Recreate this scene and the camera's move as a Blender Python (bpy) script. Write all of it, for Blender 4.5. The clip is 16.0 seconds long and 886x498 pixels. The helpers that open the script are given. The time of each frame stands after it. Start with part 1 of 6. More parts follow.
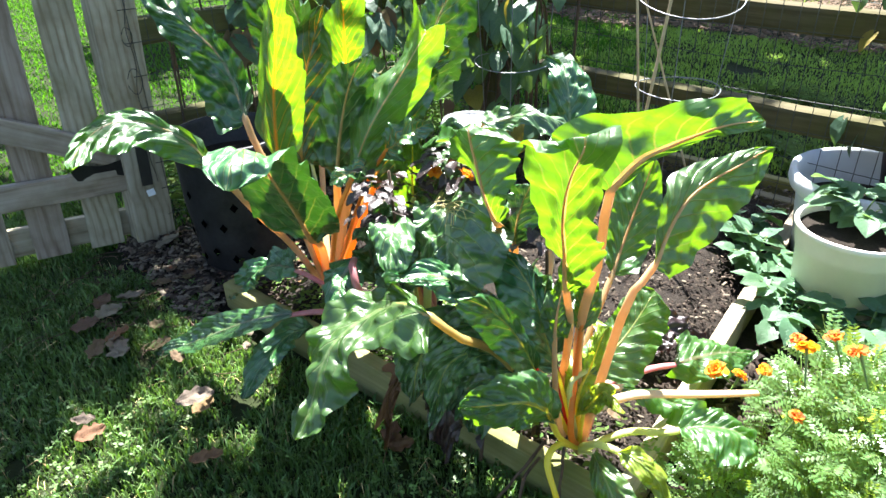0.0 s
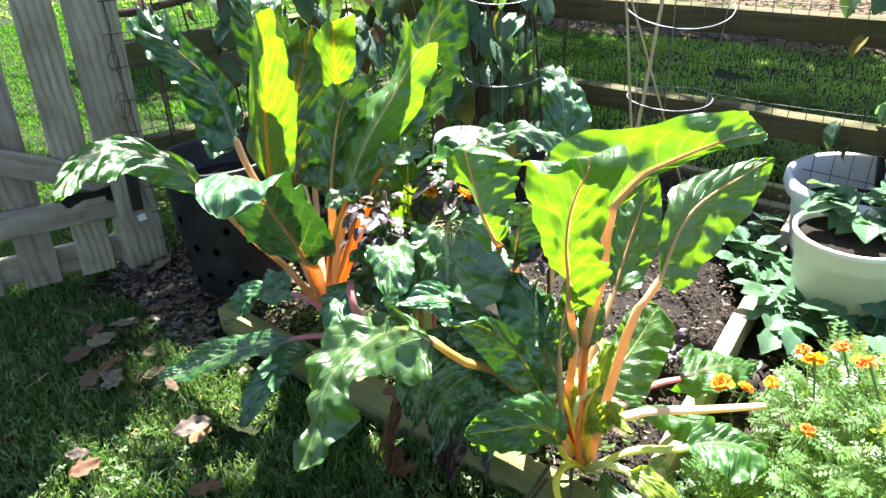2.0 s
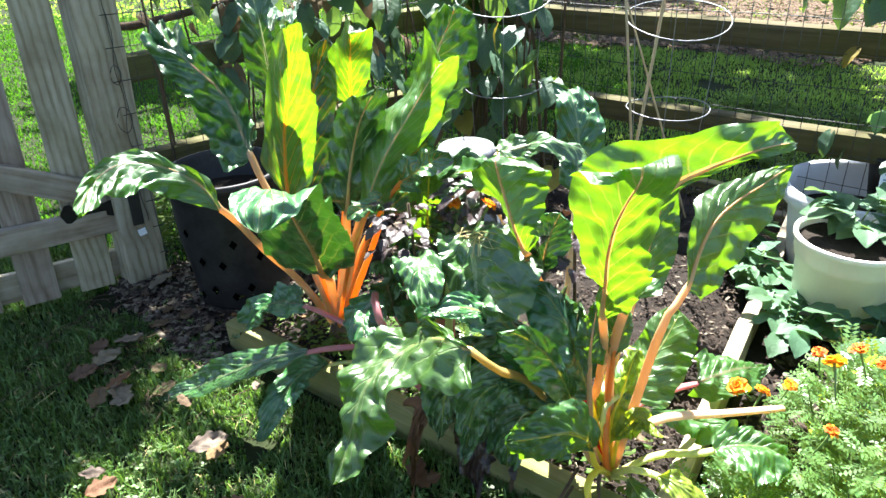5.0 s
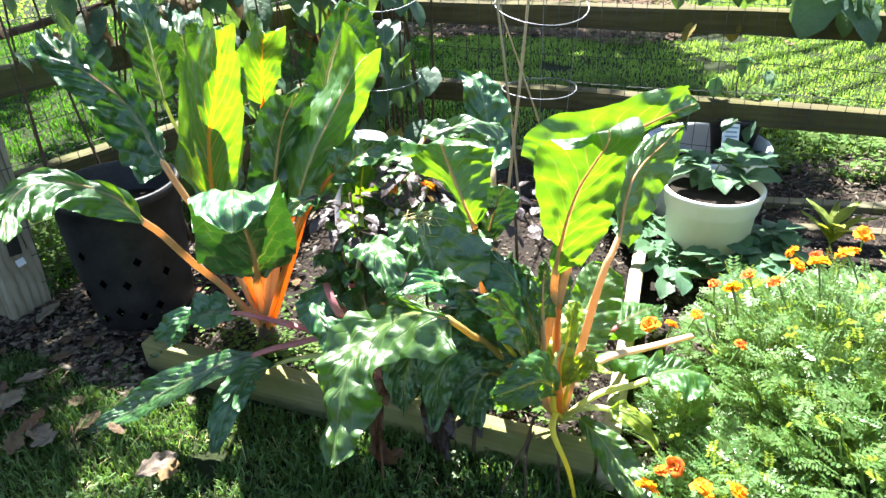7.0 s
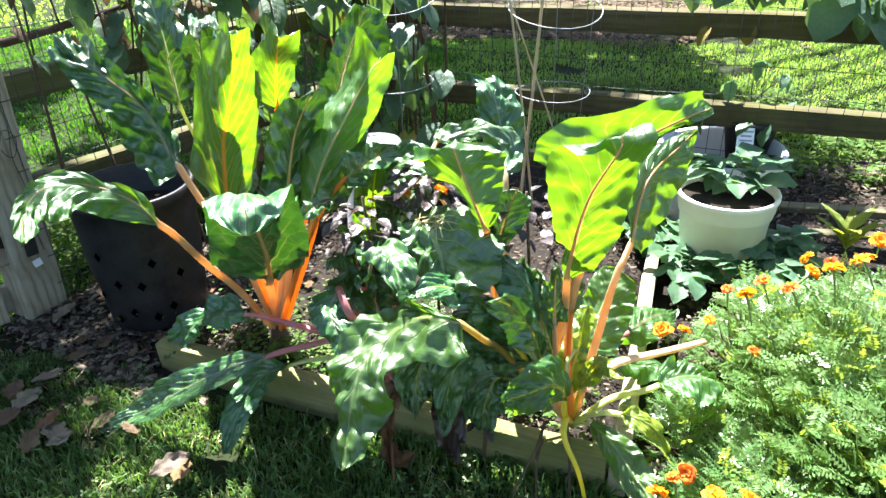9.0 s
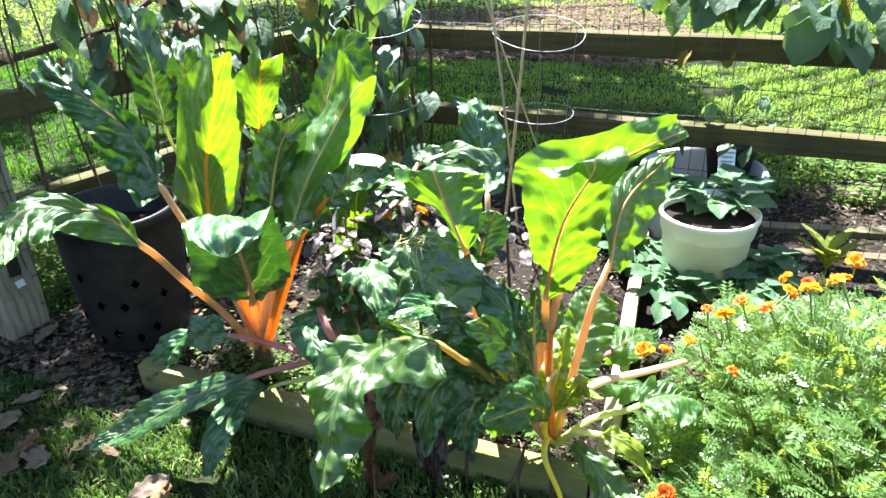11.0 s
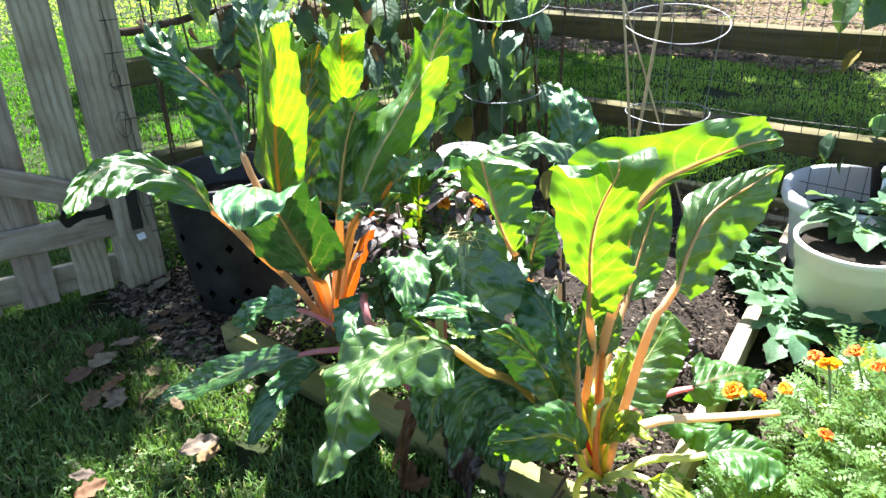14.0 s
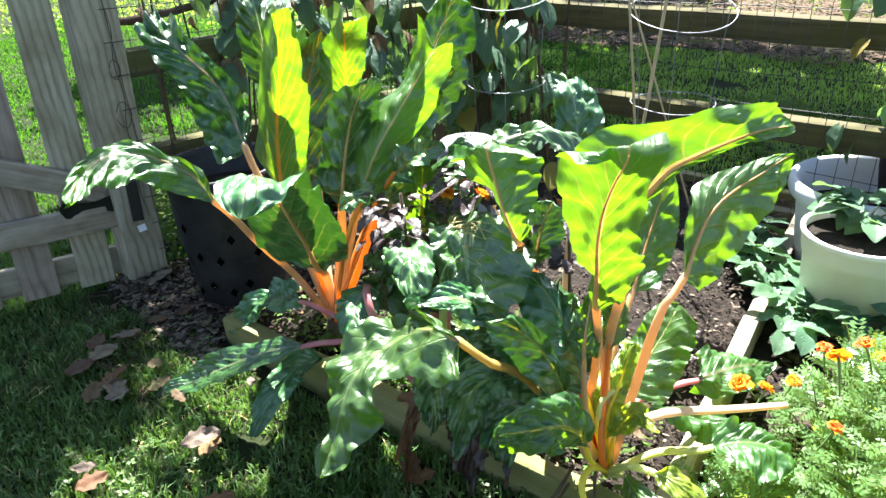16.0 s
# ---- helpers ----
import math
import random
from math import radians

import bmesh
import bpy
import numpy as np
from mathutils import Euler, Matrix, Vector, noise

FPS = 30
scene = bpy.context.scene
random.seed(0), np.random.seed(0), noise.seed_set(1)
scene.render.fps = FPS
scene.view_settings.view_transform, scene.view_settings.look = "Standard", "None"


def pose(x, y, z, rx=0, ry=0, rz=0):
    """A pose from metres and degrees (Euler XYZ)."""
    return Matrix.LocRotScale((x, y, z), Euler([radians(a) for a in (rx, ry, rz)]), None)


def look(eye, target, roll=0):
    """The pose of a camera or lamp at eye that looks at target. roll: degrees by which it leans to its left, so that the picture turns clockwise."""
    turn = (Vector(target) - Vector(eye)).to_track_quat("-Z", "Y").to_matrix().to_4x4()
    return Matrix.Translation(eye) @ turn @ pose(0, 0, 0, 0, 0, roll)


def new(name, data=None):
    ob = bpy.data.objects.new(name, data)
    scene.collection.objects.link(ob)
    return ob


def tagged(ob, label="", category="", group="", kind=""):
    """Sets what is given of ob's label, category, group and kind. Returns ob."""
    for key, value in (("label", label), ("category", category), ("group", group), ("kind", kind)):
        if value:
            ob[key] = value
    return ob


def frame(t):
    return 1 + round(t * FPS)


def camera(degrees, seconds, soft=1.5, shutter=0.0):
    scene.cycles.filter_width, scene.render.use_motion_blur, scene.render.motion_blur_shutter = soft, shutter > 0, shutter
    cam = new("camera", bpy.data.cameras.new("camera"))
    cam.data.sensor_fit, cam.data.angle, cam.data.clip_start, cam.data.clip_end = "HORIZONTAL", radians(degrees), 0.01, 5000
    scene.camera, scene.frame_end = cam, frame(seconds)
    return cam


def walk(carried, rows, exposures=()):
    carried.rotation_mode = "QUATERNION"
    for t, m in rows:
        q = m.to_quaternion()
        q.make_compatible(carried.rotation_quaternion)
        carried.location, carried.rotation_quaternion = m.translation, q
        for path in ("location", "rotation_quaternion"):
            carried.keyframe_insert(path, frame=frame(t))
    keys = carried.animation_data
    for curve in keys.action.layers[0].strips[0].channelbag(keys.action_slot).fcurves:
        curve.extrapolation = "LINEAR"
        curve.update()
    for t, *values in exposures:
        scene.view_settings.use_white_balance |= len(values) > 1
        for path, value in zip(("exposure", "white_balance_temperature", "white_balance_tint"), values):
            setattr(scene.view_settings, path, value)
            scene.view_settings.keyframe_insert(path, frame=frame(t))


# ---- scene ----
cam = camera(65.5, 16.0)
EXPOSURE = 2.94
PATH = [
    (0, (0.351, 0.469, 1.216), (0.053, 2.175, 0.216), -1.6),
    (0.5, (0.343, 0.478, 1.218), (0.05, 2.189, 0.225), -1.4),
    (1, (0.333, 0.486, 1.211), (0.043, 2.197, 0.216), -0.3),
    (1.5, (0.33, 0.491, 1.218), (0.043, 2.205, 0.228), -2.5),
    (2, (0.333, 0.495, 1.221), (0.057, 2.221, 0.249), -2.9),
    (2.5, (0.332, 0.496, 1.216), (0.058, 2.23, 0.256), -2.5),
    (3, (0.321, 0.497, 1.223), (0.053, 2.231, 0.262), -1.6),
    (3.5, (0.328, 0.494, 1.223), (0.052, 2.229, 0.269), -2.3),
    (3.7, (0.33, 0.492, 1.222), (0.052, 2.229, 0.271), -2.0),
    (5.8, (0.113, 0.425, 1.247), (0.128, 2.182, 0.293), -5.0),
    (6, (0.081, 0.407, 1.252), (0.196, 2.153, 0.284), -5.7),
    (6.5, (0.04, 0.396, 1.26), (0.24, 2.126, 0.276), -2.9),
    (7, (0.022, 0.396, 1.248), (0.268, 2.125, 0.273), -2.5),
    (7.5, (0.009, 0.403, 1.249), (0.277, 2.125, 0.268), -2.0),
    (8, (0.009, 0.401, 1.252), (0.265, 2.125, 0.27), -1.6),
    (8.5, (0.011, 0.398, 1.251), (0.238, 2.128, 0.273), -2.0),
    (9, (0.023, 0.396, 1.253), (0.234, 2.132, 0.284), -2.7),
    (9.2, (0.031, 0.396, 1.257), (0.244, 2.136, 0.295), -3.2),
    (11.5, (0.055, 0.385, 1.26), (0.298, 2.145, 0.341), -2.2),
    (12, (0.114, 0.431, 1.256), (0.27, 2.201, 0.338), -0.4),
    (12.5, (0.218, 0.491, 1.244), (0.18, 2.268, 0.327), -2.0),
    (13, (0.265, 0.494, 1.208), (0.105, 2.274, 0.309), -3.5),
    (13.5, (0.263, 0.486, 1.204), (0.067, 2.253, 0.288), -3.2),
    (14, (0.278, 0.477, 1.206), (0.042, 2.238, 0.287), -2.9),
    (14.5, (0.274, 0.482, 1.204), (0.012, 2.237, 0.283), -2.9),
    (15, (0.28, 0.49, 1.198), (0.01, 2.244, 0.275), -3.9),
    (15.5, (0.278, 0.49, 1.191), (0.02, 2.244, 0.265), -3.6),
    (16, (0.272, 0.49, 1.192), (0.031, 2.241, 0.257), -3.0),
]
walk(cam, [(t, look(eye, target, roll)) for t, eye, target, roll in PATH], [(0, EXPOSURE), (16, EXPOSURE)])

# ---- light: high sun from behind the plants, clear sky ----
SUN_AZ, SUN_EL = -8.0, 60.0          # degrees from +y towards +x, and above the horizon
world = bpy.data.worlds.new("sky")
scene.world = world
world.use_nodes = True
wn = world.node_tree
sky = wn.nodes.new("ShaderNodeTexSky")
sky.sky_type, sky.sun_disc = "NISHITA", False
sky.sun_elevation, sky.sun_rotation = radians(SUN_EL), radians(SUN_AZ)
wn.links.new(sky.outputs[0], wn.nodes["Background"].inputs[0])
wn.nodes["Background"].inputs[1].default_value = 0.047
sun = new("sun", bpy.data.lights.new("sun", "SUN"))
sun.data.energy, sun.data.angle, sun.data.color = 5.0, radians(0.5), (1.0, 0.985, 0.96)
sd = Vector((math.sin(radians(SUN_AZ)) * math.cos(radians(SUN_EL)), math.cos(radians(SUN_AZ)) * math.cos(radians(SUN_EL)), math.sin(radians(SUN_EL))))
sun.matrix_world = look(sd * 30, (0, 0, 0))


# ---- materials ----
class Mat:
    """A small node-tree builder."""

    def __init__(self, name):
        self.m = bpy.data.materials.new(name)
        self.m.use_nodes = True
        self.t = self.m.node_tree
        self.b = self.t.nodes["Principled BSDF"]
        self.out = self.t.nodes["Material Output"]

    def n(self, kind):
        return self.t.nodes.new("ShaderNode" + kind)

    def l(self, a, b):
        self.t.links.new(a, b)

    def coords(self, scale=(1, 1, 1), which="Object"):
        tc, mp = self.n("TexCoord"), self.n("Mapping")
        mp.inputs["Scale"].default_value = scale
        self.l(tc.outputs[which], mp.inputs[0])
        return mp.outputs[0]

    def noise(self, vec, scale, detail=4, rough=0.6):
        nd = self.n("TexNoise")
        nd.inputs["Scale"].default_value, nd.inputs["Detail"].default_value, nd.inputs["Roughness"].default_value = scale, detail, rough
        self.l(vec, nd.inputs["Vector"])
        return nd.outputs["Fac"]

    def ramp(self, fac, stops):
        nd = self.n("ValToRGB")
        e = nd.color_ramp.elements
        while len(e) < len(stops):
            e.new(0.5)
        for el, (p, c) in zip(e, stops):
            el.position, el.color = p, (*c, 1) if len(c) == 3 else c
        self.l(fac, nd.inputs[0])
        return nd.outputs[0]

    def mix(self, a, b, fac, blend="MIX"):
        nd = self.n("MixRGB")
        nd.blend_type = blend
        for sock, v in ((nd.inputs[0], fac), (nd.inputs[1], a), (nd.inputs[2], b)):
            if isinstance(v, bpy.types.NodeSocket):
                self.l(v, sock)
            else:
                sock.default_value = v if isinstance(v, float) else (*v, 1)
        return nd.outputs[0]

    def math(self, op, a, b=0.0):
        nd = self.n("Math")
        nd.operation = op
        for sock, v in ((nd.inputs[0], a), (nd.inputs[1], b)):
            if isinstance(v, bpy.types.NodeSocket):
                self.l(v, sock)
            else:
                sock.default_value = v
        return nd.outputs[0]

    def vary(self, col, amount=0.15, obj=False):
        """Brightness variation piece by piece."""
        src = self.n("ObjectInfo").outputs["Random"] if obj else self.n("NewGeometry").outputs["Random Per Island"]
        hs = self.n("HueSaturation")
        self.l(self.math("ADD", self.math("MULTIPLY", src, 2 * amount), 1 - amount), hs.inputs["Value"])
        self.l(self.math("ADD", self.math("MULTIPLY", src, 0.04), 0.48), hs.inputs["Hue"])
        self.l(col, hs.inputs["Color"])
        return hs.outputs[0]

    def bump(self, height, strength=0.4, dist=0.005):
        nd = self.n("Bump")
        nd.inputs["Strength"].default_value, nd.inputs["Distance"].default_value = strength, dist
        self.l(height, nd.inputs["Height"])
        self.l(nd.outputs[0], self.b.inputs["Normal"])
        return nd.outputs[0]

    def finish(self, col, rough=0.7, spec=0.3, metal=0.0):
        if isinstance(col, bpy.types.NodeSocket):
            self.l(col, self.b.inputs["Base Color"])
        else:
            self.b.inputs["Base Color"].default_value = (*col, 1)
        self.b.inputs["Roughness"].default_value, self.b.inputs["Specular IOR Level"].default_value = rough, spec
        self.b.inputs["Metallic"].default_value = metal
        return self.m

    def translucent(self, col, amount):
        tr, mx = self.n("BsdfTranslucent"), self.n("MixShader")
        if isinstance(col, bpy.types.NodeSocket):
            self.l(col, tr.inputs[0])
        else:
            tr.inputs[0].default_value = (*col, 1)
        mx.inputs[0].default_value = amount
        self.l(self.b.outputs[0], mx.inputs[1])
        self.l(tr.outputs[0], mx.inputs[2])
        self.l(mx.outputs[0], self.out.inputs[0])


def leaf_material(name, face, through_col, vein, rough=0.38, trans=0.45, veins=9.0, spec=0.5, rib=None, relief=0.3):
    """A veined leaf: UV x along the midrib, UV y across it (0.5 at the rib)."""
    k = Mat(name)
    uv = k.n("UVMap").outputs[0]
    sep = k.n("SeparateXYZ")
    k.l(uv, sep.inputs[0])
    across = k.math("ABSOLUTE", k.math("SUBTRACT", sep.outputs[1], 0.5))
    side = k.math("MULTIPLY", k.math("GREATER_THAN", sep.outputs[1], 0.5), 0.45)
    wob = k.math("MULTIPLY", k.noise(uv, 6.0, 3), 0.35)
    ph = k.math("ADD", k.math("SUBTRACT", k.math("MULTIPLY", sep.outputs[0], veins), k.math("MULTIPLY", across, 6.5)), k.math("ADD", side, wob))
    tri = k.math("ABSOLUTE", k.math("SUBTRACT", k.math("FRACT", ph), 0.5))
    line = k.ramp(tri, [(0.0, (1, 1, 1)), (0.075, (0, 0, 0))])
    taper = k.ramp(across, [(0.0, (1, 1, 1)), (0.47, (0, 0, 0))])
    mask = k.math("MULTIPLY", k.math("MULTIPLY", line, taper), 0.95)
    co = k.coords()
    blot = k.noise(co, 14.0, 4)
    fine = k.noise(co, 90.0, 3)
    base = k.mix(tuple(c * 0.7 for c in face), tuple(min(c * 1.45, 1) for c in face), blot)
    base = k.mix(base, tuple(c * 0.55 for c in face), k.math("MULTIPLY", fine, 0.35))
    base = k.vary(base, 0.12, obj=True)
    col = k.mix(base, vein, mask)
    k.finish(col, rough, spec)
    # quilted relief: cushions between the side veins, crumpled at two scales
    cushion = k.math("MULTIPLY", k.math("POWER", k.math("MULTIPLY", tri, 2.0), 0.6), 0.16)
    crumple = k.math("ADD", k.math("MULTIPLY", k.noise(co, 27.0, 1), 2.3), k.math("MULTIPLY", k.noise(co, 60.0, 1), 0.10))
    # a net of fine veins that draws the blade into blisters
    vo = k.n("TexVoronoi")
    vo.feature = "DISTANCE_TO_EDGE"
    vo.inputs["Scale"].default_value = 25.0
    warp = k.n("VectorMath")
    warp.operation = "MULTIPLY_ADD"
    nz = k.n("TexNoise")
    nz.inputs["Scale"].default_value = 30.0
    k.l(co, nz.inputs["Vector"])
    k.l(nz.outputs["Color"], warp.inputs[0])
    warp.inputs[1].default_value = (0.03, 0.03, 0.03)
    k.l(co, warp.inputs[2])
    k.l(warp.outputs[0], vo.inputs["Vector"])
    net = k.ramp(vo.outputs["Distance"], [(0.0, (0, 0, 0)), (0.45, (1, 1, 1))])
    crumple = k.math("ADD", crumple, k.math("MULTIPLY", net, 0.25))
    hgt = k.math("SUBTRACT", k.math("ADD", crumple, cushion), k.math("MULTIPLY", mask, 0.4))
    k.bump(hgt, 0.9, 0.0062 * relief)
    rr = k.math("ADD", k.math("MULTIPLY", blot, 0.25), rough - 0.12)
    k.l(rr, k.b.inputs["Roughness"])
    if spec >= 0.7:
        # waxy cuticle
        k.b.inputs["Coat Weight"].default_value, k.b.inputs["Coat Roughness"].default_value = 0.8 * spec, 0.40
        k.l(k.b.inputs["Normal"].links[0].from_socket, k.b.inputs["Coat Normal"])
    tcol = k.mix(tuple(c * 0.55 for c in through_col), tuple(c * 1.12 for c in through_col), blot)
    tcol = k.mix(tcol, tuple(c * 0.6 for c in through_col), k.math("MULTIPLY", k.ramp(vo.outputs["Distance"], [(0.0, (1, 1, 1)), (0.08, (0, 0, 0))]), 0.7))
    tcol = k.mix(tcol, tuple(min(1.0, c * f) for c, f in zip(vein, (1.25, 0.95, 0.4))), mask)
    if rib:
        # the midrib, thick at the base and running out towards the tip
        edge = k.math("MULTIPLY", k.math("SUBTRACT", 1.0, k.math("MULTIPLY", sep.outputs[0], 0.75)), 0.040)
        on_rib = k.math("LESS_THAN", across, edge)
        k.l(k.mix(col, tuple(0.18 * c + 0.9 * d for c, d in zip(rib, face)), on_rib), k.b.inputs["Base Color"])
        tcol = k.mix(tcol, rib, on_rib)
    k.translucent(tcol, trans)
    return k.m


def plain_material(name, c1, c2, rough=0.7, spec=0.3, scale=18.0, bump=0.3, dist=0.004, stretch=(1, 1, 1), vary=0.0, obj=False, trans=None, metal=0.0):
    """Two colours mixed by grain at two scales, with fine relief."""
    k = Mat(name)
    co = k.coords(stretch)
    big, small = k.noise(co, scale, 5), k.noise(co, scale * 7, 4)
    f = k.math("ADD", k.math("MULTIPLY", big, 0.7), k.math("MULTIPLY", small, 0.3))
    col = k.ramp(f, [(0.34, c1), (0.66, c2)])
    if vary:
        col = k.vary(col, vary, obj)
    k.finish(col, rough, spec, metal)
    if bump:
        k.bump(f, bump, dist)
    if trans:
        k.translucent(trans[0], trans[1])
    return k.m


def wood_material(name, c1, c2, c3, ring=0.30, rough=0.85, green=0.0):
    """Weathered timber: grain stretched along the local x axis, stains, a touch of algae."""
    k = Mat(name)
    tc, mp = k.n("TexCoord"), k.n("Mapping")
    mp.inputs["Rotation"].default_value, mp.inputs["Location"].default_value = (0, 0.035, 0.05), (0, -0.02, 0.045)
    # every board is sawn from another place in the log
    rnd_, cmb, add = k.n("ObjectInfo").outputs["Random"], k.n("CombineXYZ"), k.n("VectorMath")
    k.l(k.math("MULTIPLY", rnd_, 3.0), cmb.inputs[0])
    k.l(k.math("MULTIPLY", rnd_, 0.05), cmb.inputs[1])
    k.l(tc.outputs["Object"], add.inputs[0])
    k.l(cmb.outputs[0], add.inputs[1])
    k.l(add.outputs[0], mp.inputs[0])
    wv = k.n("TexWave")
    wv.wave_type, wv.rings_direction = "RINGS", "X"
    wv.inputs["Scale"].default_value, wv.inputs["Distortion"].default_value, wv.inputs["Detail"].default_value = 15.0, 4.0, 3
    wv.inputs["Detail Scale"].default_value = 0.5
    k.l(mp.outputs[0], wv.inputs["Vector"])
    gr = k.noise(k.coords((2, 70, 70)), 1.6, 5)
    st = k.noise(k.coords((1, 1, 1)), 7.0, 4)
    late = k.math("POWER", wv.outputs["Fac"], 0.6)
    col = k.ramp(k.math("ADD", k.math("MULTIPLY", late, ring), k.math("MULTIPLY", gr, 1.0 - ring)), [(0.15, c1), (0.5, c2), (0.9, c3)])
    col = k.mix(col, c1, k.math("MULTIPLY", k.ramp(st, [(0.45, (0, 0, 0)), (0.7, (1, 1, 1))]), 0.55))
    if green:
        col = k.mix(col, (0.105, 0.115, 0.018), k.math("MULTIPLY", k.ramp(k.noise(k.coords(), 5.0, 4), [(0.35, (0, 0, 0)), (0.65, (1, 1, 1))]), green))
    col = k.vary(col, 0.12, obj=True)
    k.finish(col, rough, 0.2)
    k.bump(k.math("ADD", gr, k.math("MULTIPLY", late, 0.3 * ring)), 0.5, 0.0012)
    return k.m


RIBS = {"orange": ((1.0, 0.42, 0.01), (0.95, 0.42, 0.02)), "peach": ((0.66, 0.36, 0.10), (0.30, 0.34, 0.10)), "yellow": ((0.62, 0.52, 0.04), (0.26, 0.34, 0.08)),
        "cream": ((0.60, 0.56, 0.30), (0.26, 0.34, 0.13)), "tan": ((0.50, 0.44, 0.22), (0.24, 0.32, 0.11)), "pink": ((0.50, 0.30, 0.26), (0.22, 0.28, 0.13)), "pale": ((0.48, 0.54, 0.26), (0.26, 0.34, 0.14)), "red": ((0.5, 0.08, 0.08), (0.16, 0.18, 0.09))}
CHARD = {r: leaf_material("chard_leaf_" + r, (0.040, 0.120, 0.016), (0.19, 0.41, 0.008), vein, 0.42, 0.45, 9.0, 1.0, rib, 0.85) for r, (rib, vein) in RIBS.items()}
# darker, less translucent copy; on some leaves it carries their neighbours' shade
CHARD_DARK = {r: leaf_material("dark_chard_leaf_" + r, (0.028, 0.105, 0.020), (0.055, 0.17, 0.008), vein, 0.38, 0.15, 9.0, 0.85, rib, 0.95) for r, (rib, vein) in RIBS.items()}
CHARD_LIME = {r: leaf_material("young_chard_leaf_" + r, (0.20, 0.30, 0.03), (0.45, 0.62, 0.02), vein, 0.36, 0.5, 7.0, 0.8, rib, 0.8) for r, (rib, vein) in RIBS.items()}
CHARD_YELLOW = leaf_material("yellowing_chard_leaf", (0.16, 0.22, 0.03), (0.55, 0.6, 0.03), (0.5, 0.42, 0.06), 0.5, 0.45)
PURPLE = leaf_material("purple_crinkled_leaf", (0.024, 0.012, 0.012), (0.09, 0.025, 0.012), (0.04, 0.02, 0.018), 0.42, 0.12, spec=0.65)
DRY_CHARD = leaf_material("dried_leaf", (0.17, 0.10, 0.055), (0.3, 0.16, 0.06), (0.26, 0.17, 0.09), 0.8, 0.2, spec=0.15)
VINE = leaf_material("vine_leaf", (0.050, 0.105, 0.065), (0.20, 0.36, 0.04), (0.14, 0.2, 0.1), 0.5, 0.35, 6.0)
VINE_YELLOW = leaf_material("yellowed_vine_leaf", (0.22, 0.18, 0.03), (0.36, 0.30, 0.03), (0.3, 0.25, 0.06), 0.6, 0.4, 6.0)
POTATO = leaf_material("potted_plant_leaf", (0.075, 0.160, 0.085), (0.22, 0.40, 0.09), (0.13, 0.22, 0.11), 0.5, 0.35, 6.0, 0.4)
WEED = plain_material("weed_leaf", (0.045, 0.090, 0.022), (0.11, 0.17, 0.045), 0.75, 0.10, 9.0, 0, vary=0.5, trans=((0.24, 0.36, 0.05), 0.4))
FERN = plain_material("marigold_foliage", (0.055, 0.125, 0.040), (0.13, 0.225, 0.075), 0.38, 0.6, 9.0, 0, vary=0.5, trans=((0.36, 0.48, 0.05), 0.44))
PETAL_O = plain_material("orange_petal", (0.58, 0.11, 0.003), (0.92, 0.40, 0.015), 0.6, 0.2, 85.0, 0.2, vary=0.3, trans=((0.95, 0.4, 0.02), 0.35))
PETAL_R = plain_material("rust_petal", (0.36, 0.05, 0.008), (0.80, 0.22, 0.015), 0.6, 0.2, 60.0, 0.2, vary=0.3, trans=((0.8, 0.2, 0.02), 0.3))
GRASS = plain_material("grass_blade", (0.044, 0.092, 0.026), (0.135, 0.205, 0.066), 0.5, 0.35, 5.0, 0, vary=0.9, trans=((0.15, 0.30, 0.035), 0.30))
GRASS_DRY = plain_material("straw", (0.30, 0.22, 0.10), (0.5, 0.4, 0.2), 0.7, 0.2, 12.0, 0, vary=0.3)
FAR_GRASS = plain_material("sunny_grass_blade", (0.07, 0.14, 0.03), (0.14, 0.22, 0.06), 0.5, 0.35, 3.0, 0, vary=0.4, trans=((0.30, 0.48, 0.06), 0.5))
SIDE_GRASS = plain_material("green_grass_blade", (0.020, 0.070, 0.010), (0.050, 0.115, 0.022), 0.6, 0.12, 3.0, 0, vary=0.4, trans=((0.10, 0.28, 0.015), 0.38))
LAWN = plain_material("lawn_soil", (0.010, 0.014, 0.006), (0.024, 0.032, 0.012), 0.95, 0.1, 9.0, 0.8, 0.02)
SOIL = plain_material("garden_soil", (0.010, 0.008, 0.007), (0.032, 0.026, 0.021), 0.95, 0.1, 22.0, 0.9, 0.02)
CHIP = plain_material("bark_chip", (0.015, 0.011, 0.009), (0.060, 0.045, 0.035), 0.9, 0.1, 30.0, 0.4, vary=0.5)
CHIP_PALE = plain_material("pale_wood_chip", (0.08, 0.065, 0.05), (0.17, 0.14, 0.11), 0.9, 0.1, 30.0, 0.4, vary=0.4)
LITTER = leaf_material("fallen_leaf", (0.125, 0.085, 0.052), (0.18, 0.12, 0.06), (0.15, 0.105, 0.065), 0.75, 0.2, 6.0, spec=0.2)
LITTER_PALE = leaf_material("bleached_fallen_leaf", (0.19, 0.155, 0.115), (0.2, 0.16, 0.11), (0.24, 0.20, 0.15), 0.75, 0.2, 6.0, spec=0.2)
GATE_WOOD = wood_material("weathered_gate_wood", (0.12, 0.085, 0.055), (0.30, 0.26, 0.20), (0.42, 0.385, 0.325), 0.26, green=0.14)
RAIL_WOOD = wood_material("dark_rail_wood", (0.034, 0.030, 0.013), (0.070, 0.062, 0.030), (0.13, 0.115, 0.065), 0.15, green=0.35)
BED_WOOD = wood_material("bed_timber_wood", (0.11, 0.10, 0.045), (0.20, 0.18, 0.085), (0.31, 0.275, 0.15), 0.1, green=0.55)
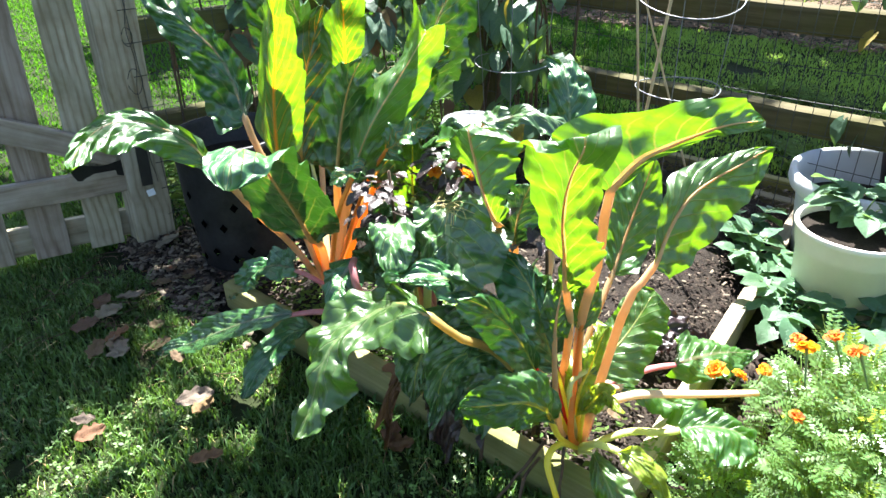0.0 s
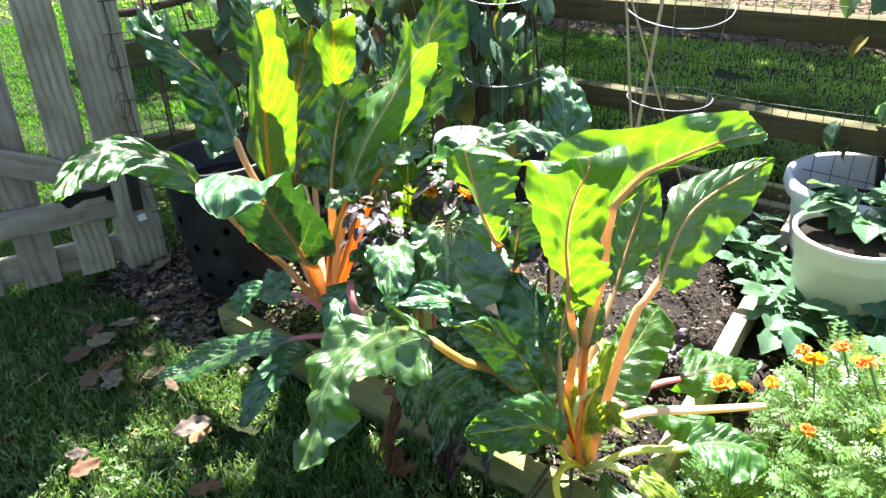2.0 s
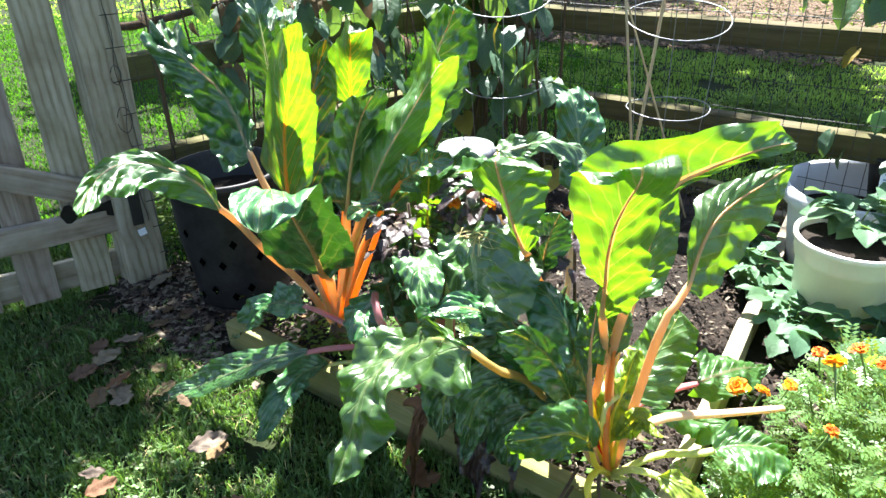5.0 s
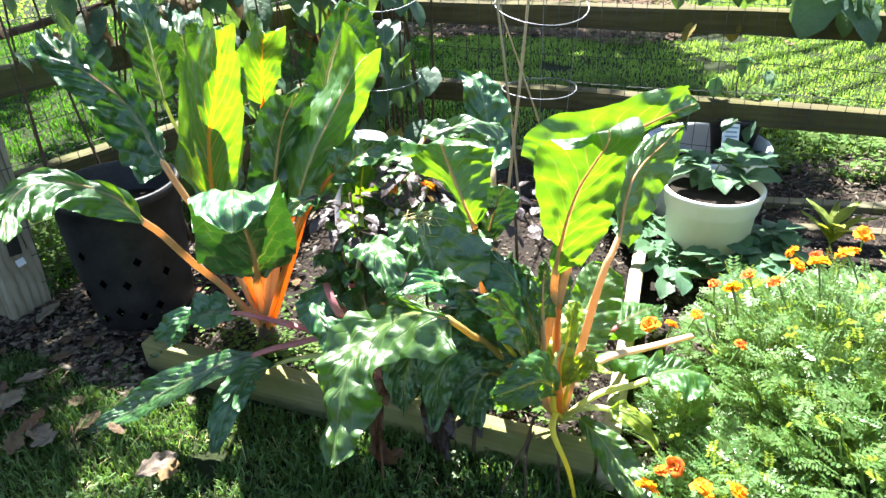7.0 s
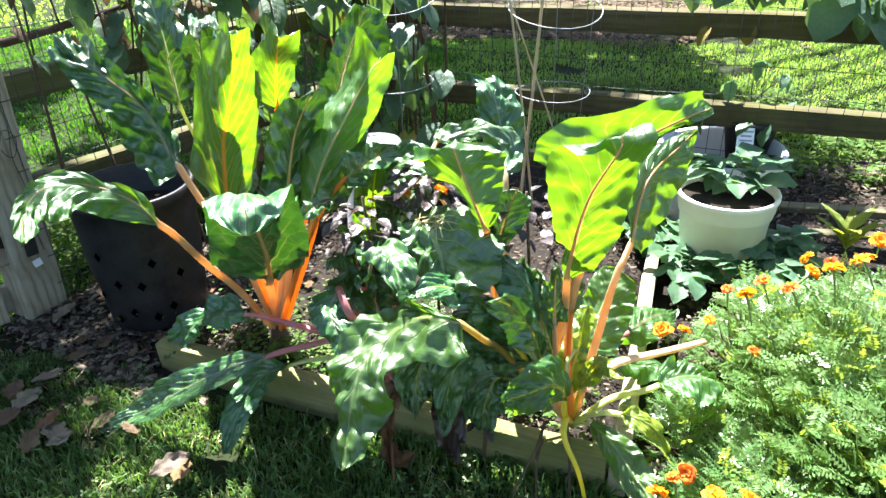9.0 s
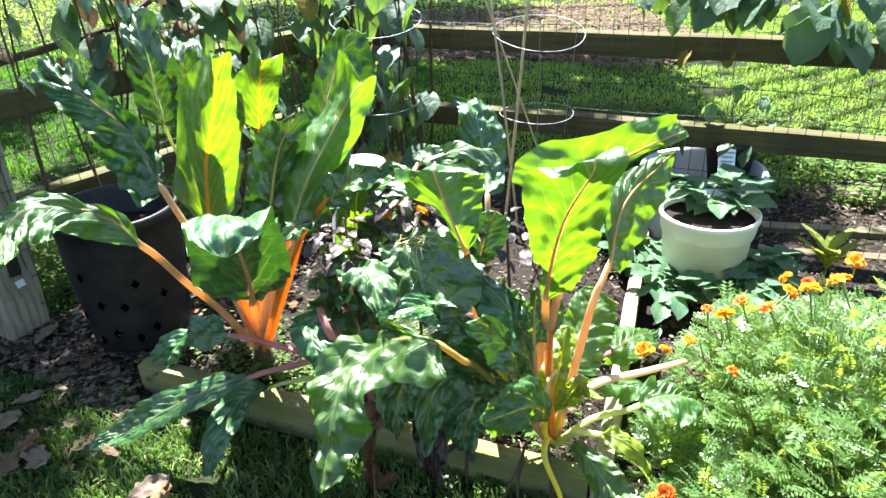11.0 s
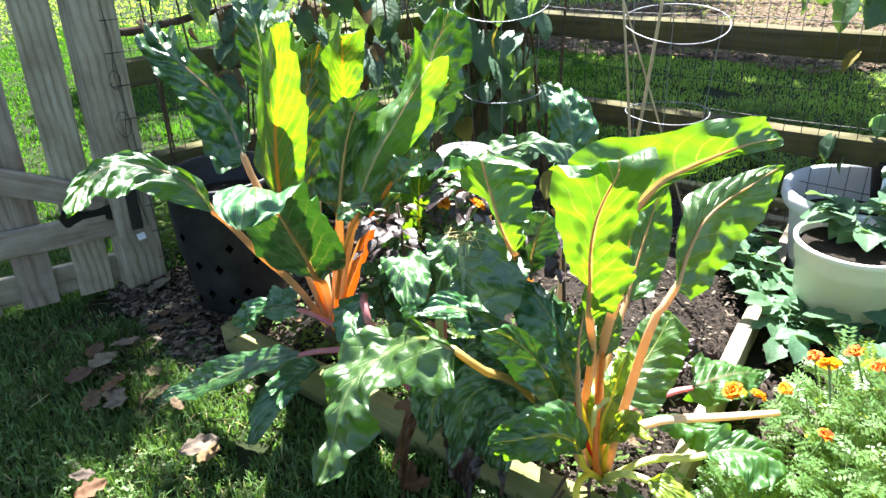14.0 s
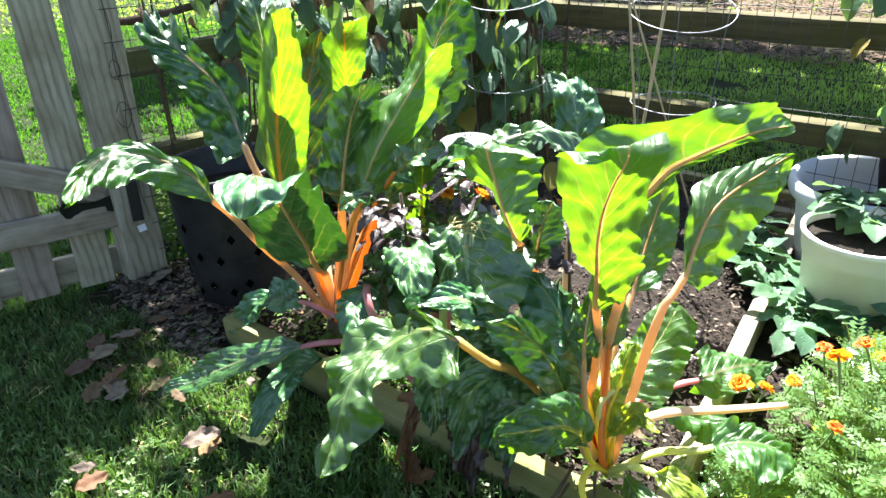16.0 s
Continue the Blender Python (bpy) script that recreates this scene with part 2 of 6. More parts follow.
OLD_BOARD = wood_material("old_board_wood", (0.045, 0.036, 0.026), (0.09, 0.075, 0.055), (0.15, 0.125, 0.09), 0.1, green=0.4)
BED_WOOD_PALE = wood_material("sunbleached_timber_wood", (0.17, 0.135, 0.095), (0.30, 0.25, 0.18), (0.40, 0.34, 0.26), 0.12)
BLACK_PLASTIC = plain_material("black_plastic", (0.006, 0.0062, 0.007), (0.026, 0.026, 0.028), 0.5, 0.3, 11.0, 0.4, 0.006)
HOLE = plain_material("dark_hole", (0.002, 0.002, 0.002), (0.004, 0.004, 0.004), 1.0, 0.0, 9.0, 0)
WHITE_PLASTIC = plain_material("cream_plastic", (0.74, 0.71, 0.61), (0.82, 0.79, 0.70), 0.42, 0.45, 5.0, 0.05)
LILAC_PLASTIC = plain_material("grey_lilac_plastic", (0.56, 0.57, 0.60), (0.66, 0.67, 0.70), 0.45, 0.4, 5.0, 0.05)
GREY_PLASTIC = plain_material("weathered_grey_plastic", (0.13, 0.14, 0.155), (0.18, 0.19, 0.205), 0.5, 0.3, 5.0, 0.05)
IRON = plain_material("black_iron", (0.008, 0.008, 0.009), (0.018, 0.018, 0.018), 0.45, 0.5, 40.0, 0.2, 0.001)
WIRE = plain_material("galvanised_wire", (0.16, 0.17, 0.18), (0.26, 0.27, 0.28), 0.5, 0.5, 40.0, 0, metal=0.7)
MESH_WIRE = plain_material("dark_fence_wire", (0.028, 0.032, 0.028), (0.05, 0.055, 0.05), 0.6, 0.3, 40.0, 0)
BAMBOO = plain_material("bamboo_stake", (0.36, 0.27, 0.15), (0.52, 0.42, 0.26), 0.6, 0.3, 14.0, 0.2, 0.002)
TWIG = plain_material("dry_vine_stem", (0.05, 0.033, 0.022), (0.11, 0.075, 0.05), 0.85, 0.2, 20.0, 0.5, 0.003)
STEM_GREEN = plain_material("green_stem", (0.10, 0.17, 0.045), (0.17, 0.26, 0.07), 0.5, 0.4, 20.0, 0.1)
TAG_WHITE = plain_material("plant_tag", (0.70, 0.74, 0.80), (0.78, 0.82, 0.86), 0.45, 0.4, 20.0, 0)
TAG_INK = plain_material("tag_print", (0.20, 0.26, 0.36), (0.26, 0.32, 0.42), 0.5, 0.3, 20.0, 0)


def stalk_material(name, c1, c2, tcol, amount=0.42):
    """A ribbed fleshy stalk."""
    return plain_material(name, c1, c2, 0.36, 0.5, 6.0, 0.25, 0.002, (2, 2, 2), trans=(tcol, amount))


STALK_ORANGE = stalk_material("orange_stalk", (0.66, 0.22, 0.03), (0.74, 0.36, 0.10), (1.0, 0.42, 0.05), 0.48)
STALK_PEACH = stalk_material("peach_stalk", (0.52, 0.34, 0.16), (0.64, 0.47, 0.26), (0.85, 0.50, 0.20))
STALK_YELLOW = stalk_material("yellow_stalk", (0.74, 0.60, 0.04), (0.80, 0.72, 0.12), (0.9, 0.78, 0.04))
STALK_TAN = stalk_material("tan_stalk", (0.40, 0.27, 0.08), (0.50, 0.38, 0.14), (0.6, 0.42, 0.08))
STALK_PINK = stalk_material("pink_stalk", (0.52, 0.17, 0.20), (0.62, 0.34, 0.32), (0.6, 0.2, 0.16))
STALK_RED = stalk_material("red_stalk", (0.50, 0.03, 0.05), (0.62, 0.07, 0.08), (0.8, 0.05, 0.04))
STALK_CREAM = stalk_material("cream_stalk", (0.62, 0.50, 0.32), (0.70, 0.60, 0.44), (0.7, 0.5, 0.2))
STALK_PALE = stalk_material("pale_green_stalk", (0.50, 0.55, 0.20), (0.62, 0.66, 0.32), (0.6, 0.65, 0.15))


# ---- mesh helpers ----
def mesh_of(name, verts, faces, mat, uvs=None, smooth=True):
    me = bpy.data.meshes.new(name)
    me.from_pydata([tuple(v) for v in verts], [], [tuple(f) for f in faces])
    if uvs is not None:
        lay = me.uv_layers.new(name="UVMap")
        idx = np.empty(len(me.loops), dtype=np.int32)
        me.loops.foreach_get("vertex_index", idx)
        lay.data.foreach_set("uv", np.asarray(uvs, dtype=np.float32)[idx].ravel())
    if smooth:
        me.polygons.foreach_set("use_smooth", np.ones(len(me.polygons), dtype=bool))
    for m in (mat if isinstance(mat, (list, tuple)) else [mat]):
        me.materials.append(m)
    me.update()
    return me


def thing(name, label, category, at=(0, 0, 0), group="", kind=""):
    ob = new(name)
    ob.location = at
    ob.empty_display_size = 0.05
    return tagged(ob, label, category, group, kind)


def part(name, data, mat, parent, label="", at=None):
    """One mesh object under a thing or part. data: a bmesh or a mesh."""
    if isinstance(data, bmesh.types.BMesh):
        me = bpy.data.meshes.new(name)
        data.to_mesh(me)
        data.free()
        me.materials.append(mat)
    else:
        me = data
    ob = new(name, me)
    if parent is not None:
        ob.parent = parent
    if at is not None:
        ob.matrix_basis = at
    if label:
        ob["label"] = label
    return ob


def board_bm(l, w, h, bev=0.004, cuts=0, wob=0.0, seed=0):
    """A board with its length along x, centred; bevelled, slightly uneven."""
    bm = bmesh.new()
    bmesh.ops.create_cube(bm, size=1.0)
    bmesh.ops.scale(bm, vec=(l, w, h), verts=bm.verts)
    if cuts:
        long = [e for e in bm.edges if abs((e.verts[0].co - e.verts[1].co).x) > l * 0.5]
        bmesh.ops.subdivide_edges(bm, edges=long, cuts=cuts, use_grid_fill=True)
    if bev:
        sharp = [e for e in bm.edges if len(e.link_faces) == 2 and e.calc_face_angle(0) > 0.5]
        bmesh.ops.bevel(bm, geom=sharp, offset=bev, segments=2, affect="EDGES", profile=0.6)
    if wob:
        for v in bm.verts:
            v.co += noise.noise_vector(v.co * 6 + Vector((seed * 7.3, seed, 0))) * wob
    return bm


def along(p, q, roll=0.0):
    """Pose of a board whose length lies from p to q."""
    p, q = Vector(p), Vector(q)
    d = (q - p).normalized()
    y = Vector((0, 0, 1)).cross(d)
    if y.length < 1e-4:
        y = Vector((0, 1, 0))
    y.normalize()
    z = d.cross(y)
    m = Matrix((d, y, z)).transposed().to_4x4()
    return Matrix.Translation((p + q) / 2) @ m @ Matrix.Rotation(radians(roll), 4, "X")


def spline(pts, n):
    """Catmull-Rom through the points, n samples."""
    p = np.array(pts, dtype=float)
    p = np.vstack([2 * p[0] - p[1], p, 2 * p[-1] - p[-2]])
    seg = np.linalg.norm(np.diff(p[1:-1], axis=0), axis=1)
    cum = np.concatenate([[0], np.cumsum(seg)])
    out = []
    for s in np.linspace(0, cum[-1], n):
        i = min(int(np.searchsorted(cum, s, side="right")) - 1, len(seg) - 1)
        t = (s - cum[i]) / max(seg[i], 1e-9)
        a, b, c, d = p[i], p[i + 1], p[i + 2], p[i + 3]
        out.append(0.5 * (2 * b + (c - a) * t + (2 * a - 5 * b + 4 * c - d) * t * t + (3 * b - a - 3 * c + d) * t ** 3))
    return np.array(out)


def tube(pts, radii, sides=6, flat=1.0, n=None, closed=False, wide=None):
    """Verts and faces of a tapered tube along the points."""
    c = spline(pts, n or max(2, len(pts) * 4)) if n != 0 else np.array(pts, dtype=float)
    k = len(c)
    r = np.interp(np.linspace(0, 1, k), np.linspace(0, 1, len(radii)), radii)
    tan = np.gradient(c, axis=0)
    tan /= np.linalg.norm(tan, axis=1)[:, None] + 1e-12
    ref = np.array([0.0, 0.0, 1.0]) if abs(tan[:, 2]).mean() < 0.8 else np.array([0.0, 1.0, 0.0])
    verts, faces = [], []
    for i in range(k):
        s = np.cross(tan[i], ref) if wide is None else np.array(wide) - tan[i] * np.dot(wide, tan[i])
        s /= np.linalg.norm(s) + 1e-12
        u = np.cross(s, tan[i])
        for j in range(sides):
            a = 2 * math.pi * j / sides
            verts.append(c[i] + r[i] * (math.cos(a) * s + flat * math.sin(a) * u))
    for i in range(k - 1):
        for j in range(sides):
            faces.append((i * sides + j, i * sides + (j + 1) % sides, (i + 1) * sides + (j + 1) % sides, (i + 1) * sides + j))
    if not closed:
        faces.append(tuple(range(sides))[::-1])
        faces.append(tuple(range((k - 1) * sides, k * sides)))
    return verts, faces


def tubes(items):
    """Joins several (verts, faces)."""
    vs, fs = [], []
    for v, f in items:
        o = len(vs)
        vs += list(v)
        fs += [tuple(i + o for i in face) for face in f]
    return vs, fs


def lathe(profile, sides=40):
    """Verts and faces of a turned body; profile is a list of (r, z), closed by hand where wanted."""
    vs, fs = [], []
    for r, z in profile:
        for j in range(sides):
            a = 2 * math.pi * j / sides
            vs.append((r * math.cos(a), r * math.sin(a), z))
    for i in range(len(profile) - 1):
        for j in range(sides):
            fs.append((i * sides + j, i * sides + (j + 1) % sides, (i + 1) * sides + (j + 1) % sides, (i + 1) * sides + j))
    return vs, fs


def leaf(name, parent, pts, width, mat, stalk, face=(0, -0.5, 0.85), start=0.35, fold=0.15, ruffle=0.016, cup=0.0, stalk_r=0.009, seed=0, shape=0.75, label="", droop=0.0, cross=11, length=54, pucker=0.011, veins=9.0):
    """A leaf on its stalk. pts: the midrib from the base to the tip; start: where the blade begins; face: where its upper side looks;
    fold: how far the halves rise (rad), droop: how far the margins sink; ruffle: the waves of the margin."""
    folds = fold if isinstance(fold, tuple) else (fold, fold)
    under = []
    c = spline(pts, 90)
    tan = np.gradient(c, axis=0)
    tan /= np.linalg.norm(tan, axis=1)[:, None]
    up = np.array(face, dtype=float)
    up /= np.linalg.norm(up)
    i0 = int(start * 89)
    ids = np.linspace(i0, 89, length)
    verts, uvs, faces = [], [], []
    half = [0.0, 0.045, 0.085] + list(np.linspace(0.16, 1, cross - 1))
    vv = np.array([-w for w in half[:0:-1]] + half)
    prev = None
    for a, fi in enumerate(ids):
        u = a / (length - 1)
        lo = min(int(fi), 88)
        w = fi - lo
        p, t = c[lo] * (1 - w) + c[lo + 1] * w, tan[lo] * (1 - w) + tan[lo + 1] * w
        s = np.cross(t, up)
        ln = np.linalg.norm(s)
        s = s / ln if ln > 0.15 else (prev if prev is not None else np.array([1.0, 0, 0]))
        if prev is not None and s @ prev < 0:
            s = -s
        if prev is not None:
            s = 0.55 * s + 0.45 * prev
            s -= t * (s @ t) / (t @ t)
            s /= np.linalg.norm(s)
        prev = s
        nrm = np.cross(s, t)
        nrm /= np.linalg.norm(nrm)
        under.append(-nrm)
        prof = (math.sin(math.pi * min(1, (u * 0.93 + 0.05)) ** shape)) ** 0.62 if u < 0.999 else 0.06
        prof = max(prof * min(1.0, 0.22 + u / 0.13), 0.05)
        for v in vv:
            av = abs(v)
            sid = 1 if v > 0 else -1
            fold = folds[1] if v > 0 else folds[0]
            big = noise.noise(Vector((u * 3.1 + seed * 1.7, sid * 4.0, 0.3)))
            mid = noise.noise(Vector((u * 6.5 + seed * 2.3, sid * 9.0, 1.7)))
            small = noise.noise(Vector((u * 14.0 + seed * 3.9, sid * 5.0, 4.2)))
            wl = width * prof * (1 + 0.12 * big + 0.05 * mid)
            edge = av ** 2.0
            out = wl * v * math.cos(fold) * (1 - 0.18 * abs(droop) * av)
            h = wl * av * math.sin(fold) - droop * wl * av ** 1.8 + cup * wl * av * av
            h += ruffle * edge * (2.4 * big + 2.6 * mid + 0.9 * small)
            # blisters between the side veins
            ph = u * veins - av * 3.25 + (0.45 if v > 0 else 0.0)
            dome = abs(math.sin(math.pi * ph)) ** 0.6
            q = Vector(p * 30 + np.array([seed * 3.1, v * 2, 0]))
            h += pucker * (dome - 0.6) * min(1, av * 3.5) * (1 - 0.3 * av) + pucker * (1.1 * noise.noise(q) + 0.7 * noise.noise(q * 2.3)) * min(1, av * 4)
            if av < 0.06:
                h += stalk_r * 0.25 * (1 - u)
            along_shift = ruffle * 0.9 * edge * mid
            verts.append(p + s * out + nrm * h + t * along_shift)
            uvs.append((u, 0.5 + 0.5 * v))
    m = len(vv)
    for a in range(length - 1):
        for b in range(m - 1):
            faces.append((a * m + b, a * m + b + 1, (a + 1) * m + b + 1, (a + 1) * m + b))
    ob = part("leaf", mesh_of("leaf", verts, faces, mat, uvs), mat, parent, label)
    # the stalk, thick at the base, running on as the raised midrib under the blade
    k = 34
    end = i0 + int((89 - i0) * 0.9)
    xs = np.linspace(0, end, k)
    cc = c[xs.astype(int)]
    cc = np.array(cc)
    rad = [stalk_r * ((1.2 - 0.4 * min(1, x / max(i0, 4))) if x <= i0 else 0.8 - 0.66 * ((x - i0) / (end - i0)) ** 0.6) for x in xs]
    for i, x in enumerate(xs):
        if x > i0 - 4:
            g = min(int(max(0, x - i0) / (89 - i0) * (length - 1)), length - 1)
            cc[i] = cc[i] + under[g] * rad[i] * 1.0 * min(1, (x - i0 + 4) / 6)
    tv, tf = tube(cc, rad, 10, 0.75, n=0)
    part("stalk", mesh_of("stalk", tv, tf, stalk), stalk, ob)
    return ob


def broad_leaf(plant, base, stalk_pts, rows, kind, stalk, stalk_r=.009, seed=0, ruffle=.011, pucker=.0075, belly=.0, wave=.004, rib=None, ridge=.75, roll=(0, 0), unroll=None, length=84, cross=13, veins=9.0):
    """A broad leaf. rows from the foot of the blade to its tip: place of the midrib, half width on both sides, heading and rise of the
    line across the blade (degrees), and how far both halves fold up from it (degrees). belly: how far the halves bulge;
    roll: how far each half rolls up beyond that (degrees), up to
    the share unroll of the length."""
    mat = kind[rib or stalk.name.split("_")[0]]
    mids = np.array([r[:3] for r in rows]) - np.array(base)
    foot = [np.zeros(3)] + [np.array(p) - np.array(base) for p in stalk_pts]
    path = spline(np.vstack([foot, mids]), 120)
    seg = np.linalg.norm(np.diff(mids, axis=0), axis=1)
    knots = np.concatenate([[0], np.cumsum(seg)]) / seg.sum()
    side = np.array([(math.cos(radians(r[5])) * math.cos(radians(r[6])), math.sin(radians(r[5])) * math.cos(radians(r[6])), math.sin(radians(r[6]))) for r in rows])
    for i in range(1, len(side)):
        if side[i] @ side[i - 1] < -.2:
            side[i] = side[i - 1]
    mid = spline(mids, length)
    tan = np.gradient(mid, axis=0)
    tan /= np.linalg.norm(tan, axis=1)[:, None] + 1e-9
    us = np.linspace(0, 1, length)
    across = np.stack([np.interp(us, knots, side[:, i]) for i in range(3)], 1)
    wid = np.stack([np.interp(us, knots, [r[3 + i] for r in rows]) for i in range(2)], 1)
    fold = np.radians(np.interp(us, knots, [r[7] for r in rows]))
    for _ in range(4):
        across[1:-1] = .5 * across[1:-1] + .25 * (across[:-2] + across[2:])
        wid[1:-1] = .5 * wid[1:-1] + .25 * (wid[:-2] + wid[2:])
        fold[1:-1] = .5 * fold[1:-1] + .25 * (fold[:-2] + fold[2:])
    half = [0.0, 0.05, 0.1] + list(np.linspace(.19, 1, cross - 1))
    vv = [-w for w in half[:0:-1]] + half
    verts, uvs, under = [], [], []
    for a, u in enumerate(us):
        s, t = across[a], tan[a]
        s /= np.linalg.norm(s) + 1e-9
        nrm = np.cross(s, t)
        nrm /= np.linalg.norm(nrm) + 1e-9
        under.append(-nrm)
        ends = min(1.0, .30 + u / .10) * math.sqrt(max(.02, 1 - max(0, (u - .90) / .101) ** 2))
        for v in vv:
            av, sid = abs(v), (1 if v > 0 else -1)
            big = noise.noise(Vector((u * 3.3 + seed * 1.7, sid * 4.0, .3)))
            mdm = noise.noise(Vector((u * 7.5 + seed * 2.3, sid * 9.0, 1.7)))
            fine = noise.noise(Vector((u * 19.0 + seed * 3.9, sid * 5.0, 4.2)))
            w = wid[a][1 if v > 0 else 0] * ends * (1 + .07 * mdm + .015 * fine)
            bend = fold[a] + radians(roll[1 if v > 0 else 0]) * min(1, .35 + av) * (1 if unroll is None else max(0, min(1, (unroll + .15 - u) / .15)))
            w /= max(.5, math.cos(bend) / math.cos(fold[a]))
            h = w * av * math.sin(bend) + belly * w * math.sin(math.pi * av)
            edge = av ** 2.2
            h += ruffle * edge * (1.6 * big + 2.0 * mdm + .5 * fine) * min(1, w / .04)
            h += wave * min(1, av * 1.6) * (1.5 * noise.noise(Vector((u * 11 - av * 2.2 + seed * 5.3, sid * 3.0, 8.1))) + .8 * noise.noise(Vector((u * 23 - av * 3 + seed, sid * 7.0, 2.6))))
            # cushions between the side veins, and blisters on them
            ph = u * veins - av * 2.6 + (.45 if v > 0 else 0.0) + .5 * big
            dome = abs(math.sin(math.pi * ph)) ** .7
            q = Vector(mid[a] * 22 + s * (v * w * 22) + np.array([seed * 3.1, 0, 0]))
            calm = min(1, av * 3.0)
            h += pucker * ((dome - .6) * (.45 - .2 * av) * (1 + 1.5 * noise.noise(q * .7)) + 1.9 * noise.noise(q) + .75 * noise.noise(q * 2.1)) * calm
            verts.append(mid[a] + s * (v * w * math.cos(bend)) + nrm * h + t * (ruffle * edge * (.7 * mdm + .2 * fine)))
            uvs.append((u, .5 + .5 * v))
    m = len(vv)
    faces = [(a * m + b, a * m + b + 1, (a + 1) * m + b + 1, (a + 1) * m + b) for a in range(length - 1) for b in range(m - 1)]
    ob = part("leaf", mesh_of("leaf", verts, faces, mat, uvs), mat, plant)
    # fleshy stalk, broad at its foot, running on as the raised midrib under the blade
    n0 = int(np.argmin(np.linalg.norm(path - mids[0], axis=1)))
    lower = path[np.linspace(0, n0, 14).astype(int)]
    ids = np.linspace(1, int((length - 1) * .93), 22).astype(int)
    cc, rad = [p for p in lower], [stalk_r * (1.12 - .22 * i / 13) for i in range(14)]
    for i in ids:
        r = stalk_r * (.80 - .68 * (i / (length - 1)) ** .5) * (ridge + (1 - ridge) * max(0, 1 - i / 9))
        rad.append(r)
        cc.append(mid[i] + under[i] * r * .9 * min(1, i / 6))
    tv, tf = tube(np.array(cc), rad, 10, .62, n=0, wide=across[0])
    part("stalk", mesh_of("stalk", tv, tf, stalk), stalk, ob)
    return ob


# ---- ground ----
def ground_height(x, y):
    """Nearly level, rising a little behind the fence."""
    return 0.012 * noise.noise(Vector((x * 1.7, y * 1.7, 0))) + 0.10 * min(1, max(0, (y - 3.2) / 2.0))


def build_ground():
    xs = np.concatenate([[-400, -60, -15, -7], np.linspace(-4, 5, 61), [8, 16, 60, 400]])
    ys = np.concatenate([[-400, -60, -12, -3], np.linspace(-1, 7, 55), [9, 16, 60, 400]])
    vs = [(x, y, ground_height(x, y) if abs(x) < 20 and abs(y) < 20 else (0.1 if y > 0 else 0)) for y in ys for x in xs]
    n = len(xs)
    fs = [(j * n + i, j * n + i + 1, (j + 1) * n + i + 1, (j + 1) * n + i) for j in range(len(ys) - 1) for i in range(n - 1)]
    ob = new("ground", mesh_of("ground", vs, fs, LAWN))
    tagged(ob, "shaded lawn soil with sparse short grass", "ground", kind="structure")


build_ground()

# the raised bed's outline
BED_C, BED_L = Vector((0.52, 1.44, 0)), Vector((-0.56, 2.08, 0))      # near corner, far left corner
BED_U = (BED_L - BED_C).normalized()
BED_V = Vector((0.46, 0.89, 0)).normalized()
BED_DEEP = 1.75


def in_bed(x, y):
    d = Vector((x, y, 0)) - BED_C
    a, b = d.dot(BED_U), d.dot(BED_V)
    return 0 < a < 1.3 and 0 < b < BED_DEEP


def patch(name, corners, z, mat, label, amp=0.01, n=26):
    a, b, c, d = [Vector((*p, 0)) for p in corners]
    vs, fs = [], []
    for j in range(n + 1):
        for i in range(n + 1):
            u, v = i / n, j / n
            p = a * (1 - u) * (1 - v) + b * u * (1 - v) + c * u * v + d * (1 - u) * v
            edge = min(1, min(u, 1 - u, v, 1 - v) * 8)
            vs.append((p.x, p.y, z * (0.35 + 0.65 * edge) + amp * noise.noise(p * 9) * edge + amp * 0.5 * noise.noise(p * 31) * edge))
    for j in range(n):
        for i in range(n):
            fs.append((j * (n + 1) + i, j * (n + 1) + i + 1, (j + 1) * (n + 1) + i + 1, (j + 1) * (n + 1) + i))
    ob = new(name, mesh_of(name, vs, fs, mat))
    return tagged(ob, label, "soil", kind="structure")


# soil inside the bed and mulch to its right and behind
bc = BED_C
patch("bed_soil", [tuple((bc + BED_U * a + BED_V * b).xy) for a, b in ((0.02, 0.02), (1.2, 0.02), (1.2, BED_DEEP), (0.02, BED_DEEP))], 0.07, SOIL, "dark crumbly soil filling the raised bed", 0.02)
patch("mulch", [(0.56, 1.36), (2.6, 0.5), (2.9, 2.2), (1.30, 3.05)], 0.03, SOIL, "dark bark mulch round the pots", 0.012)
patch("bare_soil", [(-1.15, 2.2), (-0.62, 1.95), (0.2, 3.3), (-0.75, 3.0)], 0.025, SOIL, "bare dark soil with litter under the fence", 0.014)


# ---- raised bed timbers ----
def timber(p, q, w, h, z, mat, label, seed, joint=0):
    p, q = Vector((*p, 0)) if len(p) == 2 else Vector(p), Vector((*q, 0)) if len(q) == 2 else Vector(q)
    if not joint:
        ob = part("bed_timber", board_bm((q - p).length, w, h, 0.006, 10, 0.003, seed), mat, None, at=along((p.x, p.y, z + h / 2), (q.x, q.y, z + h / 2)))
        return tagged(ob, label, "timber", "raised bed timbers")
    # two boards butted end to end, one a little lower
    th = thing("bed_timber", label, "timber", (p.x, p.y, 0), "raised bed timbers")
    m = (q - p) * joint
    gap = (q - p).normalized() * 0.003
    for k, (a, b) in enumerate(((Vector((0, 0, 0)), m - gap), (m + gap, q - p))):
        zz = z + h / 2 - 0.008 * k
        part("board", board_bm((b - a).length, w, h, 0.006, 10, 0.003, seed + 10 * k), mat, th, at=along((a.x, a.y, zz), (b.x, b.y, zz)))
    return th


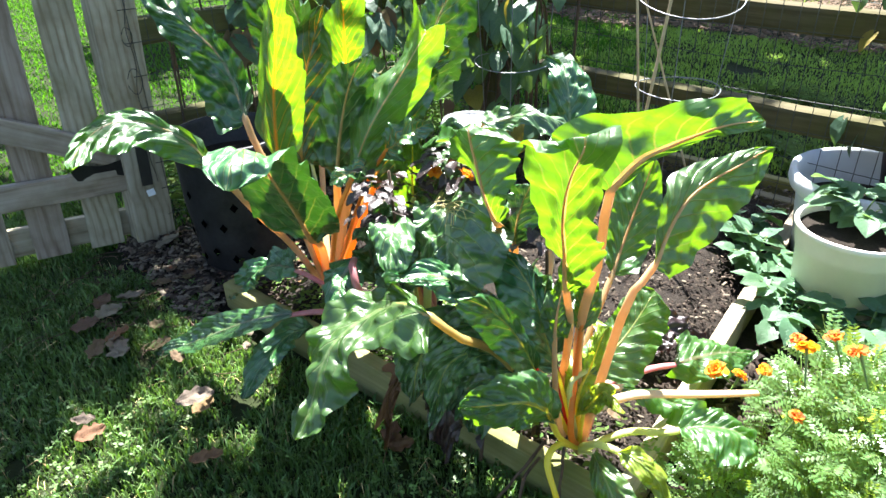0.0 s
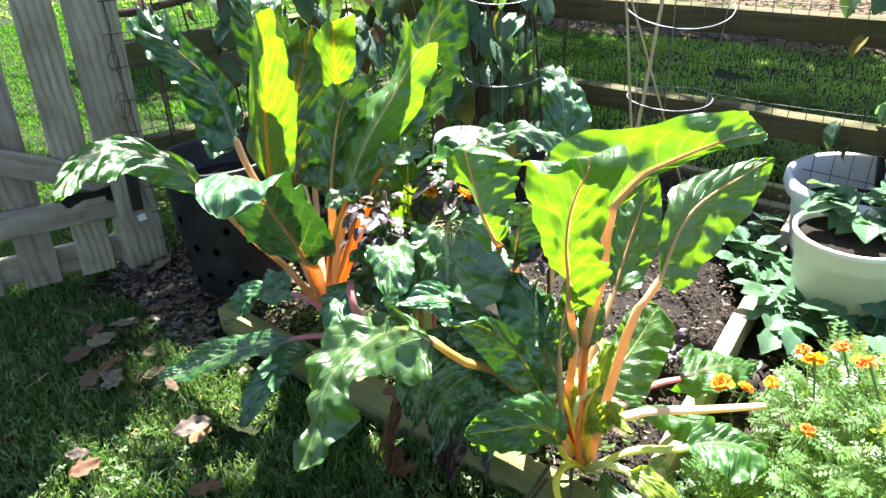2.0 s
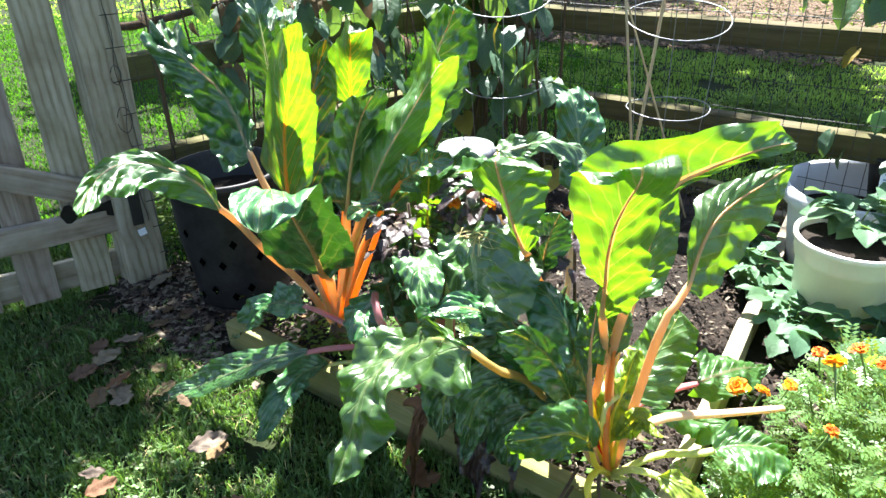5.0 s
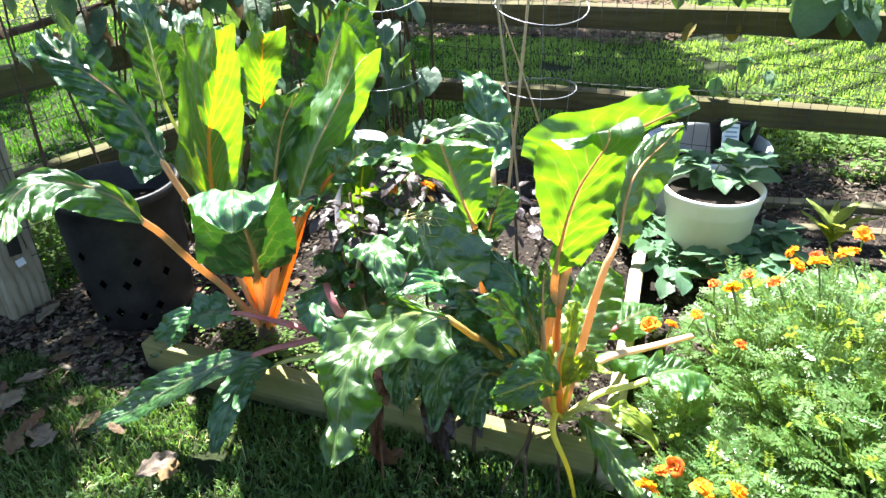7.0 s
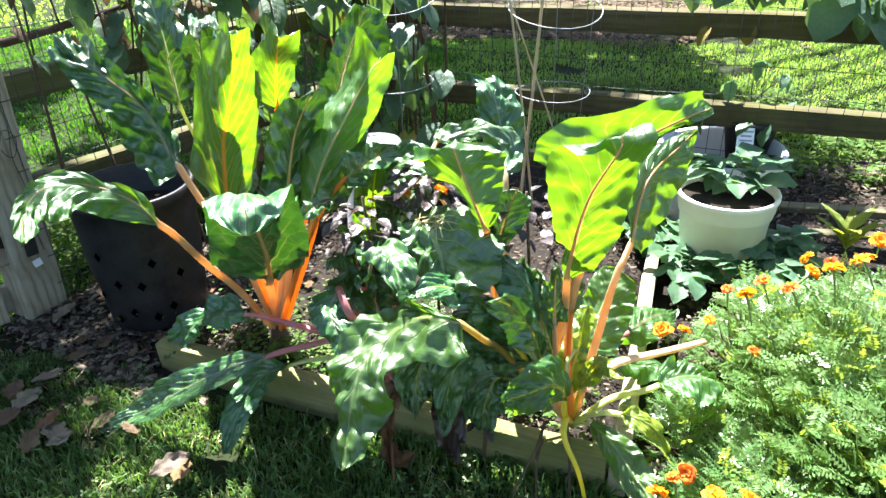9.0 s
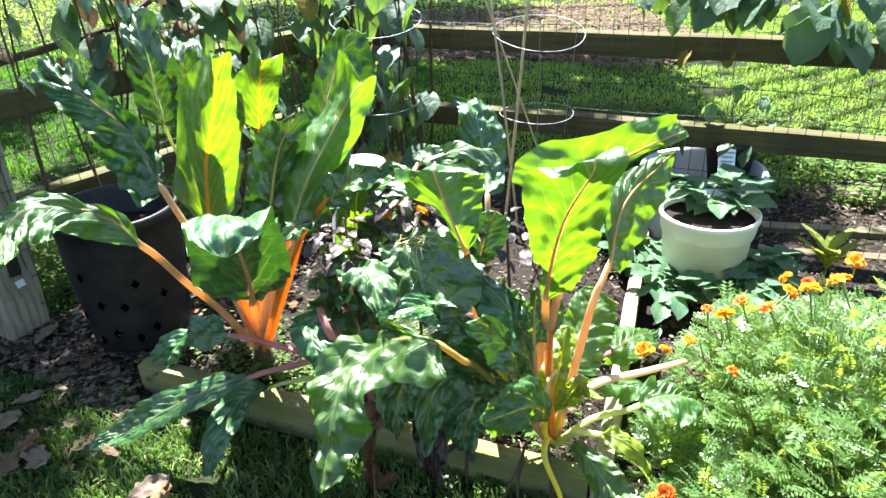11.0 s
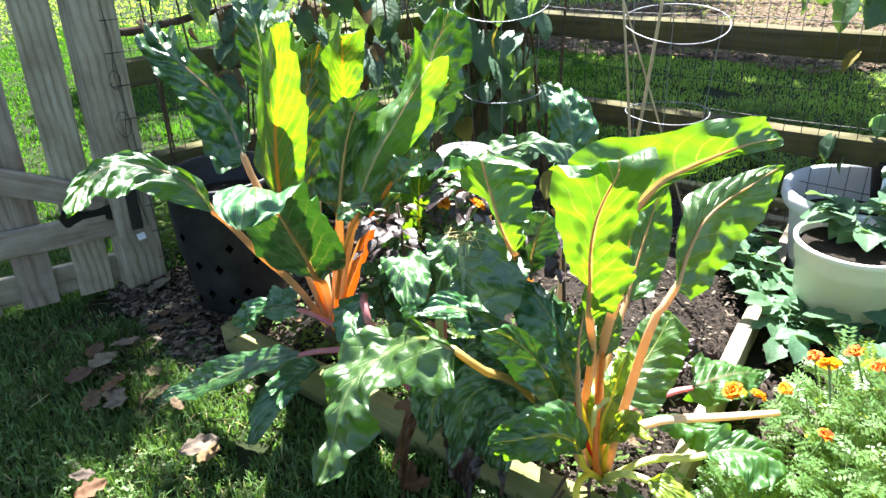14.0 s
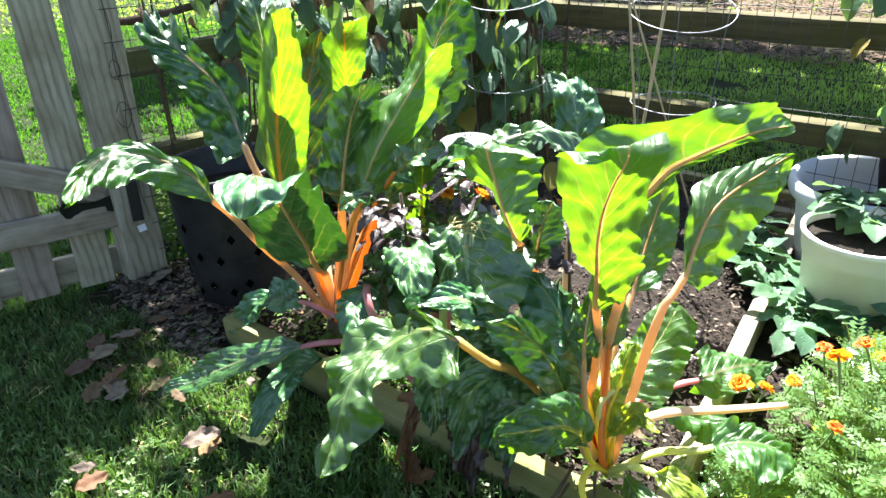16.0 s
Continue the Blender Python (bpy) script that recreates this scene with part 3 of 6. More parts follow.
timber(BED_C + BED_U * 0.024, BED_C + BED_U * 1.30, 0.045, 0.125, -0.02, BED_WOOD, "mossy weathered timber edging the raised bed", 1)
timber(BED_C - BED_V * 0.021, BED_C + BED_V * BED_DEEP, 0.042, 0.125, -0.02, BED_WOOD_PALE, "sun-bleached boards edging the raised bed", 2, 0.47)
timber(BED_C + BED_V * BED_DEEP + BED_U * 0.03, BED_C + BED_V * BED_DEEP + BED_U * 1.28, 0.042, 0.12, -0.02, BED_WOOD, "weathered timber at the back of the raised bed", 3)
timber((1.02, 3.02), (1.30, 2.86), 0.05, 0.06, 0.02, OLD_BOARD, "short weathered board lying behind the pots", 4)
timber((1.62, 2.62), (2.35, 2.32), 0.06, 0.04, 0.015, OLD_BOARD, "weathered board lying on the mulch", 5)
timber((1.60, 2.42), (2.2, 2.18), 0.05, 0.03, 0.012, OLD_BOARD, "thin weathered board lying on the mulch", 6)


# ---- fence ----
FENCE_L, FENCE_C, FENCE_R = Vector((-1.03, 2.52, 0)), Vector((0.06, 3.46, 0)), Vector((2.35, 2.04, 0))


def fence_section(p, q, label, seed, posts):
    th = thing("rail_fence", label, "fence", (p.x, p.y, 0), "garden fence sections")
    inv = Matrix.Translation((-p.x, -p.y, 0))
    d = (q - p).normalized()
    for k, (z, h) in enumerate(((0.425, 0.085), (0.74, 0.085))):
        a, b = p + d * 0.03, q - d * 0.03
        part("rail", board_bm((b - a).length, 0.075, h, 0.018, 14, 0.006, seed + k), RAIL_WOOD, th,
             at=inv @ along((a.x, a.y, z), (b.x, b.y, z + 0.004)))
    for s, hgt in posts:
        c = p + d * s
        part("post", board_bm(hgt, 0.105, 0.105, 0.014, 6, 0.004, seed + s), RAIL_WOOD, th, at=inv @ along((c.x, c.y, -0.05), (c.x, c.y, hgt - 0.05)))
    # welded wire on the garden side
    nrm = Vector((d.y, -d.x, 0)) * 0.05
    items, L = [], (q - p).length
    rnd = random.Random(seed)
    for i in range(int(L / 0.052)):
        s = i * 0.052 + 0.02
        w = [rnd.uniform(-0.004, 0.004) for _ in range(3)]
        pts = [p + d * (s + w[j]) + nrm + Vector((0, 0, z)) - p for j, z in enumerate((0.0, 0.45, 0.93))]
        items.append(tube(pts, [0.0013], 4, 1, n=5))
    for i in range(10):
        z = 0.01 + i * 0.1
        pts = [p + d * s + nrm + Vector((0, 0, z + 0.006 * math.sin(s * 5 + i))) - p for s in np.linspace(0, L, 12)]
        items.append(tube(pts, [0.0013], 4, 1, n=24))
    v, f = tubes(items)
    part("wire_mesh", mesh_of("wire_mesh", v, f, MESH_WIRE), MESH_WIRE, th, "welded dark wire mesh")
    return th


fence_section(FENCE_L, FENCE_C, "dark weathered split-rail fence with welded wire", 11, ())
fence_section(FENCE_C, FENCE_R, "dark weathered two-rail fence with welded wire", 21, ((0.0, 1.15), (2.35, 1.05)))


# ---- gate ----
def build_gate():
    u = Vector((-0.76, -0.65, 0)).normalized()
    p0 = Vector((-1.075, 2.478, 0))
    back = Vector((u.y, -u.x, 0))
    if back.y > 0:
        back = -back
    post = thing("gate_post", "grey weathered square gate post with iron hinge", "post", tuple(p0))
    part("post", board_bm(1.35, 0.135, 0.10, 0.008, 8, 0.003, 3), GATE_WOOD, post, at=along((0, 0, -0.1), (0, 0, 1.25)) @ Matrix.Rotation(radians(-40), 4, "X"))
    part("paper_scrap", board_bm(0.026, 0.002, 0.024, 0.0005), TAG_WHITE, post, "scrap of white paper", at=Matrix.Translation(back * 0.060 - u * 0.012 + Vector((0, 0, 0.215))) @ Matrix.Rotation(math.atan2(u.y, u.x), 4, "Z") @ Matrix.Rotation(radians(12), 4, "Y"))
    for k, (r, z) in enumerate(((0.040, 0.60), (0.028, 0.74))):
        pts = [tuple(back * (0.060 + 0.006 * math.sin(3 * a)) + u * (-0.028 + r * .55 * math.cos(a)) + Vector((0, 0, z + r * math.sin(a)))) for a in np.linspace(0.3, 6.0, 22)]
        v, f = tube(pts, [0.0013], 5, 1, n=0)
        part("wire_tie", mesh_of("wire_tie", v, f, IRON), IRON, post, "rusty wire tie")
    pts = [tuple(back * 0.060 - u * (0.034 + 0.006 * math.sin(z * 31)) + Vector((0, 0, z))) for z in np.linspace(0.25, 1.15, 30)]
    v, f = tube(pts, [0.0012], 5, 1, n=0)
    part("wire_end", mesh_of("wire_end", v, f, IRON), IRON, post, "end wire of the mesh")
    th = thing("picket_gate", "grey weathered wooden picket gate, closed, strap hinge", "gate", tuple(p0))
    for k in range(5):
        c = u * (0.152 + 0.170 * k)
        part("picket", board_bm(1.15, 0.108, 0.020, 0.003, 8, 0.0015, k), GATE_WOOD, th,
             at=Matrix.Translation(c + Vector((0, 0, 0.60))) @ Matrix.Rotation(math.atan2(u.y, u.x), 4, "Z") @ Matrix.Rotation(radians(-90), 4, "Y") @ Matrix.Rotation(radians(90), 4, "X"))
    f = -back * 0.0 + back * 0.030
    part("bottom_rail", board_bm(0.74, 0.035, 0.085, 0.004, 6, 0.002, 31), GATE_WOOD, th, at=along(u * 0.03 + f + Vector((0, 0, 0.275)), u * 0.77 + f + Vector((0, 0, 0.262))))
    part("brace", board_bm(0.74, 0.030, 0.080, 0.004, 6, 0.002, 32), GATE_WOOD, th, at=along(u * 0.06 + f * 1.0 + Vector((0, 0, 0.352)), u * 0.76 + f + Vector((0, 0, 0.66))))
    part("kick_board", board_bm(0.72, 0.025, 0.10, 0.004, 6, 0.002, 33), GATE_WOOD, th, at=along(u * 0.05 - f * 1.1 + Vector((0, 0, 0.085)), u * 0.75 - f * 1.1 + Vector((0, 0, 0.085))))
    # strap hinge: a tapered strap on the rail and an upright leaf on the post
    bm = bmesh.new()
    n = 14
    rows = []
    for i in range(n + 1):
        s = i / n
        hw = 0.026 * (1 - 0.45 * s) + 0.006 * math.sin(s * 9) + (0.010 if 0.80 < s < 0.93 else 0) - (0.012 if s > 0.97 else 0)
        rows.append([bm.verts.new((s * 0.20, -0.004, hw)), bm.verts.new((s * 0.20, -0.004, -hw))])
    for a, b in zip(rows, rows[1:]):
        bm.faces.new((a[0], b[0], b[1], a[1]))
    bmesh.ops.solidify(bm, geom=bm.faces[:], thickness=0.006)
    lean = Matrix.Translation(p0) @ Matrix.Rotation(radians(-3.2), 4, back)
    hinge = thing("strap_hinge", "black iron strap hinge on the gate", "hinge", tuple(p0))
    g = f * 1.75
    part("strap", bm, IRON, hinge, at=Matrix.Translation(u * 0.015 + g + Vector((0, 0, 0.315))) @ Matrix.Rotation(math.atan2(u.y, u.x), 4, "Z") @ Matrix.Rotation(radians(-3), 4, "Y"))
    part("hinge_leaf", board_bm(0.14, 0.008, 0.036, 0.003, 0, 0), IRON, hinge, at=Matrix.Translation(-u * 0.005 + back * 0.064 + Vector((0, 0, 0.315))) @ Matrix.Rotation(math.atan2(u.y, u.x), 4, "Z") @ Matrix.Rotation(radians(90), 4, "Y"))
    for ob in (post, th, hinge):
        ob.matrix_basis = lean


build_gate()


# ---- pots ----
def black_pot():
    th = thing("grow_pot", "tall black plastic grow pot with drainage holes", "pot", (-0.665, 2.395, 0.02))
    prof = [(0.0, 0.012), (0.145, 0.012), (0.152, 0.03), (0.158, 0.12), (0.166, 0.24), (0.172, 0.36), (0.176, 0.42), (0.184, 0.425), (0.184, 0.45), (0.176, 0.452), (0.170, 0.44), (0.166, 0.33), (0.0, 0.33)]
    v, f = lathe(prof, 44)
    v = [(x + 0.006 * noise.noise(Vector((x * 9, y * 9, z * 6))), y + 0.006 * noise.noise(Vector((y * 9, z * 6, x * 9))), z) for x, y, z in v]
    part("body", mesh_of("body", v, f, BLACK_PLASTIC), BLACK_PLASTIC, th)
    for k, (a, z) in enumerate([(-100, 0.10), (-120, 0.07), (-78, 0.075), (-108, 0.20), (-85, 0.19), (-60, 0.10), (-135, 0.15), (-70, 0.26), (-122, 0.29), (-45, 0.2)]):
        r = 0.1585 + 0.014 * (z / 0.36)
        bm = bmesh.new()
        vs = [bm.verts.new((0.0, 0.011 * math.cos(q * math.pi / 4) * (1.2 if q % 2 == 0 else 0.8), 0.014 * math.sin(q * math.pi / 4) * (1.2 if q % 2 == 0 else 0.8))) for q in range(8)]
        bm.faces.new(vs)
        bmesh.ops.solidify(bm, geom=bm.faces[:], thickness=0.004)
        part("drain_hole", bm, HOLE, th, at=Matrix.Rotation(radians(a), 4, "Z") @ Matrix.Translation((r + 0.001, 0, z)))
    soil = part("pot_soil", mesh_of("pot_soil", *lathe([(0.0, 0.36), (0.08, 0.365), (0.168, 0.355)], 30), SOIL), SOIL, th)


def bucket():
    th = thing("white_bucket", "cream white plastic bucket planted with potato plants", "bucket", (1.185, 2.28, 0.0))
    prof = [(0.0, 0.01), (0.118, 0.01), (0.124, 0.02), (0.140, 0.235), (0.146, 0.238), (0.147, 0.252), (0.150, 0.256), (0.153, 0.29), (0.158, 0.293), (0.158, 0.306), (0.153, 0.310), (0.146, 0.306), (0.143, 0.25), (0.140, 0.24)]
    part("body", mesh_of("body", *lathe(prof, 56), WHITE_PLASTIC), WHITE_PLASTIC, th)
    v, f = lathe([(0.0, 0.284), (0.06, 0.287), (0.145, 0.280)], 30)
    part("pot_soil", mesh_of("pot_soil", v, f, SOIL), SOIL, th)


def lilac_pot():
    th = thing("round_planter", "large grey-lilac plastic planter behind the bucket", "planter", (1.305, 2.565, 0.0))
    prof = [(0.0, 0.01), (0.15, 0.01), (0.16, 0.03), (0.19, 0.26), (0.197, 0.275), (0.214, 0.285), (0.222, 0.305), (0.220, 0.335), (0.211, 0.342), (0.201, 0.336), (0.194, 0.29), (0.184, 0.22)]
    part("body", mesh_of("body", *lathe(prof, 56), LILAC_PLASTIC), LILAC_PLASTIC, th)
    v, f = lathe([(0.0, 0.235), (0.08, 0.238), (0.186, 0.23)], 30)
    part("pot_soil", mesh_of("pot_soil", v, f, SOIL), SOIL, th)


def nursery_pot():
    th = thing("nursery_pot", "small black nursery pot standing in the planter", "pot", (1.455, 2.645, 0.245))
    prof = [(0.0, 0.0), (0.070, 0.0), (0.093, 0.145), (0.102, 0.147), (0.103, 0.165), (0.096, 0.167), (0.084, 0.10), (0.0, 0.10)]
    part("body", mesh_of("body", *lathe(prof, 36), BLACK_PLASTIC), BLACK_PLASTIC, th)
    tg = thing("plant_tag", "white plastic plant tag with blue print", "tag", (1.375, 2.535, 0.245))
    part("card", board_bm(0.064, 0.0016, 0.105, 0.0006), TAG_WHITE, tg, at=Matrix.Translation((0, 0, 0.112)) @ Matrix.Rotation(radians(-22), 4, "X") @ Matrix.Rotation(radians(8), 4, "Y"))
    for i in range(5):
        part("print_bar", board_bm((0.054, 0.042, 0.048, 0.036, 0.045)[i], 0.0008, 0.006, 0), TAG_INK, tg,
             at=Matrix.Translation((0, -0.0016, 0.112)) @ Matrix.Rotation(radians(-22), 4, "X") @ Matrix.Rotation(radians(8), 4, "Y") @ Matrix.Translation((0, -0.0012, 0.040 - 0.016 * i)))
    part("tag_spike", board_bm(0.11, 0.0016, 0.012, 0.0005), TAG_WHITE, tg, at=Matrix.Translation((0.005, 0.022, 0.03)) @ Matrix.Rotation(radians(90), 4, "Y"))


black_pot()
bucket()
lilac_pot()
nursery_pot()

# ---- the chard plants ----
BA = (-0.255, 2.04, 0.12)
A = thing("swiss_chard", "tall swiss chard with orange stalks and glossy leaves", "chard", BA, "swiss chard plants")


def at_base(base, pts):
    """Points relative to the plant's base."""
    return [tuple(np.array(p) - np.array(base)) for p in pts]


def crown(plant, base, r):
    """The short root crown from which the stalks spring."""
    v, f = tube([(0, 0, .06 - base[2]), (0, 0, -.02), (0, 0, .035)], [r * 1.1, r, r * .5], 10, n=6)
    part("root_crown", mesh_of("root_crown", v, f, TWIG), TWIG, plant, "brown root crown")


def chard_leaf(plant, base, pts, w, kind, stalk, **kw):
    mat = kind[stalk.name.split("_")[0]]
    first = (base[0] + 0.03 * (pts[0][0] - base[0]) * 4, base[1] + 0.1 * (pts[0][1] - base[1]), base[2] + 0.02)
    return leaf("leaf", plant, at_base(base, [first] + list(pts)), w, mat, stalk, **kw)


LOOK = (0, -1, 0.35)          # towards the lawn
crown(A, BA, .030)
broad_leaf(A, BA, [(-0.33, 2.01, 0.29), (-0.38, 1.94, 0.42), (-0.42, 1.89, 0.53)],
    [(-0.441, 1.865, 0.575, 0.015, 0.028, -10, 45, 30), (-0.491, 1.882, 0.634, 0.061, 0.024, 20, 30, 5), (-0.563, 1.865, 0.683, 0.068, 0.023, 80, 30, 5),
     (-0.604, 1.844, 0.699, 0.097, 0.029, 105, 25, 5), (-0.633, 1.816, 0.705, 0.094, 0.032, 115, 20, -5), (-0.639, 1.731, 0.700, 0.042, 0.031, 130, 35, -5),
     (-0.602, 1.600, 0.686, 0.016, 0.009, -130, 35, 15)], CHARD, STALK_PEACH, stalk_r=.010, seed=1, rib="pale", wave=.009, pucker=0.007)
# dark material puts the shade of the leaves behind into this blade's colour
broad_leaf(A, BA, [(-0.25, 2.01, 0.29)],
    [(-0.222, 1.870, 0.400, 0.070, 0.130, -165, 0, 0), (-0.205, 1.776, 0.510, 0.095, 0.115, -170, 0, 0), (-0.197, 1.690, 0.610, 0.095, 0.105, -180, 0, 0),
     (-0.188, 1.610, 0.700, 0.088, 0.090, 180, 0, 0), (-0.180, 1.540, 0.765, 0.075, 0.075, 180, 5, -10), (-0.174, 1.490, 0.785, 0.066, 0.068, 180, 5, -20),
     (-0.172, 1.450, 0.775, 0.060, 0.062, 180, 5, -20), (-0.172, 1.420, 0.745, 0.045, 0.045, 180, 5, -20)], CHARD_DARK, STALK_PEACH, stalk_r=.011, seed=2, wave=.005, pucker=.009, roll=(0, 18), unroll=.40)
broad_leaf(A, BA, [(-0.28, 2.02, 0.35), (-0.31, 1.98, 0.55)],
    [(-0.293, 1.912, 0.583, 0.053, 0.075, -165, 0, 0), (-0.283, 1.896, 0.658, 0.061, 0.076, -175, -5, 0), (-0.268, 1.878, 0.744, 0.070, 0.079, 180, 5, 0),
     (-0.243, 1.847, 0.816, 0.060, 0.073, 180, 5, 0), (-0.213, 1.808, 0.894, 0.045, 0.057, 180, 0, 0), (-0.191, 1.763, 0.963, 0.033, 0.040, 160, -5, 0),
     (-0.178, 1.726, 0.995, 0.024, 0.026, 155, 0, 0), (-0.171, 1.704, 1.004, 0.018, 0.018, -165, 10, 0)], CHARD, STALK_ORANGE, stalk_r=.011, seed=3, rib="orange", ridge=.22, roll=(5, 60))
broad_leaf(A, BA, [(-0.22, 2.10, 0.42), (-0.19, 2.13, 0.63)],
    [(-0.167, 2.107, 0.747, 0.050, 0.038, -135, 5, 0), (-0.152, 2.071, 0.846, 0.050, 0.043, -160, 5, 0), (-0.137, 2.032, 0.906, 0.049, 0.030, 170, 5, 0),
     (-0.128, 1.993, 0.940, 0.035, 0.025, 145, 0, 0)], CHARD, STALK_ORANGE, stalk_r=.009, seed=4, rib="orange", ridge=.22, roll=(5, 58))
broad_leaf(A, BA, [(-0.18, 2.02, 0.39), (-0.13, 1.97, 0.52)],
    [(-0.114, 1.889, 0.546, 0.071, 0.062, 160, -15, 0), (-0.076, 1.887, 0.641, 0.053, 0.070, -180, -5, 0), (-0.045, 1.887, 0.703, 0.065, 0.075, -175, 5, 0),
     (-0.000, 1.896, 0.772, 0.063, 0.078, 175, 5, 0), (0.042, 1.904, 0.836, 0.052, 0.076, 160, 0, 0), (0.072, 1.891, 0.883, 0.039, 0.061, 160, 5, 0),
     (0.088, 1.851, 0.906, 0.031, 0.037, -180, 10, 0)], CHARD, STALK_PEACH, stalk_r=.013, seed=5, rib="pale", ridge=.25, roll=(20, 52))
broad_leaf(A, BA, [(-0.18, 2.19, 0.34), (-0.06, 2.33, 0.47)],
    [(-0.044, 2.379, 0.595, 0.058, 0.121, 30, -30, -10), (-0.010, 2.360, 0.731, 0.063, 0.110, 30, -20, 5), (0.027, 2.340, 0.827, 0.063, 0.098, 20, -10, 10),
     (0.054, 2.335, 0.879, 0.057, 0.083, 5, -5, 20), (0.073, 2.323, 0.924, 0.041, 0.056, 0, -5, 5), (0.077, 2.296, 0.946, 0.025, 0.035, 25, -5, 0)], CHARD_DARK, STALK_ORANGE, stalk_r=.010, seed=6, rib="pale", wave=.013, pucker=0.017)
broad_leaf(A, BA, [(-0.31, 2.00, 0.41), (-0.37, 1.98, 0.58)],
    [(-0.407, 2.011, 0.653, 0.105, 0.045, 85, 25, 0), (-0.436, 2.054, 0.698, 0.088, 0.038, 50, 10, -5), (-0.470, 2.067, 0.786, 0.083, 0.040, 30, 0, 5),
     (-0.524, 2.051, 0.862, 0.074, 0.045, 20, 0, 5), (-0.575, 2.058, 0.911, 0.056, 0.045, 15, 0, 0), (-0.605, 2.089, 0.940, 0.040, 0.045, 10, -5, -5),
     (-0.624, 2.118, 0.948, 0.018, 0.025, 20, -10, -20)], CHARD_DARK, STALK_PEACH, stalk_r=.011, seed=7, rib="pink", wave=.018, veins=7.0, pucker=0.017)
broad_leaf(A, BA, [(-0.35, 2.29, 0.34), (-0.45, 2.43, 0.57)],
    [(-0.473, 2.420, 0.688, 0.059, 0.054, 40, -20, -5), (-0.464, 2.380, 0.810, 0.070, 0.056, 35, -10, 15), (-0.463, 2.366, 0.902, 0.069, 0.059, 40, -10, 20),
     (-0.476, 2.386, 0.964, 0.052, 0.056, 50, -10, 5), (-0.488, 2.419, 1.002, 0.020, 0.024, 15, 5, 30)], CHARD_DARK, STALK_PALE, stalk_r=.006, seed=8, rib="pale", wave=.013, pucker=0.016)
broad_leaf(A, BA, [(-0.34, 2.31, 0.33), (-0.39, 2.50, 0.51)],
    [(-0.411, 2.534, 0.632, 0.057, 0.055, 0, -10, -10), (-0.395, 2.459, 0.753, 0.053, 0.051, 10, -10, 10), (-0.366, 2.328, 0.858, 0.048, 0.046, 5, -10, 5),
     (-0.337, 2.212, 0.929, 0.033, 0.035, -5, -10, 5), (-0.310, 2.128, 0.960, 0.026, 0.027, 5, -10, 10), (-0.293, 2.056, 0.976, 0.033, 0.037, -10, -5, 10),
     (-0.282, 1.978, 0.975, 0.031, 0.037, -15, -5, 10)], CHARD_DARK, STALK_PEACH, seed=9, rib="pale", wave=.013, pucker=0.016)
broad_leaf(A, BA, [(-0.13, 1.82, 0.49)],
    [(-0.075, 1.827, 0.609, 0.027, 0.024, 130, 25, 0), (-0.052, 1.805, 0.627, 0.037, 0.030, 130, 10, 0), (-0.087, 1.777, 0.618, 0.041, 0.024, 130, 10, 5),
     (-0.115, 1.753, 0.609, 0.017, 0.007, 135, 20, 25)], CHARD_DARK, STALK_ORANGE, seed=10, stalk_r=.007, pucker=0.012)
broad_leaf(A, BA, [(-0.20, 2.02, 0.39)],
    [(-0.172, 1.966, 0.513, 0.066, 0.077, -170, 15, 10), (-0.148, 1.943, 0.624, 0.062, 0.065, 175, 10, 10), (-0.121, 1.930, 0.724, 0.060, 0.067, 165, 5, 10),
     (-0.093, 1.909, 0.788, 0.049, 0.066, 165, 0, 10), (-0.060, 1.884, 0.840, 0.033, 0.049, 165, -5, 10)], CHARD_DARK, STALK_PEACH, stalk_r=.011, seed=11, wave=.008, pucker=0.013)
broad_leaf(A, BA, [(-0.11, 1.95, 0.48)],
    [(-0.016, 1.872, 0.640, 0.024, 0.044, -70, -25, 25), (0.035, 1.830, 0.687, 0.045, 0.054, -70, -15, 5), (0.075, 1.814, 0.718, 0.029, 0.042, -65, -15, 5),
     (0.101, 1.793, 0.740, 0.008, 0.010, -55, -15, 10)], CHARD_DARK, STALK_ORANGE, seed=12, stalk_r=.007, pucker=0.012)

chard_leaf(A, BA, [(-.30, 2.08, .40), (-.31, 2.12, .62), (-.27, 2.15, .78), (-.22, 2.14, .90)], .075, CHARD_DARK, STALK_ORANGE, face=(.3, -.8, .3), start=.45, seed=15)
chard_leaf(A, BA, [(-.12, 2.04, .42), (-.05, 2.06, .62), (.03, 2.08, .76), (.10, 2.06, .82)], .075, CHARD_DARK, STALK_ORANGE, face=(.1, -.8, .6), start=.45, seed=16)
BM_ = (0.09, 1.70, 0.10)
M = thing("swiss_chard", "swiss chard with broad dark drooping leaves", "chard", BM_, "swiss chard plants")
broad_leaf(M, BM_, [(0.10, 1.72, 0.46)],
    [(0.127, 1.737, 0.595, 0.060, 0.041, -160, 0, 5), (0.146, 1.670, 0.599, 0.120, 0.061, -175, 0, 5), (0.158, 1.620, 0.577, 0.135, 0.067, 175, 0, 5),
     (0.166, 1.575, 0.542, 0.120, 0.059, 160, -5, 5), (0.175, 1.530, 0.515, 0.085, 0.040, 150, -10, 10), (0.180, 1.498, 0.512, 0.040, 0.016, 170, 0, 0)], CHARD_DARK, STALK_PALE, seed=21, pucker=.015, ruffle=.012, belly=.15, wave=.006)
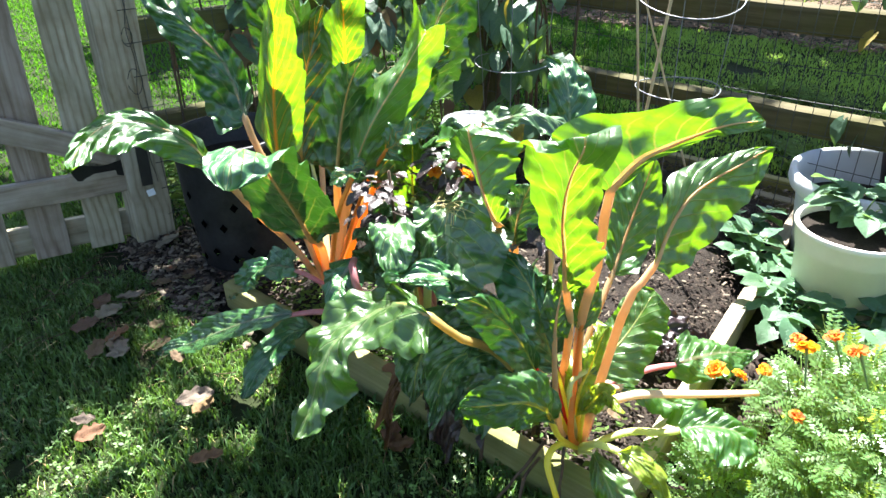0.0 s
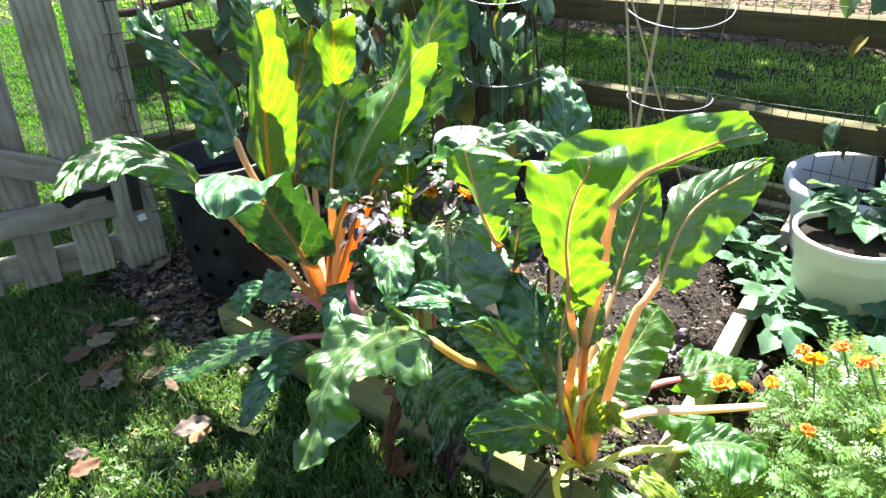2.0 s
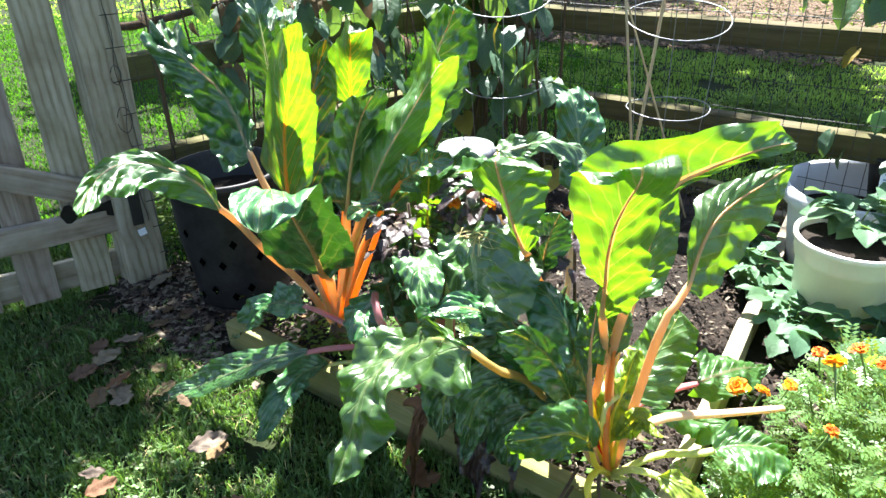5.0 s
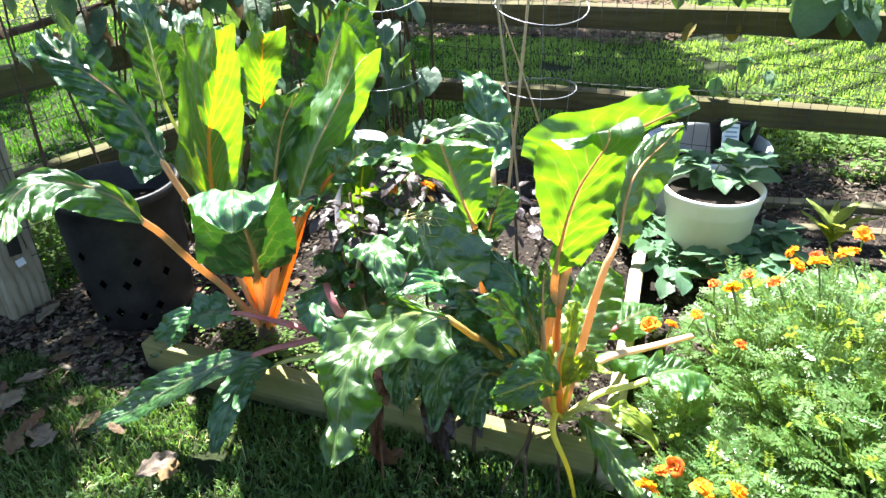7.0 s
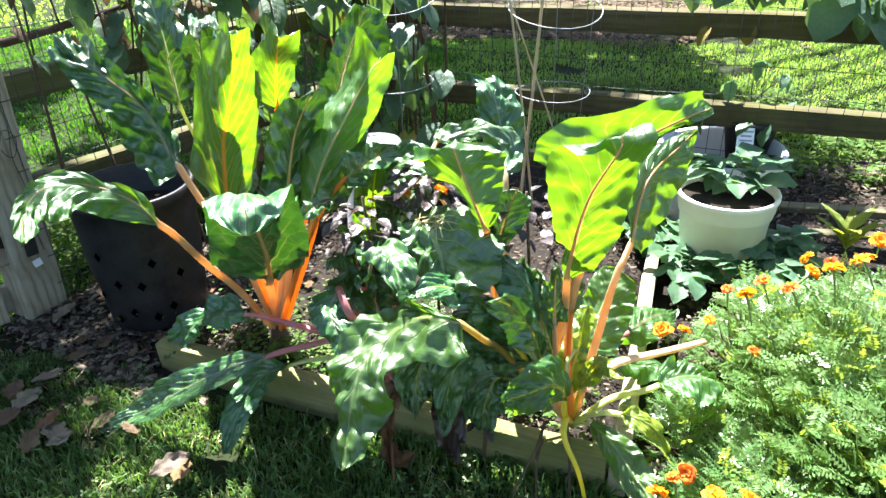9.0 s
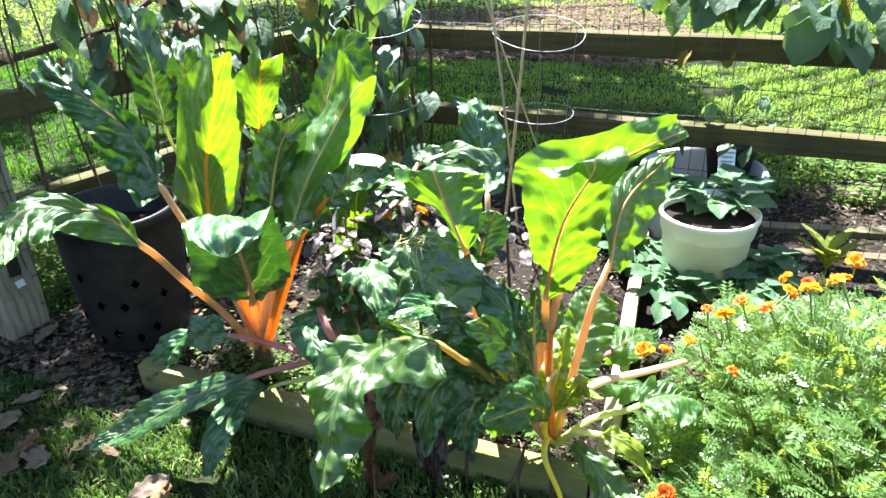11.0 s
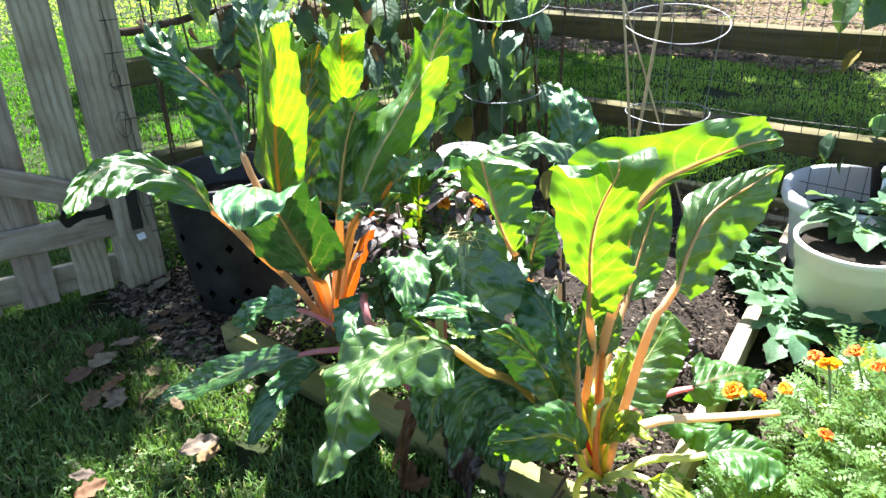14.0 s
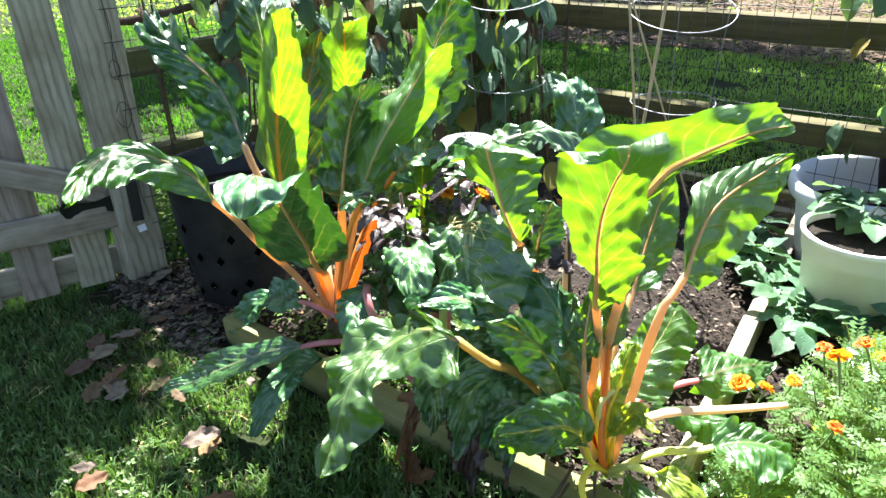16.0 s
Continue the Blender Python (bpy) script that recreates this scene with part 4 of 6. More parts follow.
broad_leaf(M, BM_, [(0.02, 1.74, 0.40)],
    [(0.031, 1.702, 0.529, 0.052, 0.041, -150, 10, 20), (0.052, 1.625, 0.588, 0.044, 0.056, 175, -5, -10), (0.064, 1.555, 0.593, 0.049, 0.046, 165, 0, -5),
     (0.071, 1.512, 0.573, 0.033, 0.031, 160, 5, 5), (0.074, 1.494, 0.560, 0.019, 0.013, 175, 5, -15)], CHARD_DARK, STALK_CREAM, seed=22, rib="pale", stalk_r=.006, belly=.15, wave=.006, pucker=0.011)
broad_leaf(M, BM_, [(-0.03, 1.62, 0.43)],
    [(-0.051, 1.674, 0.472, 0.025, 0.045, -175, 0, 0), (-0.069, 1.650, 0.446, 0.044, 0.063, 160, -5, -5), (-0.069, 1.612, 0.430, 0.046, 0.053, 160, -5, 0),
     (-0.051, 1.572, 0.392, 0.030, 0.030, 160, 5, 0), (-0.050, 1.547, 0.357, 0.012, 0.012, 160, 15, 0)], CHARD_DARK, STALK_PINK, seed=23, belly=.1, pucker=0.011)
broad_leaf(M, BM_, [(0.09, 1.78, 0.47)],
    [(0.116, 1.830, 0.567, 0.029, 0.022, -30, -30, 0), (0.140, 1.844, 0.614, 0.042, 0.047, -50, -10, 0), (0.185, 1.844, 0.644, 0.044, 0.051, -55, -15, 0),
     (0.233, 1.838, 0.649, 0.029, 0.034, -60, -25, 0)], CHARD_DARK, STALK_PALE, seed=24, stalk_r=.006, wave=.006, pucker=0.012)
broad_leaf(M, BM_, [(0.04, 1.82, 0.45)],
    [(0.044, 1.873, 0.533, 0.028, 0.025, -25, -25, 0), (0.079, 1.889, 0.580, 0.044, 0.045, -50, -10, 0), (0.118, 1.901, 0.629, 0.042, 0.047, -55, -10, 0),
     (0.146, 1.909, 0.658, 0.021, 0.024, -60, -10, 0)], CHARD_DARK, STALK_PALE, seed=25, stalk_r=.006, wave=.006, pucker=0.012)
chard_leaf(M, BM_, [(.09, 1.86, .42), (.075, 1.88, .57), (.10, 1.86, .66), (.17, 1.82, .68), (.23, 1.78, .65)], .055, CHARD_DARK, STALK_PINK, face=(0, -.5, 1), start=.5, droop=.3, seed=27)
chard_leaf(M, BM_, [(.05, 1.86, .40), (.04, 1.87, .55), (.05, 1.84, .64), (.06, 1.80, .70)], .05, CHARD, STALK_YELLOW, face=(0, 1, .3), start=.5, seed=28)
chard_leaf(M, BM_, [(-.02, 1.75, .27), (-.16, 1.755, .27), (-.33, 1.765, .23), (-.47, 1.80, .15), (-.60, 1.83, .07), (-.70, 1.83, .03)], .046, CHARD_DARK, STALK_PINK, face=(0, -.5, 1), start=.46, seed=24, stalk_r=.010, ruffle=.008, pucker=.007)
chard_leaf(M, BM_, [(.02, 1.70, .24), (-.12, 1.74, .24), (-.27, 1.79, .17), (-.33, 1.73, .12), (-.365, 1.655, .06)], .040, CHARD_DARK, STALK_PALE, face=(0, -.5, 1), start=.58, seed=25, stalk_r=.007, ruffle=.008, pucker=.007)
chard_leaf(M, BM_, [(-.08, 1.83, .22), (-.20, 1.89, .25), (-.35, 2.00, .23), (-.47, 2.07, .17), (-.58, 2.07, .06)], .05, CHARD_DARK, STALK_PINK, face=(0, -.35, 1), start=.6, seed=26)

for k, (x, y, z, st) in enumerate([(.05, 1.80, .52, STALK_PEACH), (.00, 1.83, .50, STALK_PINK), (.03, 1.74, .44, STALK_PEACH), (-.03, 1.78, .46, STALK_PINK), (.08, 1.76, .46, STALK_PINK)]):
    chard_leaf(M, BM_, [(x * .6 + .05, 1.775, .24), (x, y, z * .75), (x - .02, y - .01, z), (x - .03, y - .05, z + .03)], .045, CHARD_DARK, st, face=(0, -.4, 1), start=.62, droop=.2, seed=80 + k, stalk_r=.010)

BC_ = (0.34, 1.76, 0.10)
C = thing("swiss_chard", "swiss chard with red stalks and an arching leaf", "chard", BC_, "swiss chard plants")
broad_leaf(C, BC_, [(0.28, 1.69, 0.51)],
    [(0.257, 1.593, 0.617, 0.034, 0.031, 135, -35, 0), (0.236, 1.582, 0.675, 0.040, 0.082, 140, -10, 0), (0.219, 1.598, 0.724, 0.068, 0.108, 155, 0, 0),
     (0.204, 1.615, 0.773, 0.094, 0.110, 160, 0, 0), (0.201, 1.623, 0.788, 0.096, 0.103, 155, 0, 0), (0.208, 1.640, 0.797, 0.082, 0.070, 165, 0, 0)], CHARD, STALK_PEACH, stalk_r=.008, seed=31, belly=.05, roll=(10, 40))
broad_leaf(C, BC_, [(0.25, 1.85, 0.46), (0.17, 1.84, 0.65)],
    [(0.199, 1.867, 0.710, 0.041, 0.033, -75, -5, 0), (0.244, 1.856, 0.726, 0.043, 0.037, -70, -15, 0), (0.295, 1.832, 0.748, 0.029, 0.052, -70, -15, 5),
     (0.357, 1.835, 0.736, 0.027, 0.044, -75, -15, -5), (0.393, 1.860, 0.706, 0.015, 0.016, -85, -15, -15)], CHARD_DARK, STALK_CREAM, seed=35, stalk_r=.007, rib="pale", wave=.003, ruffle=.005, pucker=0.011)
broad_leaf(C, BC_, [],
    [(0.378, 1.953, 0.581, 0.056, 0.044, -40, 10, -20), (0.386, 2.027, 0.641, 0.054, 0.054, -25, 0, -10), (0.380, 2.059, 0.714, 0.051, 0.064, -10, -5, -5),
     (0.369, 2.088, 0.760, 0.041, 0.059, -5, -10, 5), (0.354, 2.113, 0.781, 0.029, 0.036, 15, -10, 5), (0.312, 2.124, 0.794, 0.005, 0.018, -40, -20, -10)], CHARD_DARK, STALK_CREAM, seed=33, rib="pale", wave=.004, ruffle=.006, pucker=0.013)
broad_leaf(C, BC_, [(0.29, 1.67, 0.51)],
    [(0.291, 1.628, 0.557, 0.028, 0.022, -20, 5, -40), (0.292, 1.603, 0.609, 0.039, 0.036, -35, -5, -10), (0.302, 1.589, 0.664, 0.038, 0.044, -35, -5, -5),
     (0.317, 1.579, 0.707, 0.027, 0.037, -35, 0, 10)], CHARD_DARK, STALK_PEACH, seed=32, stalk_r=.007)
chard_leaf(C, BC_, [(.34, 1.72, .25), (.33, 1.69, .38), (.36, 1.68, .46)], .025, CHARD_DARK, STALK_RED, face=LOOK, start=.6, seed=34)

BB = (0.44, 1.535, 0.12)
B = thing("swiss_chard", "swiss chard with peach and yellow stalks, backlit", "chard", BB, "swiss chard plants")
broad_leaf(B, BB, [(0.40, 1.58, 0.26), (0.40, 1.54, 0.36), (0.40, 1.51, 0.47)],
    [(0.387, 1.467, 0.564, 0.041, 0.016, 125, -10, 5), (0.381, 1.422, 0.655, 0.064, 0.026, 120, -5, 5), (0.373, 1.374, 0.730, 0.078, 0.053, 125, -5, 5),
     (0.372, 1.329, 0.801, 0.069, 0.084, 130, -5, 5), (0.378, 1.288, 0.858, 0.043, 0.105, 135, -5, 5), (0.389, 1.269, 0.897, 0.042, 0.105, 145, -10, 5),
     (0.388, 1.275, 0.912, 0.061, 0.079, 165, -10, 5), (0.381, 1.286, 0.899, 0.053, 0.053, 170, -15, 5)], CHARD, STALK_PEACH, stalk_r=.0095, seed=41)
broad_leaf(B, BB, [(0.42, 1.54, 0.41), (0.44, 1.52, 0.59)],
    [(0.448, 1.524, 0.724, 0.014, 0.120, 165, 15, 0), (0.491, 1.517, 0.784, 0.011, 0.155, 160, 10, 0), (0.527, 1.508, 0.812, 0.016, 0.141, 160, 15, 0),
     (0.557, 1.492, 0.836, 0.015, 0.085, 160, 20, 0), (0.585, 1.472, 0.858, 0.015, 0.052, 155, 40, 0), (0.613, 1.483, 0.862, 0.015, 0.038, 150, 55, 0),
     (0.667, 1.535, 0.850, 0.012, 0.026, 150, 60, 0)], CHARD, STALK_PEACH, stalk_r=.009, seed=42)
broad_leaf(B, BB, [(0.49, 1.50, 0.50), (0.52, 1.52, 0.56)],
    [(0.538, 1.537, 0.582, 0.044, 0.028, 165, 65, 0), (0.560, 1.573, 0.635, 0.090, 0.038, 170, 55, 5), (0.590, 1.610, 0.677, 0.099, 0.051, 170, 50, 10),
     (0.631, 1.645, 0.699, 0.087, 0.041, 175, 50, 10), (0.680, 1.678, 0.715, 0.065, 0.028, -180, 45, 10), (0.721, 1.709, 0.728, 0.037, 0.016, 175, 40, 15),
     (0.752, 1.733, 0.732, 0.008, 0.009, 150, 40, 10)], CHARD, STALK_PEACH, stalk_r=.0085, seed=45)
broad_leaf(B, BB, [(0.44, 1.62, 0.31), (0.47, 1.69, 0.40)],
    [(0.489, 1.725, 0.442, 0.045, 0.016, 175, 10, 0), (0.513, 1.774, 0.515, 0.057, 0.041, 170, 15, 0), (0.535, 1.810, 0.577, 0.050, 0.052, 170, 15, 0),
     (0.551, 1.833, 0.624, 0.029, 0.043, 170, 15, 0), (0.559, 1.842, 0.652, 0.012, 0.025, 175, 10, 0)], CHARD, STALK_PEACH, stalk_r=.007, seed=44)
broad_leaf(B, BB, [(0.28, 1.52, 0.36), (0.21, 1.41, 0.49)],
    [(0.169, 1.382, 0.549, 0.037, 0.012, 130, 35, -10), (0.133, 1.396, 0.555, 0.089, 0.028, 110, 15, -5), (0.094, 1.439, 0.531, 0.120, 0.051, 100, 10, -10),
     (0.054, 1.458, 0.498, 0.090, 0.069, 105, 10, -5), (0.006, 1.430, 0.474, 0.065, 0.074, 110, 5, 0), (-0.022, 1.395, 0.451, 0.072, 0.074, 130, 5, -5),
     (-0.038, 1.375, 0.412, 0.067, 0.071, 135, 5, -5), (-0.051, 1.350, 0.363, 0.048, 0.038, 135, 5, -5), (-0.060, 1.319, 0.332, 0.031, 0.025, 155, 10, 5),
     (-0.067, 1.292, 0.327, 0.017, 0.012, -170, 10, 5)], CHARD, STALK_TAN, stalk_r=.010, seed=48, rib="pale", length=96, ruffle=.016, wave=.007, pucker=0.011)
broad_leaf(B, BB, [(0.53, 1.55, 0.17), (0.60, 1.52, 0.21)],
    [(0.626, 1.509, 0.230, 0.034, 0.022, -105, 5, 5), (0.666, 1.516, 0.239, 0.034, 0.072, -100, -5, 15), (0.723, 1.526, 0.228, 0.045, 0.095, -105, 0, 0),
     (0.762, 1.522, 0.208, 0.035, 0.069, -105, 0, -5), (0.773, 1.510, 0.192, 0.014, 0.023, -115, -5, -5)], CHARD, STALK_PALE, stalk_r=.010, seed=52, belly=.2, rib="pale", wave=.006, pucker=0.010)
broad_leaf(B, BB, [(0.46, 1.57, 0.24)],
    [(0.519, 1.613, 0.236, 0.013, 0.024, -80, -10, 15), (0.585, 1.640, 0.199, 0.018, 0.047, -90, -10, 5), (0.657, 1.667, 0.155, 0.029, 0.054, -105, 0, 0),
     (0.707, 1.658, 0.151, 0.019, 0.045, -110, 0, 10), (0.705, 1.627, 0.174, 0.008, 0.016, -105, -5, 10)], CHARD, STALK_CREAM, seed=53, belly=.2, rib="pale", wave=.006)
broad_leaf(B, BB, [],
    [(0.468, 1.486, 0.163, 0.009, 0.015, -155, -5, 25), (0.486, 1.424, 0.169, 0.034, 0.027, -170, -25, 0), (0.509, 1.375, 0.143, 0.043, 0.038, -170, -35, 0),
     (0.527, 1.310, 0.127, 0.027, 0.033, -165, -35, -5), (0.520, 1.261, 0.146, 0.018, 0.025, -170, -35, -65)], CHARD, STALK_PALE, seed=55, stalk_r=.006)
broad_leaf(B, BB, [],
    [(0.385, 1.520, 0.340, 0.020, 0.010, 45, 15, 0), (0.362, 1.510, 0.420, 0.050, 0.015, 45, 15, 0), (0.335, 1.530, 0.500, 0.068, 0.020, 45, 15, 0),
     (0.310, 1.560, 0.530, 0.068, 0.026, 45, 15, -5), (0.285, 1.585, 0.548, 0.048, 0.026, 45, 10, -10), (0.262, 1.600, 0.553, 0.014, 0.012, 45, 10, -10)], CHARD_DARK, STALK_YELLOW, seed=46, stalk_r=.005, rib="yellow", ridge=.5, wave=.006, pucker=0.007)
broad_leaf(B, BB, [],
    [(0.345, 1.475, 0.370, 0.018, 0.012, 50, 25, 0), (0.325, 1.450, 0.440, 0.042, 0.018, 50, 25, 0), (0.295, 1.425, 0.510, 0.048, 0.022, 50, 25, -5),
     (0.262, 1.400, 0.560, 0.042, 0.024, 50, 20, -10), (0.235, 1.375, 0.592, 0.026, 0.020, 50, 20, -10), (0.220, 1.360, 0.600, 0.008, 0.008, 50, 20, -10)], CHARD_DARK, STALK_YELLOW, seed=47, stalk_r=.005, ridge=.4, wave=.006, pucker=0.008)
broad_leaf(B, BB, [(0.41, 1.51, 0.31)],
    [(0.443, 1.546, 0.329, 0.098, 0.039, 180, 25, 15), (0.495, 1.596, 0.347, 0.071, 0.051, 155, 15, 10), (0.535, 1.635, 0.390, 0.067, 0.047, 145, 10, -20),
     (0.568, 1.663, 0.449, 0.060, 0.040, 115, -5, 5)], CHARD, STALK_PALE, seed=43, stalk_r=.006)
chard_leaf(B, BB, [(.30, 1.53, .38), (.22, 1.53, .50), (.14, 1.51, .55), (.07, 1.48, .54)], .048, CHARD_DARK, STALK_YELLOW, face=(-.1, -.4, 1), start=.45, droop=.3, seed=49)
chard_leaf(B, BB, [(.395, 1.46, .23), (.37, 1.40, .345), (.33, 1.36, .40), (.275, 1.325, .42), (.225, 1.297, .435)], .055, CHARD, STALK_YELLOW, face=(0, -.5, .85), start=.46, fold=(-.95, .25), seed=50, pucker=.014, shape=.75, ruffle=.010, stalk_r=.007)
chard_leaf(B, BB, [(.395, 1.45, .22), (.375, 1.395, .225), (.40, 1.365, .15), (.415, 1.35, .06), (.40, 1.30, .02)], .03, CHARD, STALK_YELLOW, face=(0, -.4, 1), start=.84, seed=51, stalk_r=.0065)
chard_leaf(B, BB, [(.49, 1.63, .22), (.58, 1.69, .225), (.65, 1.745, .205), (.76, 1.84, .17), (.88, 1.96, .09)], .065, CHARD, STALK_PINK, face=(0, -.5, 1), start=.5, droop=.3, seed=54)
chard_leaf(B, BB, [(.47, 1.46, .22), (.53, 1.42, .235), (.58, 1.40, .20), (.60, 1.39, .14)], .026, CHARD_LIME, STALK_PALE, face=(0, -.6, .8), start=.5, seed=64, pucker=.004)
chard_leaf(B, BB, [(.43, 1.53, .28), (.45, 1.55, .34), (.465, 1.57, .39), (.478, 1.585, .41)], .034, CHARD_LIME, STALK_YELLOW, face=(.2, .9, .5), start=.4, seed=65, ruffle=.02, stalk_r=.006)
chard_leaf(B, BB, [(.44, 1.50, .25), (.46, 1.49, .31), (.475, 1.48, .335), (.49, 1.46, .31)], .022, CHARD_LIME, STALK_YELLOW, face=(.2, -.5, .9), start=.5, seed=66, ruffle=.018, stalk_r=.005)
for k, (x, y, z, st) in enumerate([(.375, 1.49, .47, STALK_PEACH), (.425, 1.53, .46, STALK_ORANGE), (.345, 1.51, .45, STALK_PEACH)]):
    chard_leaf(B, BB, [(x * .4 + .248, 1.49, .22), (x * .8 + .08, y, z * .75), (x, y + .01, z), (x + .01, y + .04, z + .08)], .03, CHARD, st, face=(.1, .9, .4), start=.74, seed=67 + k, stalk_r=.006)
chard_leaf(B, BB, [(.36, 1.52, .30), (.25, 1.54, .36), (.17, 1.52, .33), (.14, 1.50, .20)], .045, CHARD_DARK, STALK_YELLOW, face=(0, -.6, .8), start=.4, seed=56, stalk_r=.004)


chard_leaf(B, BB, [(.32, 1.57, .30), (.23, 1.57, .39), (.175, 1.54, .35), (.165, 1.515, .22)], .06, CHARD_DARK, STALK_YELLOW, face=(0, -.7, .7), start=.42, seed=61, pucker=.02, stalk_r=.004)
chard_leaf(B, BB, [(.28, 1.60, .28), (.15, 1.60, .34), (.10, 1.58, .29), (.085, 1.56, .19)], .07, CHARD_DARK, STALK_YELLOW, face=(0, -.7, .7), start=.45, seed=62, pucker=.02, stalk_r=.004)
chard_leaf(B, BB, [(.33, 1.54, .24), (.27, 1.53, .29), (.235, 1.515, .24), (.225, 1.505, .17)], .06, CHARD_DARK, STALK_YELLOW, face=(0, -.7, .7), start=.42, seed=63, pucker=.02, stalk_r=.004)
chard_leaf(B, BB, [(.38, 1.56, .32), (.345, 1.57, .44), (.33, 1.56, .55)], .045, CHARD_DARK, STALK_RED, face=(-.3, -.8, .5), start=.5, seed=60)


def marigold(at, r, h, n_sprig, blooms, seed, label):
    th = thing("marigold_plant", label, "marigold", at, "marigold plants")
    rnd = random.Random(seed)
    vs, fs = [], []
    stems = []
    for i in range(int(n_sprig * 2.9)):
        # a feathery leaf: leaflets in pairs along a short rachis, over and inside a lumpy dome
        a, q = rnd.uniform(0, 6.283), math.sqrt(rnd.random())
        zz = h * math.sqrt(max(0, 1 - (q * 0.93) ** 2)) * rnd.uniform(0.35, 1.0) * (0.85 + 0.3 * noise.noise(Vector((math.cos(a) * q * 3 + seed, math.sin(a) * q * 3, 0))))
        p = np.array([r * q * math.cos(a), r * q * math.sin(a), max(zz, 0.02)])
        if noise.noise(Vector(p + np.array(at)) * 13.0) + .5 * noise.noise(Vector(p + np.array(at)) * 31.0) < -.20:
            continue
        d = np.array([math.cos(a) * (0.3 + q) + rnd.uniform(-.7, .7), math.sin(a) * (0.3 + q) + rnd.uniform(-.7, .7), rnd.uniform(-.1, 1.1)])
        d /= np.linalg.norm(d)
        s = np.cross(d, [rnd.uniform(-.4, .4), rnd.uniform(-.4, .4), 1])
        s /= np.linalg.norm(s) + 1e-9
        L = rnd.uniform(0.024, 0.050)
        for j in range(6):
            c = p + d * L * (j / 5.5)
            for sg in (-1, 1):
                ll = L * 0.42 * (1 - 0.4 * abs(j / 5 - 0.45)) * rnd.uniform(.8, 1.15)
                e = c + (s * sg * 0.86 + d * 0.5) * ll - np.array([0, 0, rnd.uniform(0, .25) * ll])
                wv = d * ll * 0.23
                o = len(vs)
                m = (c + e) / 2
                vs += [c, m + wv, e, m - wv]
                fs.append((o, o + 1, o + 2, o + 3))
        if i % 6 == 0:
            stems.append(tube([np.array([p[0] * .3, p[1] * .3, 0]), p * np.array([.8, .8, .6]), p], [0.003, 0.0015], 4, n=4))
    tagged(part("foliage", mesh_of("foliage", vs, fs, FERN, smooth=False), FERN, th), kind="stuff")
    v, f = tubes(stems)
    tagged(part("stem_mass", mesh_of("stem_mass", v, f, STEM_GREEN), STEM_GREEN, th), kind="stuff")
    for k, (bx, by, bz, br, red) in enumerate(blooms):
        # ruffled flower head: rings of petals round a centre
        bv, bf = [], []
        for ring, (cnt, tilt, rr) in enumerate(((12, 0.05, 1.0), (11, 0.35, .92), (10, 0.65, .80), (8, 0.95, .62), (6, 1.25, .42))):
            for i in range(cnt):
                a = 2 * math.pi * (i + 0.5 * ring) / cnt + rnd.uniform(-.15, .15)
                dr = np.array([math.cos(a) * math.cos(tilt), math.sin(a) * math.cos(tilt), math.sin(tilt)])
                sd_ = np.array([-math.sin(a), math.cos(a), 0])
                L = br * rr * rnd.uniform(.72, 1.15)
                o = len(bv)
                up_ = np.array([0, 0, 0.12 * br])
                bv += [dr * L * .15 - sd_ * L * .1, dr * L * .15 + sd_ * L * .1, dr * L * .72 + sd_ * L * .34 + up_ * rnd.uniform(-1, 2.5), dr * L + sd_ * L * .2 - up_ * rnd.uniform(0, 2), dr * L - sd_ * L * .2 + up_ * rnd.uniform(-1, 1), dr * L * .72 - sd_ * L * .34 + up_ * rnd.uniform(-1, 2.5)]
                bf += [(o, o + 1, o + 2, o + 5), (o + 5, o + 2, o + 3, o + 4)]
        mat = PETAL_R if red else PETAL_O
        fl = part("flower_head", mesh_of("flower_head", bv, bf, mat), mat, th, "rust-orange flower" if red else "", at=Matrix.Translation((bx - at[0], by - at[1], bz - at[2])) @ Matrix.Rotation(rnd.uniform(-.9, .7), 4, "X") @ Matrix.Rotation(rnd.uniform(-.7, .7), 4, "Y"))
        sv, sf = tube([(0, 0, 0), (0.003, 0, -0.02), (0.008, 0.004, -0.07)], [0.0032, 0.0014], 5, n=5)
        part("flower_stem", mesh_of("flower_stem", sv, sf, STEM_GREEN), STEM_GREEN, fl)
    return th


marigold((1.00, 1.68, 0.03), .17, .33, 420, [(.84, 1.58, .395, .022, 0), (.74, 1.74, .20, .024, 0), (.78, 1.71, .215, .018, 0), (.90, 1.62, .40, .018, 1), (.87, 1.70, .33, .016, 1), (1.03, 1.63, .40, .02, 0), (.80, 1.64, .29, .015, 0), (1.08, 1.72, .38, .02, 0)], 1, "bushy marigold with feathery leaves and orange flowers")
marigold((0.95, 1.40, 0.03), .17, .34, 480, [(.81, 1.47, .325, .014, 1), (.90, 1.52, .44, .02, 1)], 2, "bushy marigold with a few rust flowers")
marigold((1.10, 1.50, 0.03), .25, .46, 620, [(.97, 1.50, .49, .024, 0), (1.08, 1.55, .47, .026, 0), (1.17, 1.62, .47, .022, 0), (1.02, 1.57, .46, .015, 1), (1.24, 1.52, .47, .02, 1)], 3, "tall bushy marigold with orange flowers")
marigold((0.75, 1.27, 0.03), .17, .18, 380, [(.51, 1.24, .21, .024, 0), (.58, 1.27, .22, .02, 1), (.61, 1.22, .21, .022, 0), (.67, 1.20, .21, .02, 0), (.56, 1.28, .20, .016, 1)], 4, "low marigold with a cluster of orange flowers")
marigold((0.71, 1.47, 0.03), .14, .17, 230, [], 7, "low marigold with blue-green leaves in the shade of the chard")
